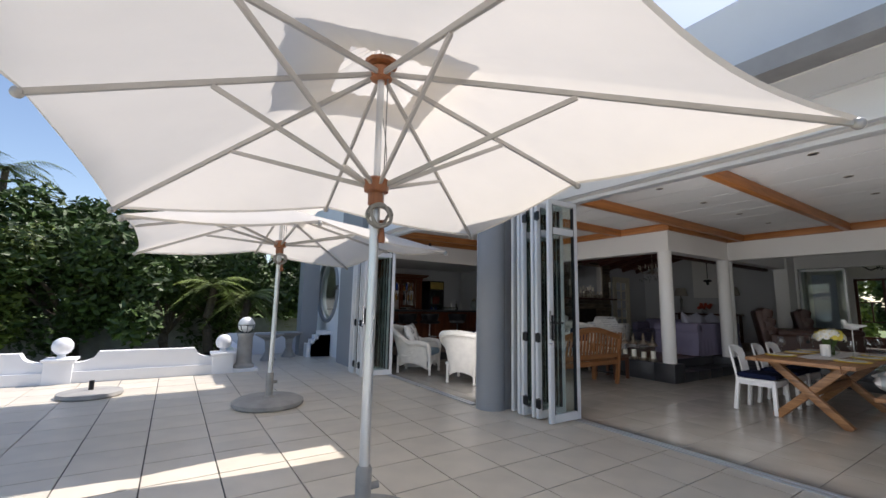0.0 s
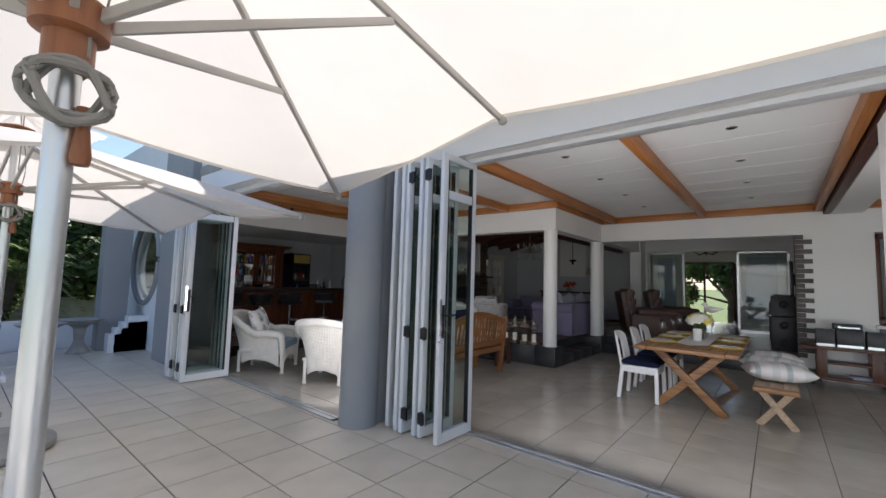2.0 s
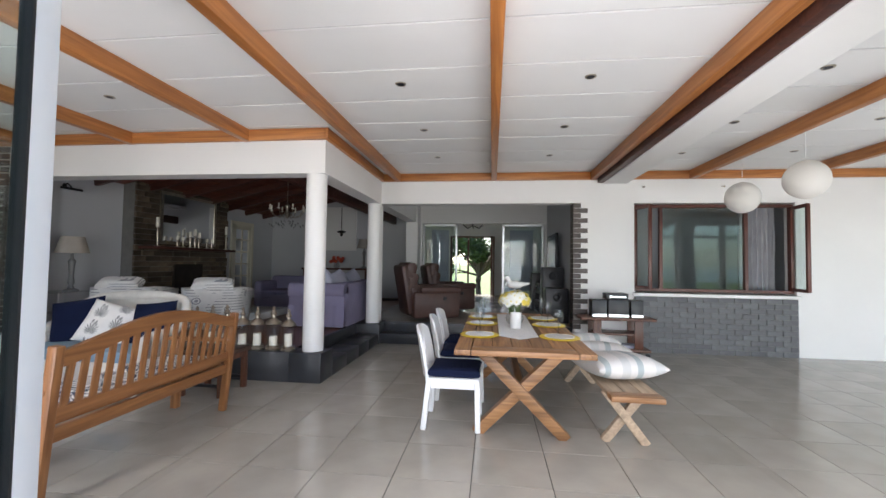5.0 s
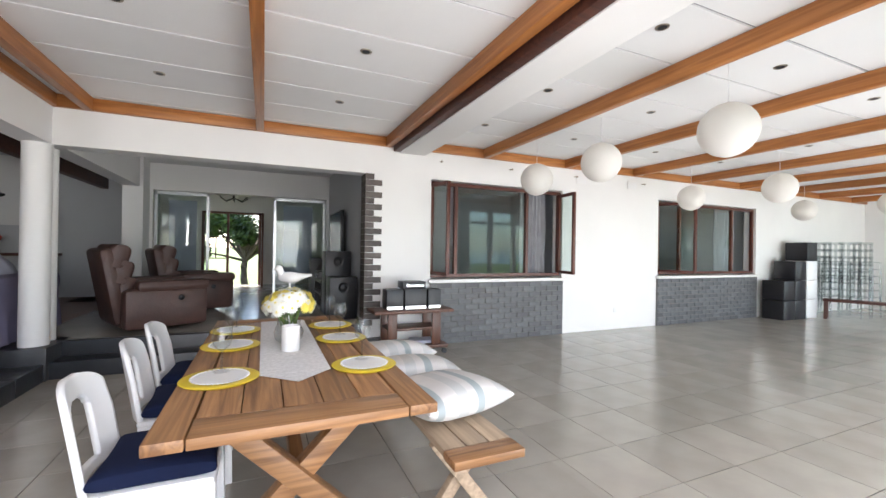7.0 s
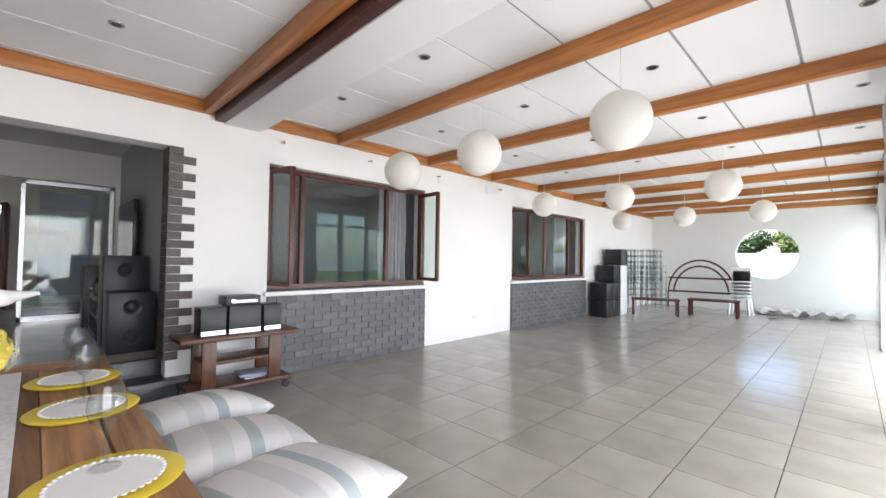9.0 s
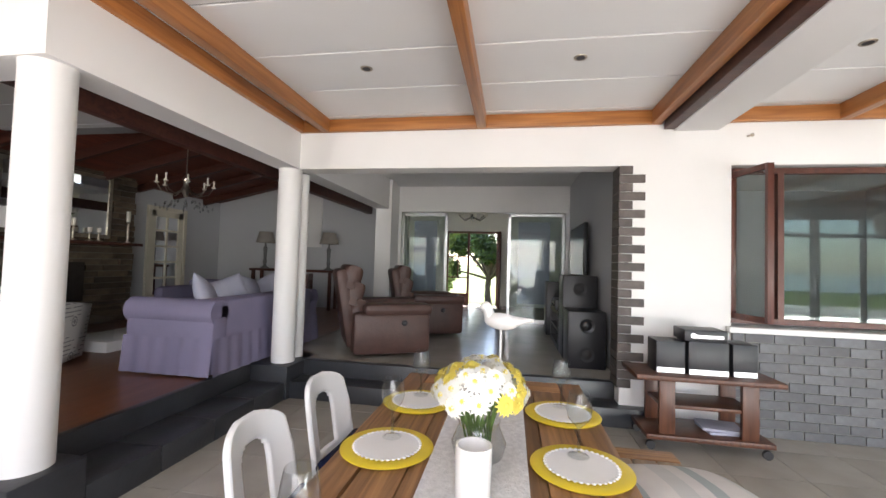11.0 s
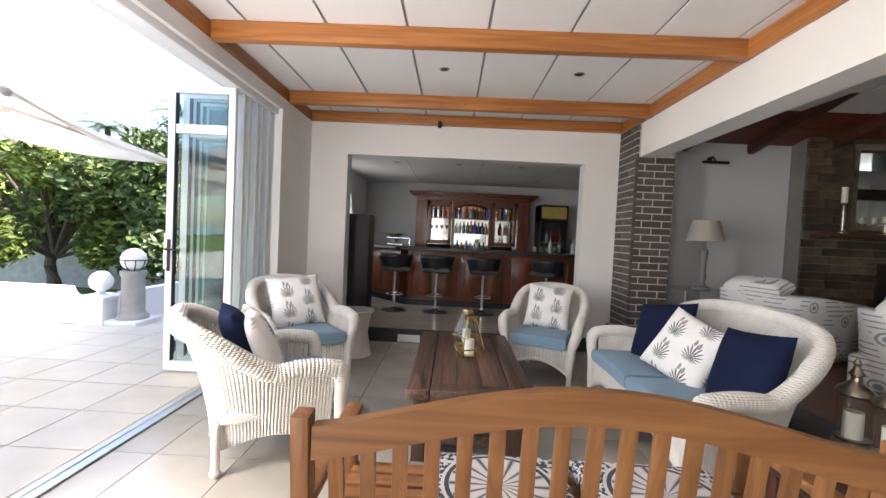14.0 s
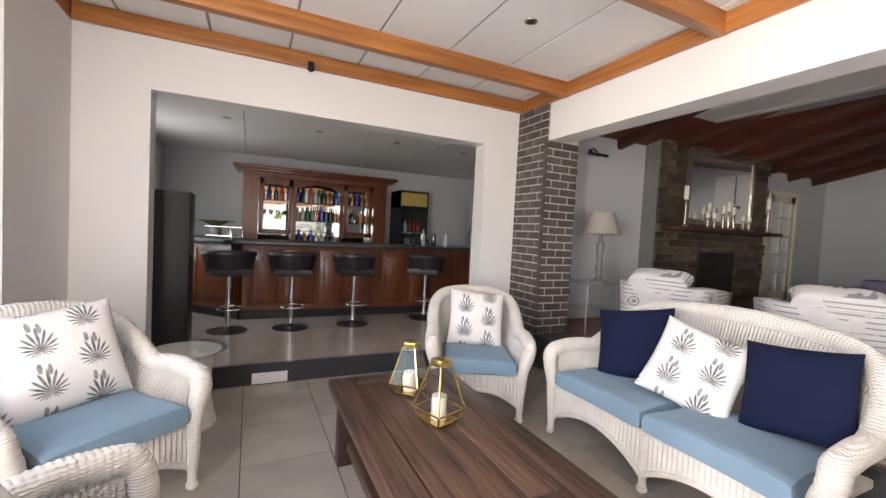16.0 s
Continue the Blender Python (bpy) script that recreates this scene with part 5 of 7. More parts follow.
# ---- dining group ----
t = thing("dining_table", pose(7.22, 2.08, 0) @ Matrix.Diagonal((1.03, 1.04, 1, 1)), "golden teak dining table on crossed legs", "table")
for i in range(5):
    part("plank", bx(-0.99, -0.365 + 0.147 * i, 0.70, 0.99, -0.222 + 0.147 * i, 0.738, 0.003), TEAK, t)
for sg in (-1, 1):
    part("border", bx(-1.165, sg * 0.375, 0.698, 1.165, sg * 0.49, 0.74, 0.005), TEAK, t)
    part("end_board", bx(sg * 0.995, -0.37, 0.698, sg * 1.165, 0.37, 0.739, 0.005), TEAK_Y, t)
    for s2 in (-1, 1):
        part("cross_leg", bar((sg * 0.80 + 0.02 * s2, s2 * 0.34, 0.0), (sg * 0.80 + 0.02 * s2, -s2 * 0.34, 0.70), 0.085, 0.085, 0.006), TEAK_Y, t)
    part("apron", bx(-0.85, sg * 0.28 - 0.02, 0.62, 0.85, sg * 0.28 + 0.02, 0.70), TEAK, t)
part("stretcher", bar((-0.80, 0, 0.35), (0.80, 0, 0.35), 0.06, 0.09), TEAK, t)

t = thing("dining_bench", pose(7.20, 1.28, 0) @ Matrix.Diagonal((1.0, 1.1, 1, 1)), "weathered timber bench on crossed legs", "bench")
for i in range(3):
    part("plank", bx(-1.0, -0.165 + 0.112 * i, 0.405, 1.0, -0.06 + 0.112 * i, 0.44, 0.004), GREYWOOD, t)
for sg in (-1, 1):
    part("end_board", bx(sg * 1.005, -0.168, 0.40, sg * 1.13, 0.168, 0.441, 0.005), TEAK_Y, t)
    for s2 in (-1, 1):
        part("cross_leg", bar((sg * 0.82 + 0.015 * s2, s2 * 0.14, 0.0), (sg * 0.82 + 0.015 * s2, -s2 * 0.14, 0.40), 0.05, 0.06, 0.005), GREYWOOD, t)
for x, y, a, tx in ((6.62, 1.27, 12, 8), (7.10, 1.30, -8, 16), (7.60, 1.32, 5, 18)):
    single("bench_pillow", cushion(0.58, 0.56, 0.20, 0.45, 3), STRIPE, pose(x, y, 0.545, tx * 0.5, 0, 90 + a), "pale pillow with grey-green stripes on the dining bench", "pillow", "bench pillows")


def resin_chair(m, first=None):
    t = thing("resin_chair", m, "white plastic chair with a navy seat pad", "chair", "resin chairs")
    # faces -y; back at +y
    rows = []
    for j in range(41):
        f = j / 40
        z = 0.42 + 0.41 * f
        w = 0.205 - 0.03 * max(0, f - 0.55) / 0.45 if f < 0.85 else 0.19 * math.sqrt(max(0.05, 1 - ((f - 0.80) / 0.21) ** 2))
        rows.append((z, w, 0.20 + 0.07 * f))
    b = bmesh.new()
    cells = {}
    n = 40
    for j, (z, w, y) in enumerate(rows):
        for i in range(n + 1):
            x = -w + 2 * w * i / n
            cells[j, i] = b.verts.new((x, y + 0.05 * (1 - (x / 0.2) ** 2), z))
    for j in range(40):
        for i in range(n):
            z, w, y = rows[j]
            xm = abs(-w + 2 * w * (i + 0.5) / n)
            zm = z + 0.005
            hole = (0.46 < zm < 0.66 and xm < 0.095) or (0.66 <= zm < 0.74 and xm < 0.095 * math.sqrt(max(0, 1 - ((zm - 0.66) / 0.085) ** 2)))
            if not hole:
                b.faces.new((cells[j, i], cells[j, i + 1], cells[j + 1, i + 1], cells[j + 1, i]))
    for vv in [q for q in b.verts if not q.link_faces]:
        b.verts.remove(vv)
    bk = part("backrest", b, PLASTIC, t)
    bk.modifiers.new("thick", "SOLIDIFY").thickness = 0.025
    part("seat", bx(-0.22, -0.22, 0.39, 0.22, 0.23, 0.425, 0.014), PLASTIC, t)
    part("rim", J(bx(-0.21, -0.215, 0.34, 0.21, -0.195, 0.40), bx(-0.215, -0.2, 0.34, -0.195, 0.2, 0.40), bx(0.195, -0.2, 0.34, 0.215, 0.2, 0.40)), PLASTIC, t)
    for sx in (-1, 1):
        for y0, y1 in ((-0.20, -0.21), (0.20, 0.24)):
            part("leg", bar((sx * 0.195, y0, 0.40), (sx * 0.215, y1, 0.0), 0.055, 0.045, 0.008, (0, 1, 0)), PLASTIC, t)
    part("seat_pad", cushion(0.44, 0.44, 0.085, 0.25, 6), NAVY, t, "navy seat pad", at=pose(0, -0.01, 0.462))
    return t


ch = resin_chair(pose(6.60, 2.63, 0))
copy_thing(ch, pose(7.34, 2.63, 0, 0, 0, 3))
copy_thing(ch, pose(7.91, 2.64, 0, 0, 0, -2))

rn = single("table_runner", J(bx(-0.62, -0.17, 0, 0.95, 0.17, 0.003), sheet([[(-0.62, -0.17, 0.002), (-0.62, 0.17, 0.002)], [(-0.78, -0.001, 0.002), (-0.78, 0.001, 0.002)]])), RUNNER, pose(7.27, 2.08, 0.7405), "white lace runner along the dining table", "table runner")


def setting(x, y):
    t = thing("place_setting", pose(x, y, 0.7405), "yellow charger plate with a white lace-edged mat", "plate", "place settings")
    part("charger", lathe([(0.165, 0.0), (0.172, 0.006), (0.165, 0.010), (0.12, 0.006)], 48), YELLOW, t)
    b = lathe([(0.118, 0.010), (0.122, 0.013), (0.10, 0.013)], 48)
    edge = [ball((0.122 * math.cos(k * math.tau / 40), 0.122 * math.sin(k * math.tau / 40), 0.013), 0.007, 1, 1, 0.5, 6) for k in range(40)]
    part("doily", J(b, *edge), CERAMIC, t)
    return t


def wine_glass(x, y, s=1.0):
    t = single("wine_glass", lathe([(0.036, 0.001), (0.006, 0.008), (0.0045, 0.09), (0.012, 0.10), (0.036, 0.125), (0.043, 0.155), (0.038, 0.19), (0.033, 0.215)], 28, caps=False), WINEGLASS,
               pose(x, y, 0.757) @ Matrix.Scale(s, 4), "clear stemmed wine glass on a place setting", "glass", "wine glasses")
    t.visible_shadow = False


for x in (6.67, 7.38, 7.89):
    for y in (1.73, 2.42):
        setting(x, y)
        wine_glass(x + 0.06, y, 1.05)
single("pillar_candle_holder", lathe([(0.052, 0), (0.054, 0.004), (0.054, 0.15), (0.047, 0.15), (0.046, 0.10), (0.0, 0.10)], 32), CERAMIC, pose(7.13, 2.08, 0.744), "white ceramic cylinder candle holder on the runner", "candle holder")
# flowers
t = thing("flower_vase", pose(7.34, 2.08, 0.744), "round glass vase of white and yellow daisies", "flowers")
part("vase", lathe([(0.05, 0), (0.085, 0.03), (0.095, 0.07), (0.07, 0.13), (0.075, 0.15)], 28, caps=False), WINEGLASS, t)
rr2 = random.Random(9)
for i in range(26):
    part("stalk", rod((rr2.uniform(-0.04, 0.04), rr2.uniform(-0.04, 0.04), 0.012), (rr2.uniform(-0.09, 0.09), rr2.uniform(-0.09, 0.09), 0.22), 0.004, seg=5), STALK, t)


def daisy(mat, r):
    b = bmesh.new()
    for ring, (n, rr, lift) in enumerate(((14, r, 0.0), (11, r * 0.72, 0.008), (8, r * 0.45, 0.014))):
        for k in range(n):
            a = math.tau * k / n + ring * 0.3
            d, s = Vector((math.cos(a), math.sin(a), 0)), Vector((-math.sin(a), math.cos(a), 0))
            q = [Vector((0, 0, lift)), d * rr * 0.6 + s * rr * 0.17 + Vector((0, 0, lift + 0.008)), d * rr + Vector((0, 0, lift)), d * rr * 0.6 - s * rr * 0.17 + Vector((0, 0, lift + 0.008))]
            b.faces.new([b.verts.new(p) for p in q])
    return b


D_W, D_Y = finish("bloom", daisy(PETAL_W, 0.042), PETAL_W), finish("bloom", daisy(PETAL_Y, 0.040), PETAL_Y)
EYE_ME = finish("eye", ball((0, 0, 0.014), 0.011, 1, 1, 0.6, 8), PETAL_Y)
for i in range(46):
    z = 1 - (i + 0.5) / 46 * 1.15
    a = i * 2.399
    r = math.sqrt(max(0, 1 - z * z))
    d = Vector((r * math.cos(a), r * math.sin(a), z))
    p = Vector((d.x * 0.15, d.y * 0.15, 0.235 + d.z * 0.105 + rr2.uniform(-0.012, 0.012)))
    o = new("bloom", D_Y if (math.sin(a * 0.5 + i * 0.2) > 0.38) else D_W)
    o.parent = t
    o.matrix_basis = Matrix.Translation(p) @ d.to_track_quat("Z", "Y").to_matrix().to_4x4()
    e = new("eye", EYE_ME)
    e.parent = o
# gull figure
g = J(ball((0, 0, 0.24), 0.07, 2.0, 0.85, 0.9, 20), ball((-0.13, 0, 0.335), 0.042, 1.1, 0.9, 1, 16), rod((-0.09, 0, 0.26), (-0.12, 0, 0.33), 0.045, 0.036), rod((-0.165, 0, 0.33), (-0.215, 0, 0.322), 0.013, 0.003, 8), rod((0.1, 0, 0.25), (0.25, 0, 0.27), 0.04, 0.012), rod((0, 0, -0.26), (0, 0, 0.19), 0.009), lathe([(0.06, -0.26), (0.06, -0.245), (0.012, -0.24)], 20))
single("gull_figure", g, CERAMIC, pose(8.20, 2.03, 0.742 + 0.26 * 0.75, 0, 0, 245) @ Matrix.Scale(0.75, 4), "white seagull figure on a stand at the table end", "figurine")

# music trolley
t = thing("trolley", pose(9.62, 0.43, 0), "red-brown wooden trolley with two shelves", "trolley")
part("top", bx(-0.22, -0.54, 0.55, 0.22, 0.54, 0.59, 0.008), STOOLWOOD, t)
part("shelf", bx(-0.18, -0.34, 0.33, 0.18, 0.34, 0.36, 0.004), STOOLWOOD, t)
part("low_shelf", bx(-0.22, -0.46, 0.09, 0.22, 0.46, 0.13, 0.006), STOOLWOOD, t)
for sx in (-1, 1):
    for sy in (-1, 1):
        part("leg", bx(sx * 0.17 - 0.02, sy * 0.30 - 0.06, 0.13, sx * 0.17 + 0.02, sy * 0.30 + 0.06, 0.55, 0.006), STOOLWOOD, t)
        part("wheel", rod((sx * 0.18 - 0.012, sy * 0.42, 0.035), (sx * 0.18 + 0.012, sy * 0.42, 0.035), 0.035, seg=16), RUBBER, t)
for y, z, turn in ((0.25, 0.131, 4), (0.27, 0.152, -7)):
    single("magazine", bx(-0.12, -0.15, 0, 0.12, 0.15, 0.02, 0.002), PALE_CUSHION, pose(9.62, y, z, 0, 0, turn), "pale magazine lying on the trolley shelf", "magazine", "trolley magazines")


def hifi(name, x, y, z, w, h, d, label, strip=True):
    t = thing(name, pose(x, y, z), label, "stereo", "stereo units")
    part("cabinet", bx(-d / 2, -w / 2, 0, d / 2, w / 2, h, 0.006), BLACK, t)
    if strip:
        part("strip", bx(-d / 2 - 0.004, -w / 2 + 0.006, 0.004, -d / 2 + 0.002, w / 2 - 0.006, 0.045), ALU, t)
    else:
        part("dial", J(rod((-d / 2 - 0.012, w * 0.3, h / 2), (-d / 2, w * 0.3, h / 2), 0.02), bx(-d / 2 - 0.004, -w * 0.4, h * 0.3, -d / 2, w * 0.31, h * 0.55)), ALU, t)


hifi("loudspeaker", 9.62, 0.68, 0.591, 0.22, 0.26, 0.22, "small black loudspeaker with a silver strip on the trolley")
hifi("stereo", 9.62, 0.40, 0.591, 0.30, 0.27, 0.24, "black stereo unit with a silver strip on the trolley")
hifi("loudspeaker", 9.62, 0.13, 0.591, 0.18, 0.26, 0.22, "small black loudspeaker with a silver strip on the trolley")
hifi("receiver", 9.62, 0.42, 0.862, 0.32, 0.09, 0.24, "black receiver on top of the stereo", False)


# ---- paper lanterns and small fittings ----
def paper_lantern(x, y, z, r):
    t = thing("paper_lantern", pose(x, y, z), "round white paper lantern hanging from the ceiling", "lantern", "paper lanterns")
    prof = []
    for i in range(45):
        a = -math.pi / 2 + math.pi * i / 44
        prof.append((max(0.03, r * math.cos(a) * (1 + 0.008 * (-1) ** i)), r * math.sin(a)))
    part("shade", lathe(prof, 32), PAPER, t)
    part("cord", rod((0, 0, r), (0, 0, CEIL - z), 0.003, seg=6), PLASTIC, t)


for x, y, z in ((6.40, -0.92, 2.30), (7.66, -0.93, 2.30), (8.70, -0.90, 2.28), (6.40, -4.1, 2.30), (7.66, -4.1, 2.28), (8.9, -4.1, 2.28), (6.4, -7.4, 2.3), (7.66, -7.4, 2.28), (8.9, -7.4, 2.26)):
    paper_lantern(x, y, z, 0.20)
for y in (7.46, 5.97, 3.12, 1.53, -0.23, -1.62, -3.2, -4.75, -6.3, -7.9, -9.5):
    for x in ((5.2, 6.45) if y > 4.3 else (5.2, 6.42, 7.64, 8.85)):
        t = thing("downlight", pose(x, y, CEIL), "small recessed steel downlight in the ceiling", "downlight", "downlights")
        part("ring", lathe([(0.045, -0.006), (0.047, -0.002), (0.046, -0.001)], 24), SILVER, t)
        part("lamp", lathe([(0.030, -0.0075), (0.030, -0.0062)], 20), BLACK, t)
for y in (-0.1, -1.3, -2.6, -4.2, -5.6):
    t = single("wall_hook", J(rod((0, 0, 0), (-0.06, 0, -0.01), 0.008), ball((-0.07, 0, -0.01), 0.016, seg=8)), SILVER, pose(9.935, y, 2.66), "small metal hook high on the wall", "hook", "wall hooks")
for y in (-2.75, -3.95):
    t = thing("air_vent", pose(9.94, y, 2.62), "white wall vent with slats", "vent", "wall vents")
    part("frame", bx(-0.008, -0.11, -0.07, 0.0, 0.11, 0.07), PLASTER, t)
    for k in range(4):
        part("slat", bx(-0.014, -0.10, -0.055 + 0.03 * k, -0.008, 0.10, -0.04 + 0.03 * k), PLASTIC, t)
t = thing("security_camera", pose(5.12, 8.90, 2.80), "small black security camera on the cornice", "camera")
part("dome", ball((0, -0.02, -0.03), 0.03, seg=12), METAL_BLACK, t)
part("bracket", bx(-0.025, -0.03, -0.02, 0.025, 0.01, 0.03), METAL_BLACK, t)
for x, y, nm in ((9.93, -3.6, "wall_socket"),):
    single(nm, bx(-0.008, -0.06, -0.04, 0, 0.06, 0.04, 0.003), PLASTIC, pose(9.94, y, 0.35), "white wall socket low on the wall", "socket")


# ---- bar ----
BZ = 0.17
t = thing("bar_counter", pose(0, 0, 0), "polished mahogany bar counter with raised panels and a dark top", "bar counter")
part("body", J(bx(4.60, 10.55, BZ, 8.6, 11.0, 1.10), bar((4.62, 10.77, 0.635), (3.80, 11.62, 0.635), 0.42, 0.93, 0.003)), MAHOGANY, t)
part("kick", J(bx(4.58, 10.50, BZ, 8.6, 10.55, BZ + 0.10), bar((4.58, 10.53, BZ + 0.05), (3.66, 11.48, BZ + 0.05), 0.05, 0.10, 0)), BLACK, t)
part("top", J(bx(4.50, 10.36, 1.10, 8.7, 11.05, 1.15, 0.012), bar((4.62, 10.68, 1.125), (3.62, 11.68, 1.125), 0.62, 0.05, 0.01)), SLATE, t, "dark polished stone top")
for i in range(9):
    x = 4.66 + 0.43 * i
    f = part("panel", J(bx(x, 10.535, 0.34, x + 0.37, 10.552, 1.04, 0.004)), MAHOGANY, t)
    part("field", bx(x + 0.06, 10.522, 0.41, x + 0.31, 10.536, 0.97, 0.010), MAHOGANY, f)
for i in range(2):
    p0, p1 = Vector((4.50, 10.60, 0.69)), Vector((3.72, 11.42, 0.69))
    a, c = p0.lerp(p1, 0.06 + 0.48 * i), p0.lerp(p1, 0.46 + 0.48 * i)
    part("panel", bar(a, c, 0.05, 0.66, 0.01), MAHOGANY, t)


def bar_stool(x, y, turn):
    t = thing("bar_stool", pose(x, y, BZ, 0, 0, turn), "black padded bar stool on a chrome pedestal", "stool", "bar stools")
    part("foot", lathe([(0.20, 0), (0.20, 0.008), (0.05, 0.03), (0.03, 0.05)], 32), METAL_BLACK, t)
    part("column", rod((0, 0, 0.04), (0, 0, 0.62), 0.026, seg=16), CHROME, t)
    part("footrest", tube([(0.13 * math.sin(a), -0.13 + 0.13 * math.cos(a) - 0.03, 0.28) for a in [i * 0.4 for i in range(16)]], 0.010, 8), CHROME, t)
    part("seat", cushion(0.42, 0.40, 0.10, 0.2, 4), BLACK, t, at=pose(0, 0, 0.66))
    rows = []
    for j in range(6):
        z = 0.64 + 0.045 * j
        rows.append([((0.22 + 0.012 * j) * math.cos(a), -(0.20 + 0.012 * j) * math.sin(a) + 0.02, z - 0.0 + 0.02 * math.sin(a)) for a in [math.pi * (0.02 + 0.96 * i / 20) for i in range(21)]])
    bk = part("backrest", sheet(rows), BLACK, t)
    bk.modifiers.new("thick", "SOLIDIFY").thickness = 0.035


for x, y, a in ((4.48, 9.97, 10), (5.13, 9.98, 0), (5.86, 10.02, 0), (6.88, 10.15, -35)):
    bar_stool(x, y, a)
# back bar hutch
t = thing("back_bar_hutch", pose(0, 0, 0), "polished mahogany back bar hutch with mirrored shelves", "cabinet")
part("body", J(bx(4.55, 12.2, BZ, 6.95, 12.72, 1.0), bx(4.55, 12.35, 1.0, 4.78, 12.72, 2.2), bx(6.72, 12.35, 1.0, 6.95, 12.72, 2.2), bx(5.32, 12.42, 1.0, 5.38, 12.72, 2.2), bx(6.12, 12.42, 1.0, 6.18, 12.72, 2.2), bx(4.55, 12.3, 2.12, 6.95, 12.72, 2.2)), MAHOGANY, t)
part("cornice", J(bx(4.45, 12.2, 2.2, 7.05, 12.74, 2.24, 0.01), bx(4.40, 12.15, 2.24, 7.10, 12.74, 2.29, 0.012)), MAHOGANY, t)
arch = [[(5.38 + 0.74 * i / 16, 12.42, 2.12), (5.38 + 0.74 * i / 16, 12.42, 1.98 + 0.09 * math.sin(math.pi * i / 16))] for i in range(17)]
part("arch", sheet(arch), MAHOGANY, t)
part("mirror", bx(4.78, 12.68, 1.0, 6.72, 12.685, 2.12), MIRROR, t, "mirror back")
for z in (1.18, 1.42, 1.75):
    part("shelf", J(bx(4.78, 12.46, z, 5.32, 12.68, z + 0.015), bx(5.38, 12.46, z, 6.12, 12.68, z + 0.015), bx(6.18, 12.46, z, 6.72, 12.68, z + 0.015)), MAHOGANY if z == 1.75 else GLASS, t)
for x0, x1 in ((4.80, 5.31), (6.19, 6.70)):
    part("cabinet_door", J(bx(x0, 12.40, 1.2, x0 + 0.06, 12.43, 2.12), bx(x1 - 0.06, 12.40, 1.2, x1, 12.43, 2.12), bx(x0, 12.40, 1.2, x1, 12.43, 1.27), bx(x0, 12.40, 2.02, x1, 12.43, 2.12)), MAHOGANY, t)


def bottle_mesh(k, s):
    return finish("bottle", lathe([(0.034, 0), (0.036, 0.01), (0.036, 0.16 * s), (0.030, 0.19 * s), (0.013, 0.215 * s), (0.013, 0.28 * s), (0.0, 0.282 * s)], 12), BOTTLE[k])


BM = [bottle_mesh(k, 0.85 + 0.08 * (k % 3)) for k in range(6)]
rb = random.Random(3)


def bottle(x, y, z, k=None):
    o = new("bottle", BM[rb.randrange(6) if k is None else k])
    o.matrix_basis = pose(x, y, z)
    tagged(o, "glass bottle of spirits on the back bar", "bottle", "bar bottles")


for z, xs0, xs1, n in ((1.765, 5.42, 6.08, 10), (1.435, 5.42, 6.08, 9), (1.765, 4.84, 5.27, 5), (1.765, 6.24, 6.66, 5), (1.435, 6.24, 6.66, 4), (1.0, 5.45, 6.05, 7)):
    for i in range(n):
        bottle(xs0 + (xs1 - xs0) * i / (n - 1) + rb.uniform(-0.01, 0.01), 12.56 + rb.uniform(-0.03, 0.03), z)
for i in range(4):
    wg = single("stem_glass", lathe([(0.03, 0), (0.004, 0.006), (0.004, 0.08), (0.03, 0.11), (0.033, 0.17), (0.031, 0.17), (0.028, 0.11), (0.0, 0.09)], 14), WINEGLASS, pose(4.88 + 0.11 * i, 12.55, 1.435), "stemmed glass in the back bar hutch", "glass", "bar glasses")
for i in range(9):
    single("tumbler", lathe([(0.03, 0), (0.036, 0.10), (0.034, 0.10), (0.028, 0.006)], 14), WINEGLASS, pose(6.75 + 0.11 * (i % 5) + 0.04 * (i // 5), 10.62 + 0.12 * (i // 5), 1.151), "clear tumbler on the bar counter", "glass", "bar tumblers")
for x, y, k in ((7.05, 10.72, 3), (7.2, 10.66, 4), (7.45, 10.75, 3)):
    bottle(x, y, 1.151, k)
t = thing("drinks_fridge", pose(7.45, 12.45, BZ), "black glass-fronted drinks fridge with a yellow header", "fridge")
part("body", J(bx(-0.29, -0.26, 0, 0.29, 0.28, 0.1), bx(-0.29, -0.26, 0.1, -0.24, 0.28, 1.92), bx(0.24, -0.26, 0.1, 0.29, 0.28, 1.92), bx(-0.24, 0.2, 0.1, 0.24, 0.28, 1.92), bx(-0.29, -0.26, 1.62, 0.29, 0.28, 1.94)), BLACK, t)
part("header", bx(-0.26, -0.27, 1.66, 0.26, -0.26, 1.90), material("dull_yellow_sign", (0.50, 0.37, 0.10), 0.5, bump=0), t, "dull yellow header sign")
part("shelf", J(*[bx(-0.24, -0.2, z, 0.24, 0.2, z + 0.01) for z in (0.45, 0.8, 1.15)]), ALU, t)
part("glass_door", bx(-0.24, -0.262, 0.1, 0.24, -0.256, 1.62), PANE, t).visible_shadow = False
for i in range(10):
    bottle(7.45 - 0.18 + 0.09 * (i % 5), 12.38, BZ + (1.161 if i < 5 else 0.811))
t = thing("drink_dispenser", pose(8.1, 11.4, 1.151 + 0.0), "clear glass drink dispenser on the bar", "dispenser")
t.matrix_basis = pose(7.95, 10.75, 1.151)
part("jar", lathe([(0.06, 0.0), (0.07, 0.05), (0.10, 0.08), (0.11, 0.2), (0.08, 0.28), (0.09, 0.29), (0.0, 0.30)], 24), WINEGLASS, t)
part("lid", lathe([(0.09, 0.295), (0.06, 0.33), (0.015, 0.35), (0.02, 0.375), (0.0, 0.39)], 20), SILVER, t)
t = thing("counter_rack", pose(4.3, 10.95, 1.151, 0, 0, -40), "chrome wire rack on the bar counter", "rack")
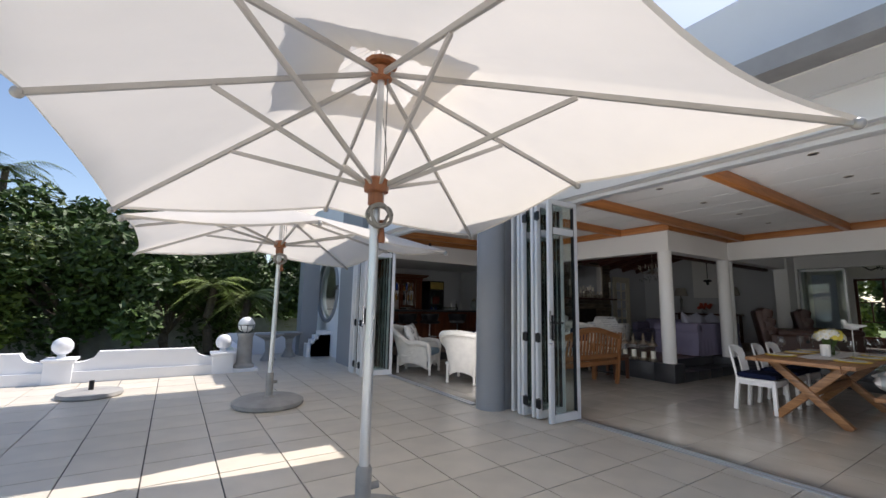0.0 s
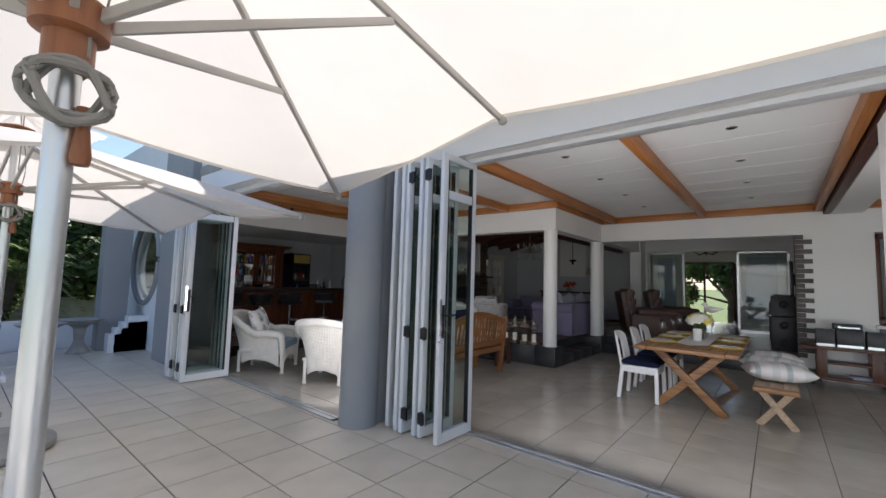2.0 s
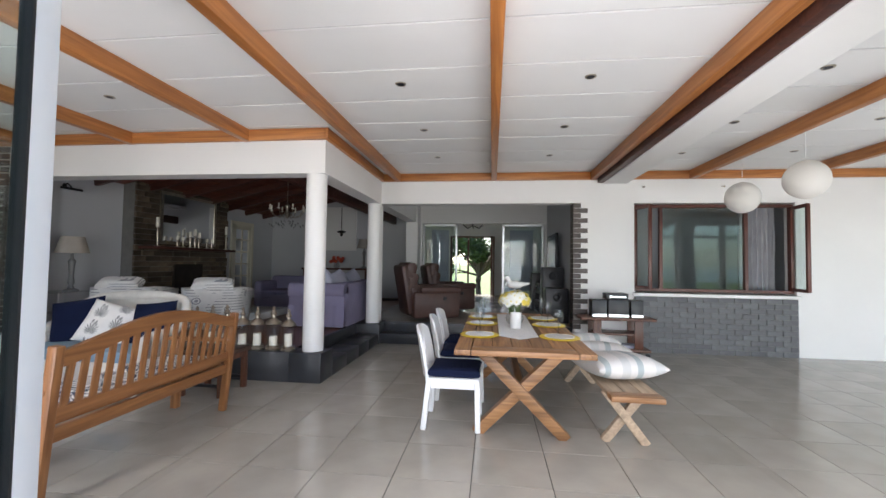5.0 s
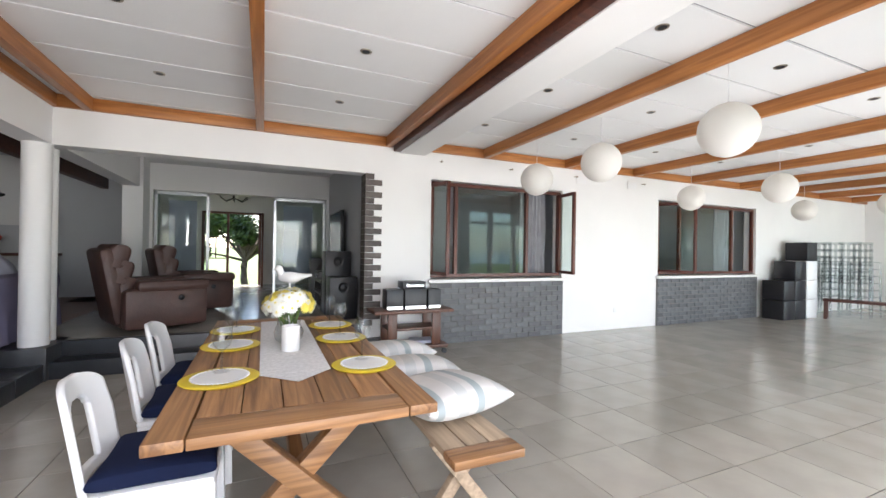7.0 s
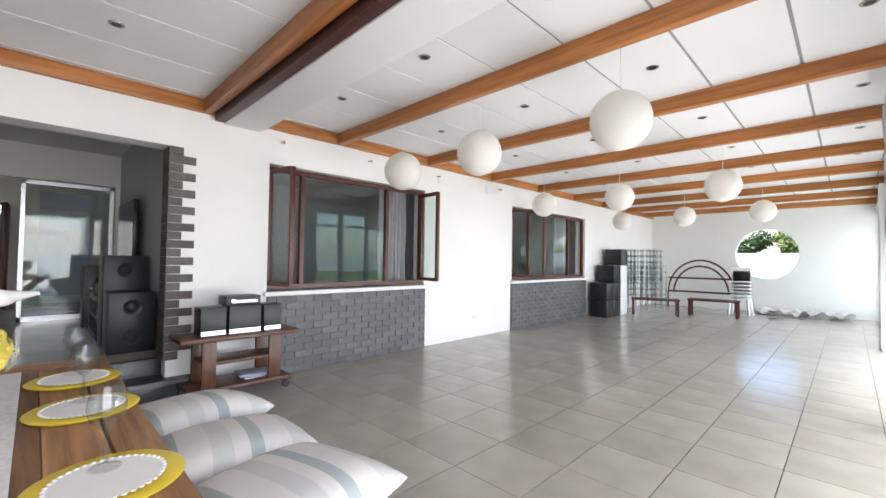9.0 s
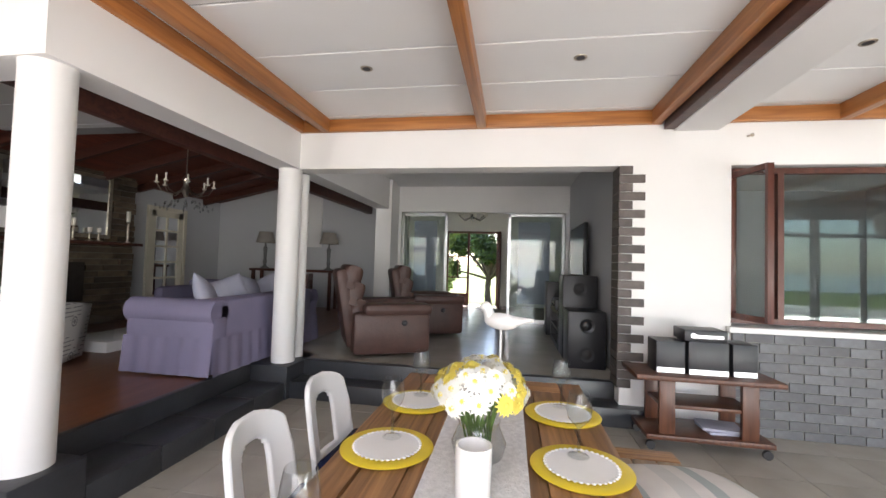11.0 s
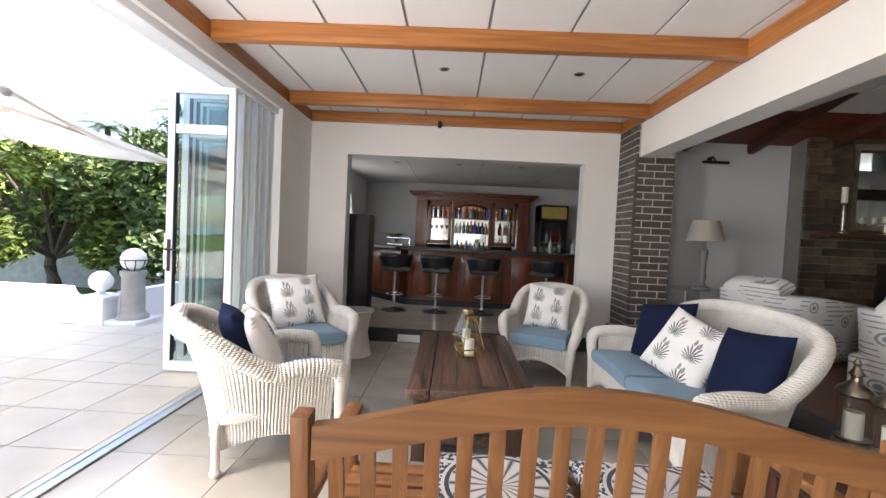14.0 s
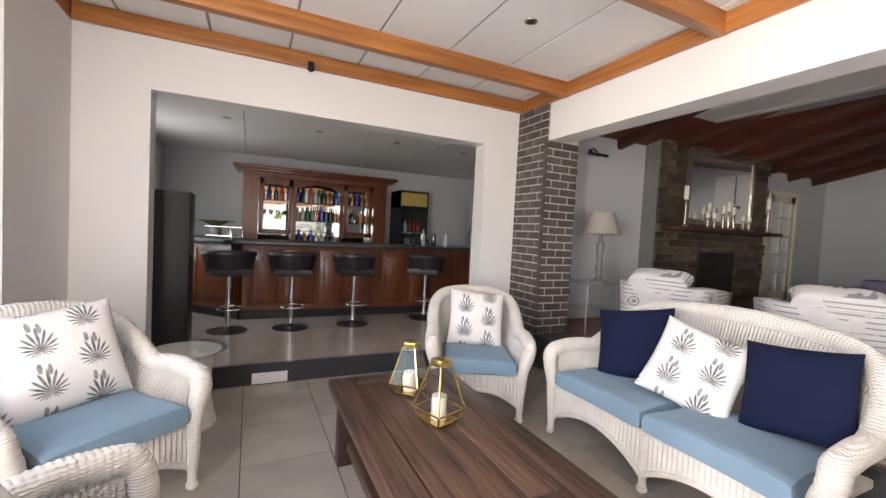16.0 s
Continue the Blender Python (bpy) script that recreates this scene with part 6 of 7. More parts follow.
part("frame", J(tube([(-0.2, 0, 0), (-0.2, 0, 0.14), (0.2, 0, 0.14), (0.2, 0, 0)], 0.008, 8), tube([(-0.2, 0.2, 0), (-0.2, 0.2, 0.14), (0.2, 0.2, 0.14), (0.2, 0.2, 0)], 0.008, 8), bx(-0.2, 0, 0.02, 0.2, 0.2, 0.03)), CHROME, t)
t = thing("tower_speaker", pose(4.02, 9.55, BZ), "tall black tower loudspeaker beside the bar opening", "loudspeaker")
part("cabinet", bx(-0.15, -0.18, 0, 0.15, 0.18, 1.45, 0.012), BLACK, t)
part("grille", bx(-0.13, -0.19, 0.05, 0.13, -0.18, 1.40, 0.004), RUBBER, t)
t = thing("potted_plant", pose(4.25, 11.35, 1.151), "broad-leaved plant in a small pot on the bar", "plant")
part("pot", lathe([(0.06, 0), (0.08, 0.12), (0.07, 0.12)], 16), CONCRETE, t)
for k in range(8):
    a = k * 0.9
    d = Vector((math.cos(a), math.sin(a), 0))
    s = Vector((-math.sin(a), math.cos(a), 0))
    part("leaf", sheet([[Vector((0, 0, 0.1)) + d * 0.36 * f + Vector((0, 0, 0.35 * f - 0.25 * f * f)) + s * sg * 0.07 * math.sin(math.pi * f) for sg in (-1, 0, 1)] for f in [i / 8 for i in range(9)]]), STALK, t)
for x in (4.4, 5.4, 6.4, 7.4):
    t = single("downlight", lathe([(0.045, -0.006), (0.047, -0.002), (0.046, -0.001)], 20), SILVER, pose(x, 10.2, 2.52), "small recessed steel downlight in the bar ceiling", "downlight", "downlights")

# ---- raised lounge ----
t = thing("side_table", pose(8.27, 8.55, STEP), "small glass side table with metal legs", "table")
part("top", bx(-0.27, -0.27, 0.545, 0.27, 0.27, 0.557), GLASS, t)
part("shelf", bx(-0.22, -0.22, 0.25, 0.22, 0.22, 0.26), GLASS, t)
for sx in (-1, 1):
    for sy in (-1, 1):
        part("leg", rod((sx * 0.24, sy * 0.24, 0), (sx * 0.22, sy * 0.22, 0.545), 0.009, seg=8), ALU, t)


def table_lamp(x, y, z, s=1.0, shade=SHADE):
    t = thing("table_lamp", pose(x, y, z) @ Matrix.Scale(s, 4), "grey turned-wood table lamp with a taupe drum shade", "lamp", "table lamps")
    part("stem", lathe([(0.09, 0), (0.09, 0.02), (0.04, 0.045), (0.025, 0.08), (0.04, 0.13), (0.028, 0.2), (0.035, 0.34), (0.045, 0.42), (0.02, 0.46), (0.012, 0.55)], 20), GREYTURN, t)
    sh = part("shade", lathe([(0.19, 0.53), (0.13, 0.76), (0.125, 0.76), (0.185, 0.53)], 32), shade, t)


table_lamp(8.27, 8.40, STEP + 0.558, 1.05)
t = thing("picture_light", pose(8.64, 9.03, 2.46), "black picture light on the grey wall", "lamp")
part("bar", rod((-0.16, -0.14, 0), (0.16, -0.14, 0), 0.02), METAL_BLACK, t)
part("arm", tube([(0, 0, 0.06), (0, -0.06, 0.09), (0, -0.12, 0.04), (0, -0.14, 0.0)], 0.010, 8), METAL_BLACK, t)
part("rose", ball((0, -0.005, 0.06), 0.035, 1, 0.4, 1, 12), METAL_BLACK, t)


def club_chair(x, y, face, label):
    t = thing("slipcovered_armchair", pose(x, y, STEP, 0, 0, face - 90), label, "armchair", "slipcovered armchairs")
    W, D, h = 0.98, 0.90, 0.62
    rows = []
    for j in range(9):
        f = j / 8
        row = []
        for i in range(41):
            a = math.pi * i / 40
            c, s = math.cos(a), math.sin(a)
            xx = W / 2 * math.copysign(abs(c) ** 0.5, c) * (0.90 + 0.10 * f)
            yy = -D / 2 + D * (1 - abs(s) ** 0.6)
            row.append((xx, yy * (0.92 + 0.08 * f), 0.02 + (h - 0.02 - 0.10 * max(0, yy / D + 0.1)) * f))
        rows.append(row)
    b = part("back", sheet(rows), SCRIPT, t)
    b.modifiers.new("thick", "SOLIDIFY").thickness = 0.14
    part("seat", cushion(0.72, 0.72, 0.2, 0.2, 6), SCRIPT, t, at=pose(0, 0.06, 0.36))
    part("base", bx(-0.42, -0.38, 0.04, 0.42, 0.42, 0.28, 0.02), SCRIPT, t)
    part("head_cushion", cushion(0.56, 0.22, 0.20, 0.3, 4), SCRIPT, t, at=pose(0, -0.33, h + 0.05, 25, 0, 0))
    for sx in (-1, 1):
        for sy in (-1, 1):
            part("foot", rod((sx * 0.38, sy * 0.36, 0), (sx * 0.38, sy * 0.36, 0.05), 0.025), DARKWOOD, t)


club_chair(8.98, 6.62, 28, "white armchair printed with grey script and seals")
club_chair(8.72, 7.85, 20, "white armchair printed with grey script and seals")
t = thing("sofa", pose(10.2, 5.08, STEP), "lilac grey slipcovered sofa with its back to the steps", "sofa")
part("back", bx(-0.95, -0.46, 0.03, 0.95, -0.20, 0.70, 0.06), LILAC, t)
part("base", bx(-0.90, -0.40, 0.03, 0.90, 0.44, 0.36, 0.03), LILAC, t)
for sg in (-1, 1):
    part("arm", J(bx(sg * 0.80, -0.47, 0.02, sg * 1.0, 0.46, 0.55, 0.04), rod((sg * 0.91, -0.46, 0.58), (sg * 0.91, 0.46, 0.58), 0.12, seg=20)), LILAC, t)
part("skirt", sheet([[(x * (1.0 + 0.02 * k), y - 0.02 * k + 0.008 * math.sin(x * 40), z) for x, y in [(-1.0 + i / 30, -0.475) for i in range(61)]] for k, z in ((0, 0.35), (0.5, 0.2), (1.0, 0.02))]), LILAC, t)
part("skirt", sheet([[(-1.005 - 0.03 * k + 0.008 * math.sin(y * 40), y, z) for y in [-0.47 + 0.93 * i / 30 for i in range(31)]] for k, z in ((0, 0.35), (0.5, 0.2), (1.0, 0.02))]), LILAC, t)
for i in range(2):
    part("seat_cushion", cushion(0.78, 0.62, 0.18, 0.2, 6), LILAC, t, at=pose(-0.4 + 0.8 * i, 0.12, 0.42))
for x, a in ((9.6, 20), (9.95, -15), (10.3, 10), (10.7, -20), (11.0, 12)):
    c = cushion(0.46, 0.46, 0.16, 0.5, 3)
    bmesh.ops.transform(c, matrix=pose(0, 0, 0, 90, 0, 0), verts=c.verts[:])
    single("scatter_cushion", c, PALE_CUSHION, pose(x, 5.02, STEP + 0.66, -20, a, a), "pale grey-blue cushion on the lilac sofa", "cushion", "lounge cushions")
t = thing("sofa", pose(12.0, 6.6, STEP, 0, 0, 90), "lilac grey slipcovered sofa under the painting", "sofa")
part("back", bx(-0.95, -0.46, 0.03, 0.95, -0.20, 0.70, 0.06), LILAC, t)
part("base", bx(-0.90, -0.40, 0.03, 0.90, 0.44, 0.40, 0.03), LILAC, t)
for sg in (-1, 1):
    part("arm", bx(sg * 0.80, -0.47, 0.02, sg * 1.0, 0.46, 0.60, 0.08), LILAC, t)
t = thing("glass_coffee_table", pose(10.3, 6.7, STEP), "low glass coffee table with a pale base", "table")
part("top", bx(-0.6, -0.4, 0.40, 0.6, 0.4, 0.415), GLASS, t)
part("base", bx(-0.55, -0.35, 0.0, 0.55, 0.35, 0.12, 0.01), CERAMIC, t)
for sx in (-1, 1):
    part("support", bx(sx * 0.45 - 0.02, -0.3, 0.12, sx * 0.45 + 0.02, 0.3, 0.40), GLASS, t)
# fireplace breast
struct("chimney_breast", bx(9.68, 8.80, STEP, 12.28, 9.03, 3.05), MORTAR_DARK, "stone clad chimney breast", "fireplace")
t = thing("mantel_shelf", pose(0, 0, 0), "dark timber mantel shelf on the stone chimney breast", "mantel")
part("shelf", bx(9.75, 8.48, 1.57, 12.2, 8.78, 1.62, 0.006), DARKWOOD, t)
t = thing("fireplace", pose(0, 0, 0), "flat near-black slab for the fireplace opening, with a raised hearth", "fireplace")
# near-black slab for the firebox hollow; the hollow's shade is put into the colour
part("opening", bx(10.6, 8.72, 0.66, 11.4, 8.77, 1.28), FIREBOX_DARK, t)
part("hearth", bx(9.9, 8.35, STEP, 12.1, 8.74, 0.62, 0.01), STONE, t)
t = thing("wall_mirror", pose(0, 0, 0), "large mirror in a thin silver frame over the mantel", "mirror")
part("frame", J(bx(10.2, 8.72, 1.68, 10.26, 8.76, 2.72), bx(11.74, 8.72, 1.68, 11.80, 8.76, 2.72), bx(10.26, 8.72, 1.68, 11.74, 8.76, 1.74), bx(10.26, 8.72, 2.66, 11.74, 8.76, 2.72)), SILVER, t)
part("mirror", bx(10.26, 8.735, 1.74, 11.74, 8.745, 2.66), MIRROR, t)
for x, h in ((10.0, 0.55), (10.5, 0.22), (10.65, 0.22), (10.85, 0.34), (10.98, 0.40), (11.1, 0.34), (11.35, 0.22), (11.5, 0.22), (12.0, 0.55)):
    t = thing("candlestick", pose(x, 8.60, 1.621), "silver and glass candlestick with a white candle on the mantel", "candlestick", "mantel candlesticks")
    part("stem", lathe([(0.05, 0), (0.05, 0.01), (0.018, 0.03), (0.022, h * 0.4), (0.014, h * 0.62), (0.035, h * 0.66)], 14), SILVER, t)
    part("candle", rod((0, 0, h * 0.66), (0, 0, h), 0.032, seg=14), WAX, t)


def paned_door(x0, x1, y, z0, z1):
    t = thing("french_door", pose(0, 0, 0), "cream paned door in the lounge wall", "door")
    part("door_frame", J(bx(x0 - 0.08, y - 0.05, z0, x0, y, z1 + 0.08), bx(x1, y - 0.05, z0, x1 + 0.08, y, z1 + 0.08), bx(x0, y - 0.05, z1, x1, y, z1 + 0.08)), CREAM_DOOR, t)
    part("door_leaf", J(bx(x0, y - 0.03, z0, x0 + 0.12, y - 0.005, z1), bx(x1 - 0.12, y - 0.03, z0, x1, y - 0.005, z1), bx(x0, y - 0.03, z0, x1, y - 0.005, z0 + 0.3), bx(x0, y - 0.03, z1 - 0.12, x1, y - 0.005, z1),
                        *[bx(x0 + 0.12, y - 0.028, z0 + 0.3 + k * 0.32, x1 - 0.12, y - 0.006, z0 + 0.34 + k * 0.32) for k in range(1, 5)], bx((x0 + x1) / 2 - 0.02, y - 0.028, z0 + 0.3, (x0 + x1) / 2 + 0.02, y - 0.006, z1 - 0.12)), CREAM_DOOR, t)
    part("pane", bx(x0 + 0.12, y - 0.012, z0 + 0.3, x1 - 0.12, y - 0.008, z1 - 0.12), MIRROR, t, "reflecting door glass")


paned_door(12.85, 13.65, 9.03, STEP, 2.33)
t = thing("painting", pose(0, 0, 0), "white canvas with a dark spindle-shaped motif", "painting")
part("canvas", bx(14.76, 6.35, 1.72, 14.80, 7.28, 3.02), PLASTER, t)
part("motif", J(bx(14.75, 6.80, 2.35, 14.76, 6.82, 3.0), ball((14.755, 6.81, 2.28), 0.10, 0.05, 1.4, 0.45, 12), ball((14.755, 6.81, 2.2), 0.06, 0.05, 0.8, 1.0, 10)), METAL_BLACK, t)
t = thing("console_table", pose(14.45, 6.8, STEP), "dark narrow console table against the far wall", "table")
part("top", bx(-0.2, -1.0, 0.82, 0.2, 1.0, 0.87), DARKWOOD, t)
for sx in (-1, 1):
    for sy in (-1, 1):
        part("leg", bx(sx * 0.16 - 0.03, sy * 0.92 - 0.03, 0, sx * 0.16 + 0.03, sy * 0.92 + 0.03, 0.82), DARKWOOD, t)
table_lamp(14.45, 7.55, STEP + 0.871, 1.1)
table_lamp(14.45, 6.0, STEP + 0.871, 1.1)
t = thing("flower_bowl", pose(14.4, 6.8, STEP + 0.871), "coral flowers in a glass bowl on the console", "flowers")
part("bowl", lathe([(0.04, 0), (0.09, 0.05), (0.05, 0.14), (0.06, 0.15)], 16), WINEGLASS, t)
part("blooms", J(*[ball((rb.uniform(-0.14, 0.14), rb.uniform(-0.2, 0.2), 0.24 + rb.uniform(-0.06, 0.06)), 0.055, seg=8) for i in range(14)]), TERRACOTTA_RED, t)
# chandelier
t = thing("chandelier", pose(10.9, 6.5, 2.35), "crystal chandelier with curved arms", "chandelier")
part("rod", J(rod((0, 0, 0.1), (0, 0, 1.0), 0.008), lathe([(0.02, -0.1), (0.06, 0.0), (0.03, 0.08), (0.05, 0.16), (0.01, 0.22)], 16)), SILVER, t)
for k in range(8):
    a = k * math.tau / 8
    d = Vector((math.cos(a), math.sin(a), 0))
    arm = part("arm", tube([d * 0.05, d * 0.16 + Vector((0, 0, -0.08)), d * 0.28 + Vector((0, 0, -0.04)), d * 0.34 + Vector((0, 0, 0.06))], 0.007, 6), SILVER, t)
    part("candle_cup", J(lathe([(0.02, 0.06), (0.035, 0.075), (0.012, 0.08), (0.012, 0.17)], 10, d * 0.34)), WAX, arm)
    for q in range(5):
        part("crystal", ball(d * (0.12 + 0.055 * q) + Vector((0, 0, -0.16 - 0.05 * (q % 2) - 0.02 * q)), 0.014, 1, 1, 1.6, 6), WINEGLASS, arm)


# ---- television room ----
def recliner(x, y, face, label):
    t = thing("recliner", pose(x, y, STEP, 0, 0, face - 90), label, "recliner", "recliners")
    part("base", bx(-0.40, -0.42, 0.05, 0.40, 0.46, 0.30, 0.04), LEATHER, t)
    for sg in (-1, 1):
        a = part("arm", J(bx(sg * 0.30, -0.42, 0.04, sg * 0.50, 0.48, 0.52, 0.06), bx(sg * 0.28, -0.30, 0.48, sg * 0.52, 0.50, 0.62, 0.06)), LEATHER, t)
        part("lever", ball((sg * 0.505, 0.16, 0.40), 0.035, 0.3, 1, 1, 12), METAL_BLACK, a)
    part("seat", cushion(0.60, 0.62, 0.22, 0.2, 6), LEATHER, t, at=pose(0, 0.14, 0.40))
    part("footrest", bx(-0.30, 0.44, 0.08, 0.30, 0.52, 0.38, 0.03), LEATHER, t)
    for z, th in ((0.52, 0.24), (0.72, 0.24), (0.91, 0.26)):
        part("back_cushion", cushion(0.68, 0.28, th, 0.25, 4), LEATHER, t, at=pose(0, -0.34 - 0.22 * (z - 0.5), z, 75, 0, 0))
    part("back", bar((0, -0.40, 0.10), (0, -0.56, 1.0), 0.14, 0.66, 0.05, (1, 0, 0)), LEATHER, t)


recliner(10.85, 3.55, -62, "brown leather recliner facing the television")
recliner(12.35, 3.30, -68, "brown leather recliner facing the television")
t = thing("television", pose(0, 0, 0), "flat television on a wall bracket", "television")
part("panel", bx(11.55, 0.98, 1.30, 12.85, 1.03, 2.04, 0.008), METAL_BLACK, t)
part("screen", bx(11.58, 1.031, 1.33, 12.82, 1.034, 2.01), SCREEN, t)
part("bracket", bx(12.0, 0.9, 1.55, 12.4, 0.98, 1.8), METAL_BLACK, t)


def stack_speaker(x, y, h, n):
    t = thing("loudspeaker", pose(x, y, STEP), "black floor loudspeaker beside the television", "loudspeaker", "television speakers")
    part("cabinet", bx(-0.20, -0.2, 0, 0.20, 0.2, h, 0.01), BLACK, t)
    for k in range(n):
        z = h * (k + 0.5) / n
        part("driver", lathe([(0.075, 0.0), (0.08, 0.012), (0.05, 0.004), (0.02, 0.016)], 20), METAL_BLACK if k % 2 else RUBBER, t, at=pose(-0.20, 0, z, 0, -90, 0))


stack_speaker(10.75, 1.15, 0.62, 2)
stack_speaker(11.25, 1.15, 1.0, 3)
stack_speaker(12.9, 1.2, 0.85, 2)
t = thing("media_cabinet", pose(12.0, 1.15, STEP), "low dark media cabinet below the television", "cabinet")
part("body", J(bx(-0.5, -0.2, 0, 0.5, 0.2, 0.06), bx(-0.5, -0.2, 0.44, 0.5, 0.2, 0.5), bx(-0.5, -0.2, 0, -0.45, 0.2, 0.5), bx(0.45, -0.2, 0, 0.5, 0.2, 0.5), bx(-0.5, -0.2, 0.24, 0.5, 0.2, 0.27)), BLACK, t)
t = thing("amplifier", pose(12.0, 1.2, STEP + 0.501), "black amplifier on the media cabinet", "stereo")
part("case", bx(-0.22, -0.16, 0, 0.22, 0.16, 0.14, 0.005), BLACK, t)
part("dial", J(*[rod((-0.15 + 0.1 * k, 0.16, 0.07), (-0.15 + 0.1 * k, 0.18, 0.07), 0.025) for k in range(4)]), CHROME, t)
t = thing("dark_chair", pose(11.6, 5.2, STEP, 0, 0, 200), "dark wooden armchair with slatted back", "chair")
part("seat", bx(-0.25, -0.24, 0.42, 0.25, 0.24, 0.47, 0.01), BLACK, t)
for sx in (-1, 1):
    part("back_leg", bx(sx * 0.23 - 0.02, 0.20, 0, sx * 0.23 + 0.02, 0.24, 0.88), DARKWOOD, t)
    part("leg", bx(sx * 0.23 - 0.02, -0.24, 0, sx * 0.23 + 0.02, -0.2, 0.64), DARKWOOD, t)
part("back_rail", J(bx(-0.22, 0.205, 0.78, 0.22, 0.235, 0.88), *[bx(-0.2 + 0.09 * k, 0.21, 0.5, -0.17 + 0.09 * k, 0.23, 0.78) for k in range(5)]), DARKWOOD, t)
t = thing("hall_chandelier", pose(15.4, 2.9, 2.62), "dark hall chandelier with white shades", "chandelier")
part("rod", rod((0, 0, -0.1), (0, 0, 0.35), 0.012), METAL_BLACK, t)
for k in range(6):
    a = k * math.tau / 6
    part("arm", tube([(0, 0, -0.08), (0.2 * math.cos(a), 0.2 * math.sin(a), -0.16), (0.34 * math.cos(a), 0.34 * math.sin(a), -0.06)], 0.01, 6), METAL_BLACK, t)
    part("shade", lathe([(0.05, -0.05), (0.08, 0.07), (0.075, 0.07), (0.04, -0.05)], 14, (0.34 * math.cos(a), 0.34 * math.sin(a), 0)), PAPER, t)

# ---- far end of the long room ----
for y, zs in ((-8.0, (0, 0.42)), (-8.42, (0, 0.42, 0.84)), (-8.84, (0.84, 1.16))):
    for z in zs:
        if y == -8.84:
            continue
        t = thing("black_crate", pose(9.62, y, z), "black padded cube stacked against the wall", "cube seat", "black cubes")
        part("body", bx(-0.21, -0.205, 0, 0.21, 0.205, 0.41, 0.012), BLACK, t)
t = thing("black_crate", pose(9.62, -8.86, 1.26), "black padded cube on white boxes", "cube seat", "black cubes")
part("body", bx(-0.21, -0.205, 0, 0.21, 0.205, 0.41, 0.012), BLACK, t)
for z in (0, 0.42, 0.84):
    t = thing("white_crate", pose(9.62, -8.86, z), "white cube stacked against the wall", "cube seat", "white cubes")
    part("body", bx(-0.21, -0.205, 0, 0.21, 0.205, 0.415, 0.012), PLASTIC, t)


def low_bench(x, y, turn):
    t = thing("low_bench", pose(x, y, 0, 0, 0, turn), "low dark wooden bench", "bench", "dark benches")
    part("top", bx(-0.55, -0.2, 0.38, 0.55, 0.2, 0.43, 0.006), DARKWOOD, t)
    for sx in (-1, 1):
        for sy in (-1, 1):
            part("leg", bx(sx * 0.5 - 0.03, sy * 0.16 - 0.03, 0, sx * 0.5 + 0.03, sy * 0.16 + 0.03, 0.38), DARKWOOD, t)


low_bench(8.85, -9.4, 20)
low_bench(7.75, -10.3, 5)
for i in range(4):
    for j in range(6):
        t = thing("glass_block_chair", pose(9.55 - 0.42 * (i % 2), -9.7 - 0.5 * (i // 2) - 0.25 * (i % 2), 0.0), "clear plastic chairs in a tall stack", "chair", "stacked clear chairs")
        z = 0.16 * j
        part("seat", bx(-0.2, -0.2, 0.44 + z, 0.2, 0.2, 0.46 + z, 0.006), WINEGLASS, t)
        part("back", J(*[bx(-0.19 + 0.095 * k, 0.19, 0.46 + z, -0.14 + 0.095 * k, 0.205, 0.86 + z) for k in range(4)], bx(-0.2, 0.19, 0.84 + z, 0.2, 0.21, 0.90 + z)), WINEGLASS, t)
        for sx in (-1, 1):
            for sy in (-1, 1):
                part("leg", bar((sx * 0.18, sy * 0.18, 0.44 + z), (sx * 0.2, sy * 0.2, z), 0.025, 0.025), WINEGLASS, t)
t = thing("garden_arch", pose(8.4, -11.9, 0), "dark metal arched frame leaning at the end wall", "frame")
part("frame", J(*[tube([(r * math.cos(math.pi * i / 20), 0, 0.45 + r * 1.15 * math.sin(math.pi * i / 20)) for i in range(21)], 0.025, 8) for r in (0.85, 0.7)], bar((-0.85, 0, 0.9), (0.85, 0, 0.9), 0.03, 0.05), bar((-0.85, 0, 0.45), (-0.85, 0, 0), 0.04, 0.04, 0.004, (0, 1, 0)), bar((0.85, 0, 0.45), (0.85, 0, 0), 0.04, 0.04, 0.004, (0, 1, 0)), bar((-0.85, 0, 0.5), (0.85, 0, 0.5), 0.03, 0.05)), DARKWOOD, t)
t = thing("stacked_resin_chairs", pose(7.35, -11.3, 0), "stack of white plastic chairs", "chair stack")
for j in range(6):
    z = 0.09 * j
    part("seat", bx(-0.22, -0.22, 0.40 + z, 0.22, 0.22, 0.43 + z, 0.01), PLASTIC, t)
    part("back", bx(-0.2, -0.24, 0.43 + z, 0.2, -0.21, 0.80 + z, 0.012), PLASTIC, t)
for sx in (-1, 1):
    for sy in (-1, 1):
        part("leg", bar((sx * 0.19, sy * 0.19, 0.42), (sx * 0.22, sy * 0.22, 0), 0.05, 0.05), PLASTIC, t)
cl = []
for i in range(36):
    cl.append([(5.2 + 1.9 * i / 35, -12.45 + 0.75 * j / 17, max(0.004, 0.16 * noise.noise(Vector((i * 0.33, j * 0.4, 1))) + 0.11)) for j in range(18)])
single("dust_sheet", sheet(cl), RUNNER, pose(0, 0, 0), "crumpled white dust sheet on the floor by the end wall", "cloth")

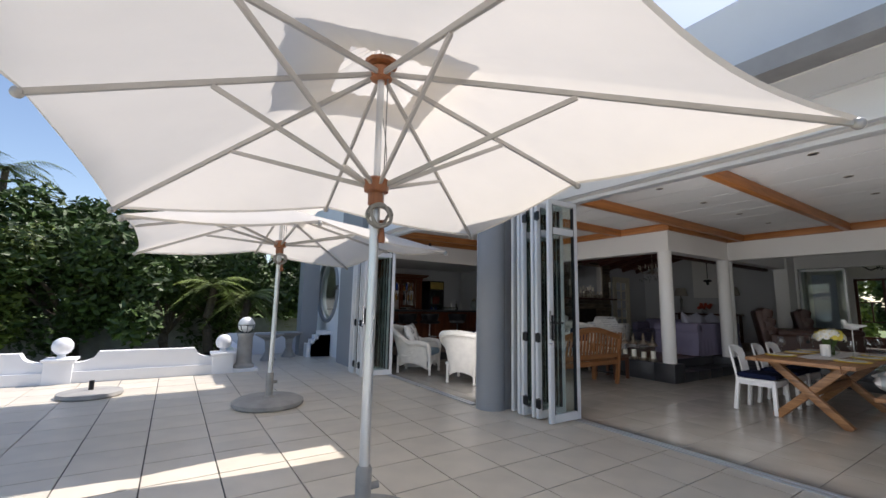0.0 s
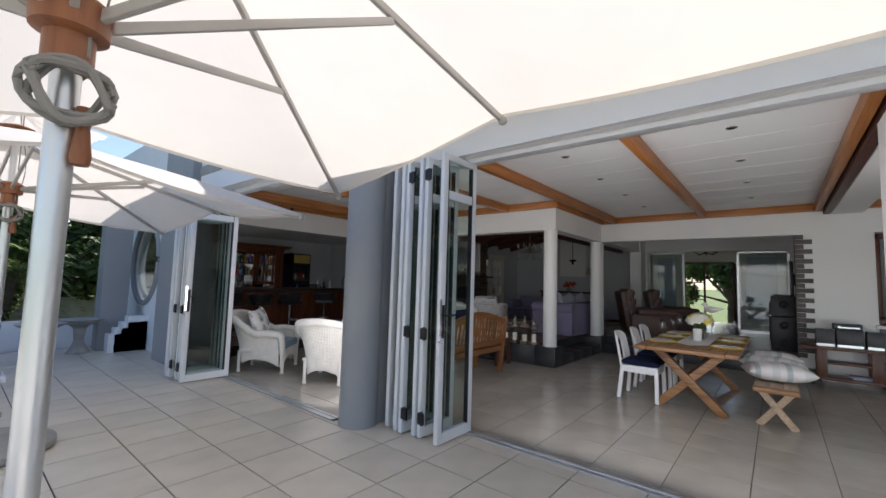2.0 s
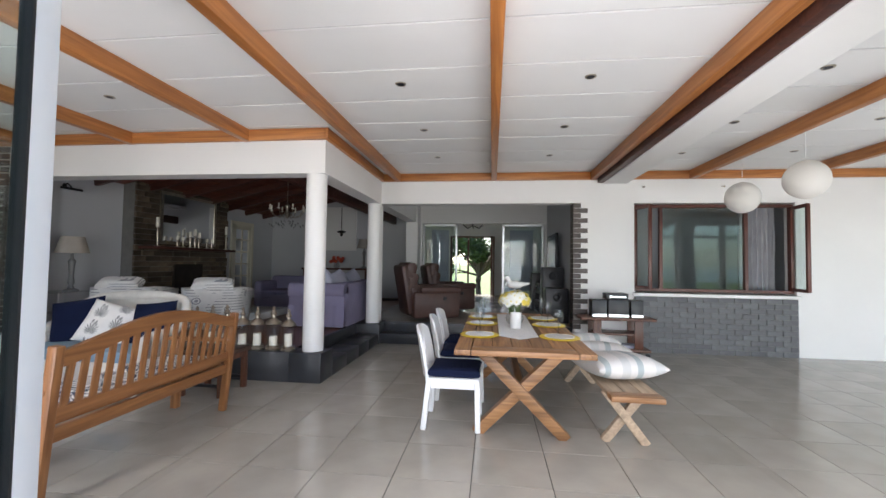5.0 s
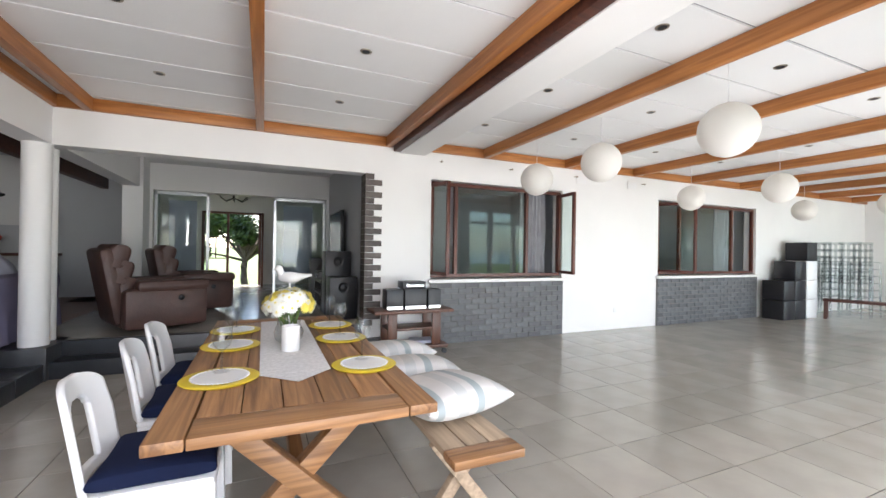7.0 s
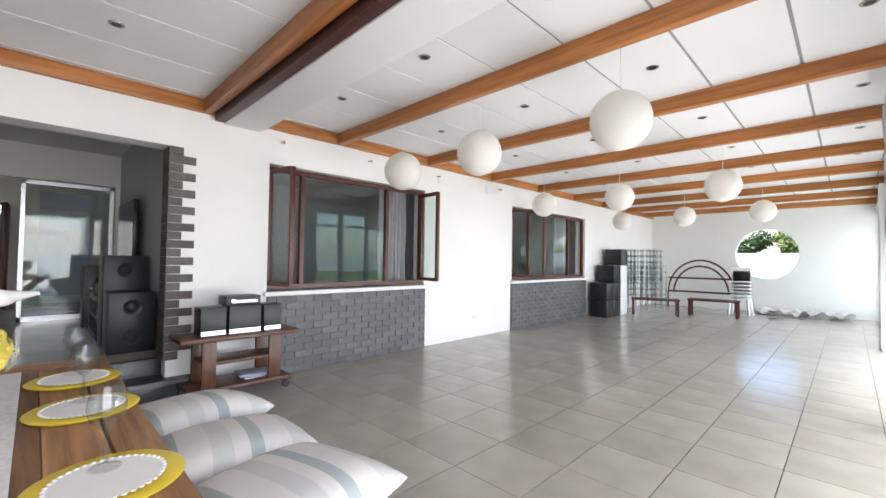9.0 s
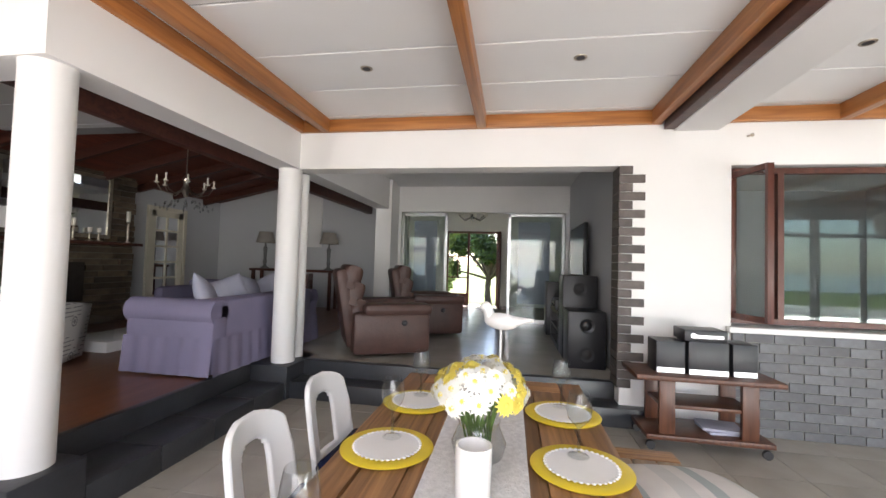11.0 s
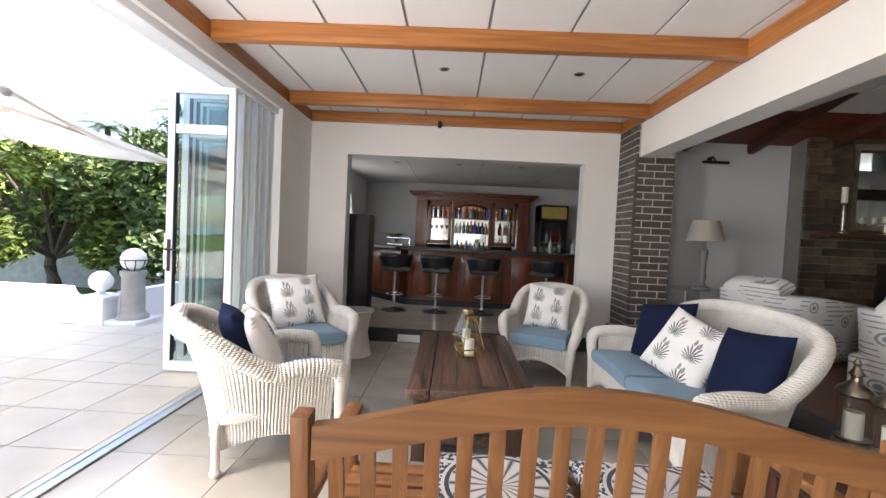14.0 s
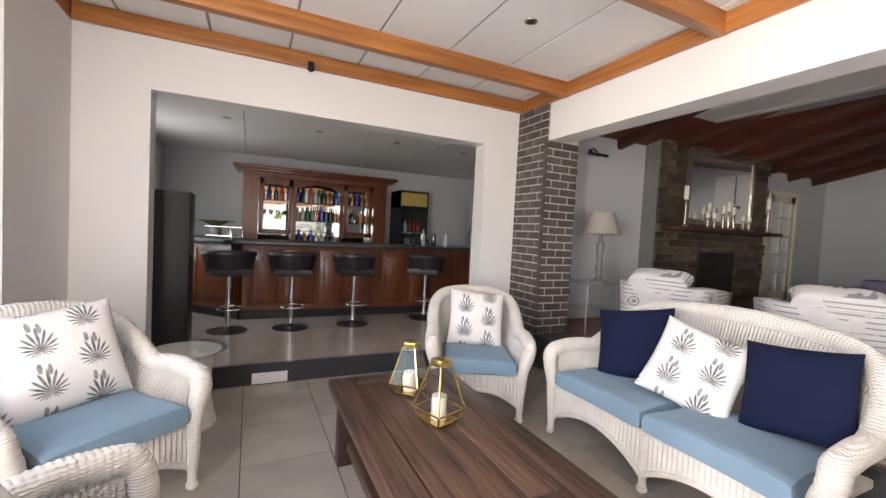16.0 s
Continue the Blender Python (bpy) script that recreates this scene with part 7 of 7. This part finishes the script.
# ---- pieces: tiles and bricks ----
def tile_field(owner, x0, x1, y0, y1, px, py, size, mat, mat_rest, near, g=0.005):
    """Square tiles with open joints; those in the stretch near become parts, the rest one joined part."""
    full = finish("tile", bx(-size / 2 + g, -size / 2 + g, -0.01, size / 2 - g, size / 2 - g, 0.0), mat)
    vs, fs = [], []
    n = 0
    i0, i1 = math.floor((x0 - px) / size), math.ceil((x1 - px) / size)
    j0, j1 = math.floor((y0 - py) / size), math.ceil((y1 - py) / size)
    for i in range(i0, i1):
        for j in range(j0, j1):
            a, b_, c, d_ = max(x0, px + i * size + g), max(y0, py + j * size + g), min(x1, px + (i + 1) * size - g), min(y1, py + (j + 1) * size - g)
            if c - a < 0.02 or d_ - b_ < 0.02:
                continue
            whole = c - a > size - 2 * g - 0.001 and d_ - b_ > size - 2 * g - 0.001
            if whole and n < 295 and near[0] < a and c < near[1] and near[2] < b_ and d_ < near[3]:
                o = new("tile", full)
                o.parent = owner
                o.location = ((a + c) / 2, (b_ + d_) / 2, 0)
                n += 1
            else:
                k = len(vs)
                vs += [(a, b_, 0), (c, b_, 0), (c, d_, 0), (a, d_, 0), (a, b_, -0.01), (c, b_, -0.01), (c, d_, -0.01), (a, d_, -0.01)]
                fs += [(k, k + 1, k + 2, k + 3), (k + 4, k + 5, k + 1, k), (k + 5, k + 6, k + 2, k + 1), (k + 6, k + 7, k + 3, k + 2), (k + 7, k + 4, k, k + 3)]
    me = bpy.data.meshes.new("far_tiles")
    me.from_pydata(vs, [], fs)
    me.materials.append(mat_rest)
    o = new("far_tiles", me)
    o.parent = owner
    o["kind"] = "stuff"


FL, PA = bpy.data.objects["floor"], bpy.data.objects["patio"]
tile_field(FL, 3.40, 9.93, 4.36, 8.70, 5.16, -0.08, 0.502, TILE_IN, TILE_IN_REST, (3.4, 9.9, 4.3, 8.7), 0.003)
tile_field(FL, 4.02, 9.93, 0.5, 4.36, 6.62, -0.08, 0.503, TILE_IN, TILE_IN_REST, (4, 9.9, 0.4, 4.4), 0.003)
tile_field(FL, 4.78, 9.93, -12.6, 0.5, 6.62, -0.08, 0.503, TILE_IN, TILE_IN_REST, (4.7, 9.9, -4.5, 0.5), 0.003)
tile_field(PA, -6.9, 3.30, 4.72, 8.75, 1.27, 3.46, 0.495, TILE_OUT, TILE_OUT_REST, (-1.5, 3.3, 4.7, 8.7))
tile_field(PA, -6.9, 3.94, -13.5, 4.72, 1.27, 3.46, 0.495, TILE_OUT, TILE_OUT_REST, (-1.0, 3.9, 0.4, 4.72))
tile_field(PA, 0.9, 3.2, 8.75, 11.4, 1.27, 3.46, 0.495, TILE_OUT, TILE_OUT_REST, (9, 9, 9, 9))


def brick_face(owner, axis, plane, u0, u1, z0, z1, length, course, mat, proud=0.012, bond=0.5, seed=0, jitter=0.0):
    """Courses of bricks standing a little proud of a face. axis 'x': face looks along -x, u is y; 'y': face looks along -y, u is x."""
    r = random.Random(seed)
    joint = 0.013 if proud < 0.01 else 0.009
    meshes = {}
    rows_n = max(1, round((z1 - z0) / course))
    ch = (z1 - z0) / rows_n
    for k in range(rows_n):
        u = u0 - (length * bond if k % 2 else 0)
        while u < u1 - 0.01:
            L = length * (1 + (r.uniform(-0.5, 0.5) if jitter else 0))
            a, c = max(u, u0), min(u + L - joint, u1)
            u += L
            if c - a < 0.02:
                continue
            w = round(c - a, 2)
            key = (w, r.randrange(3) if jitter else 0)
            if key not in meshes:
                pr = proud + 0.014 * key[1]
                meshes[key] = finish("brick", bx(-pr, -(w - 0.004) / 2, joint / 2, 0.02, (w - 0.004) / 2, ch - joint / 2) if axis == "x" else bx(-(w - 0.004) / 2, -pr, joint / 2, (w - 0.004) / 2, 0.02, ch - joint / 2), mat, False)
            o = new("brick", meshes[key])
            o.parent = owner
            o.location = (plane, (a + c) / 2, z0 + k * ch) if axis == "x" else ((a + c) / 2, plane, z0 + k * ch)


for y0, y1, s in ((-2.36, 0.03, 1), (-7.75, -4.62, 2)):
    ap = struct("brick_apron", bx(9.915, y0, 0, 9.939, y1, 0.895), MORTAR_DARK, "slate-grey brick apron below the window", "brickwork")
    brick_face(ap, "x", 9.915, y0, y1, 0.0, 0.895, 0.23, 0.082, BRICK_GREY, seed=s)
# toothed brick jamb of the wide opening
jam = struct("brick_jamb", bx(9.925, 0.965, STEP, 10.2, 0.982, 2.40), MORTAR, "dark brick jamb with toothed edge", "brickwork")
for k in range(25):
    z = STEP + 0.0828 * k
    L = 0.22 if k % 2 else 0.11
    o = part("brick", bx(9.918, 0.985 - L, z + 0.004, 9.96, 0.995, z + 0.079), BRICK, jam)
    o2 = part("brick", bx(9.962, 0.975, z + 0.004, 10.18, 0.995, z + 0.079), BRICK, jam)
# brick pillar at the bar corner
pil = struct("brick_pillar", bx(7.46, 8.46, STEP, 7.90, 8.96, CEIL - 0.14), MORTAR, "dark brown brick pillar on the slate base", "brickwork")
brick_face(pil, "x", 7.46, 8.45, 8.96, STEP + 0.002, CEIL - 0.14, 0.23, 0.083, BRICK, 0.006, seed=4)
brick_face(pil, "y", 8.46, 7.45, 7.91, STEP + 0.002, OPEN_TOP, 0.23, 0.083, BRICK, 0.006, seed=5)
brick_face(bpy.data.objects["chimney_breast"], "y", 8.80, 9.68, 12.28, STEP, 3.05, 0.38, 0.10, STONE, 0.02, seed=6, jitter=1)
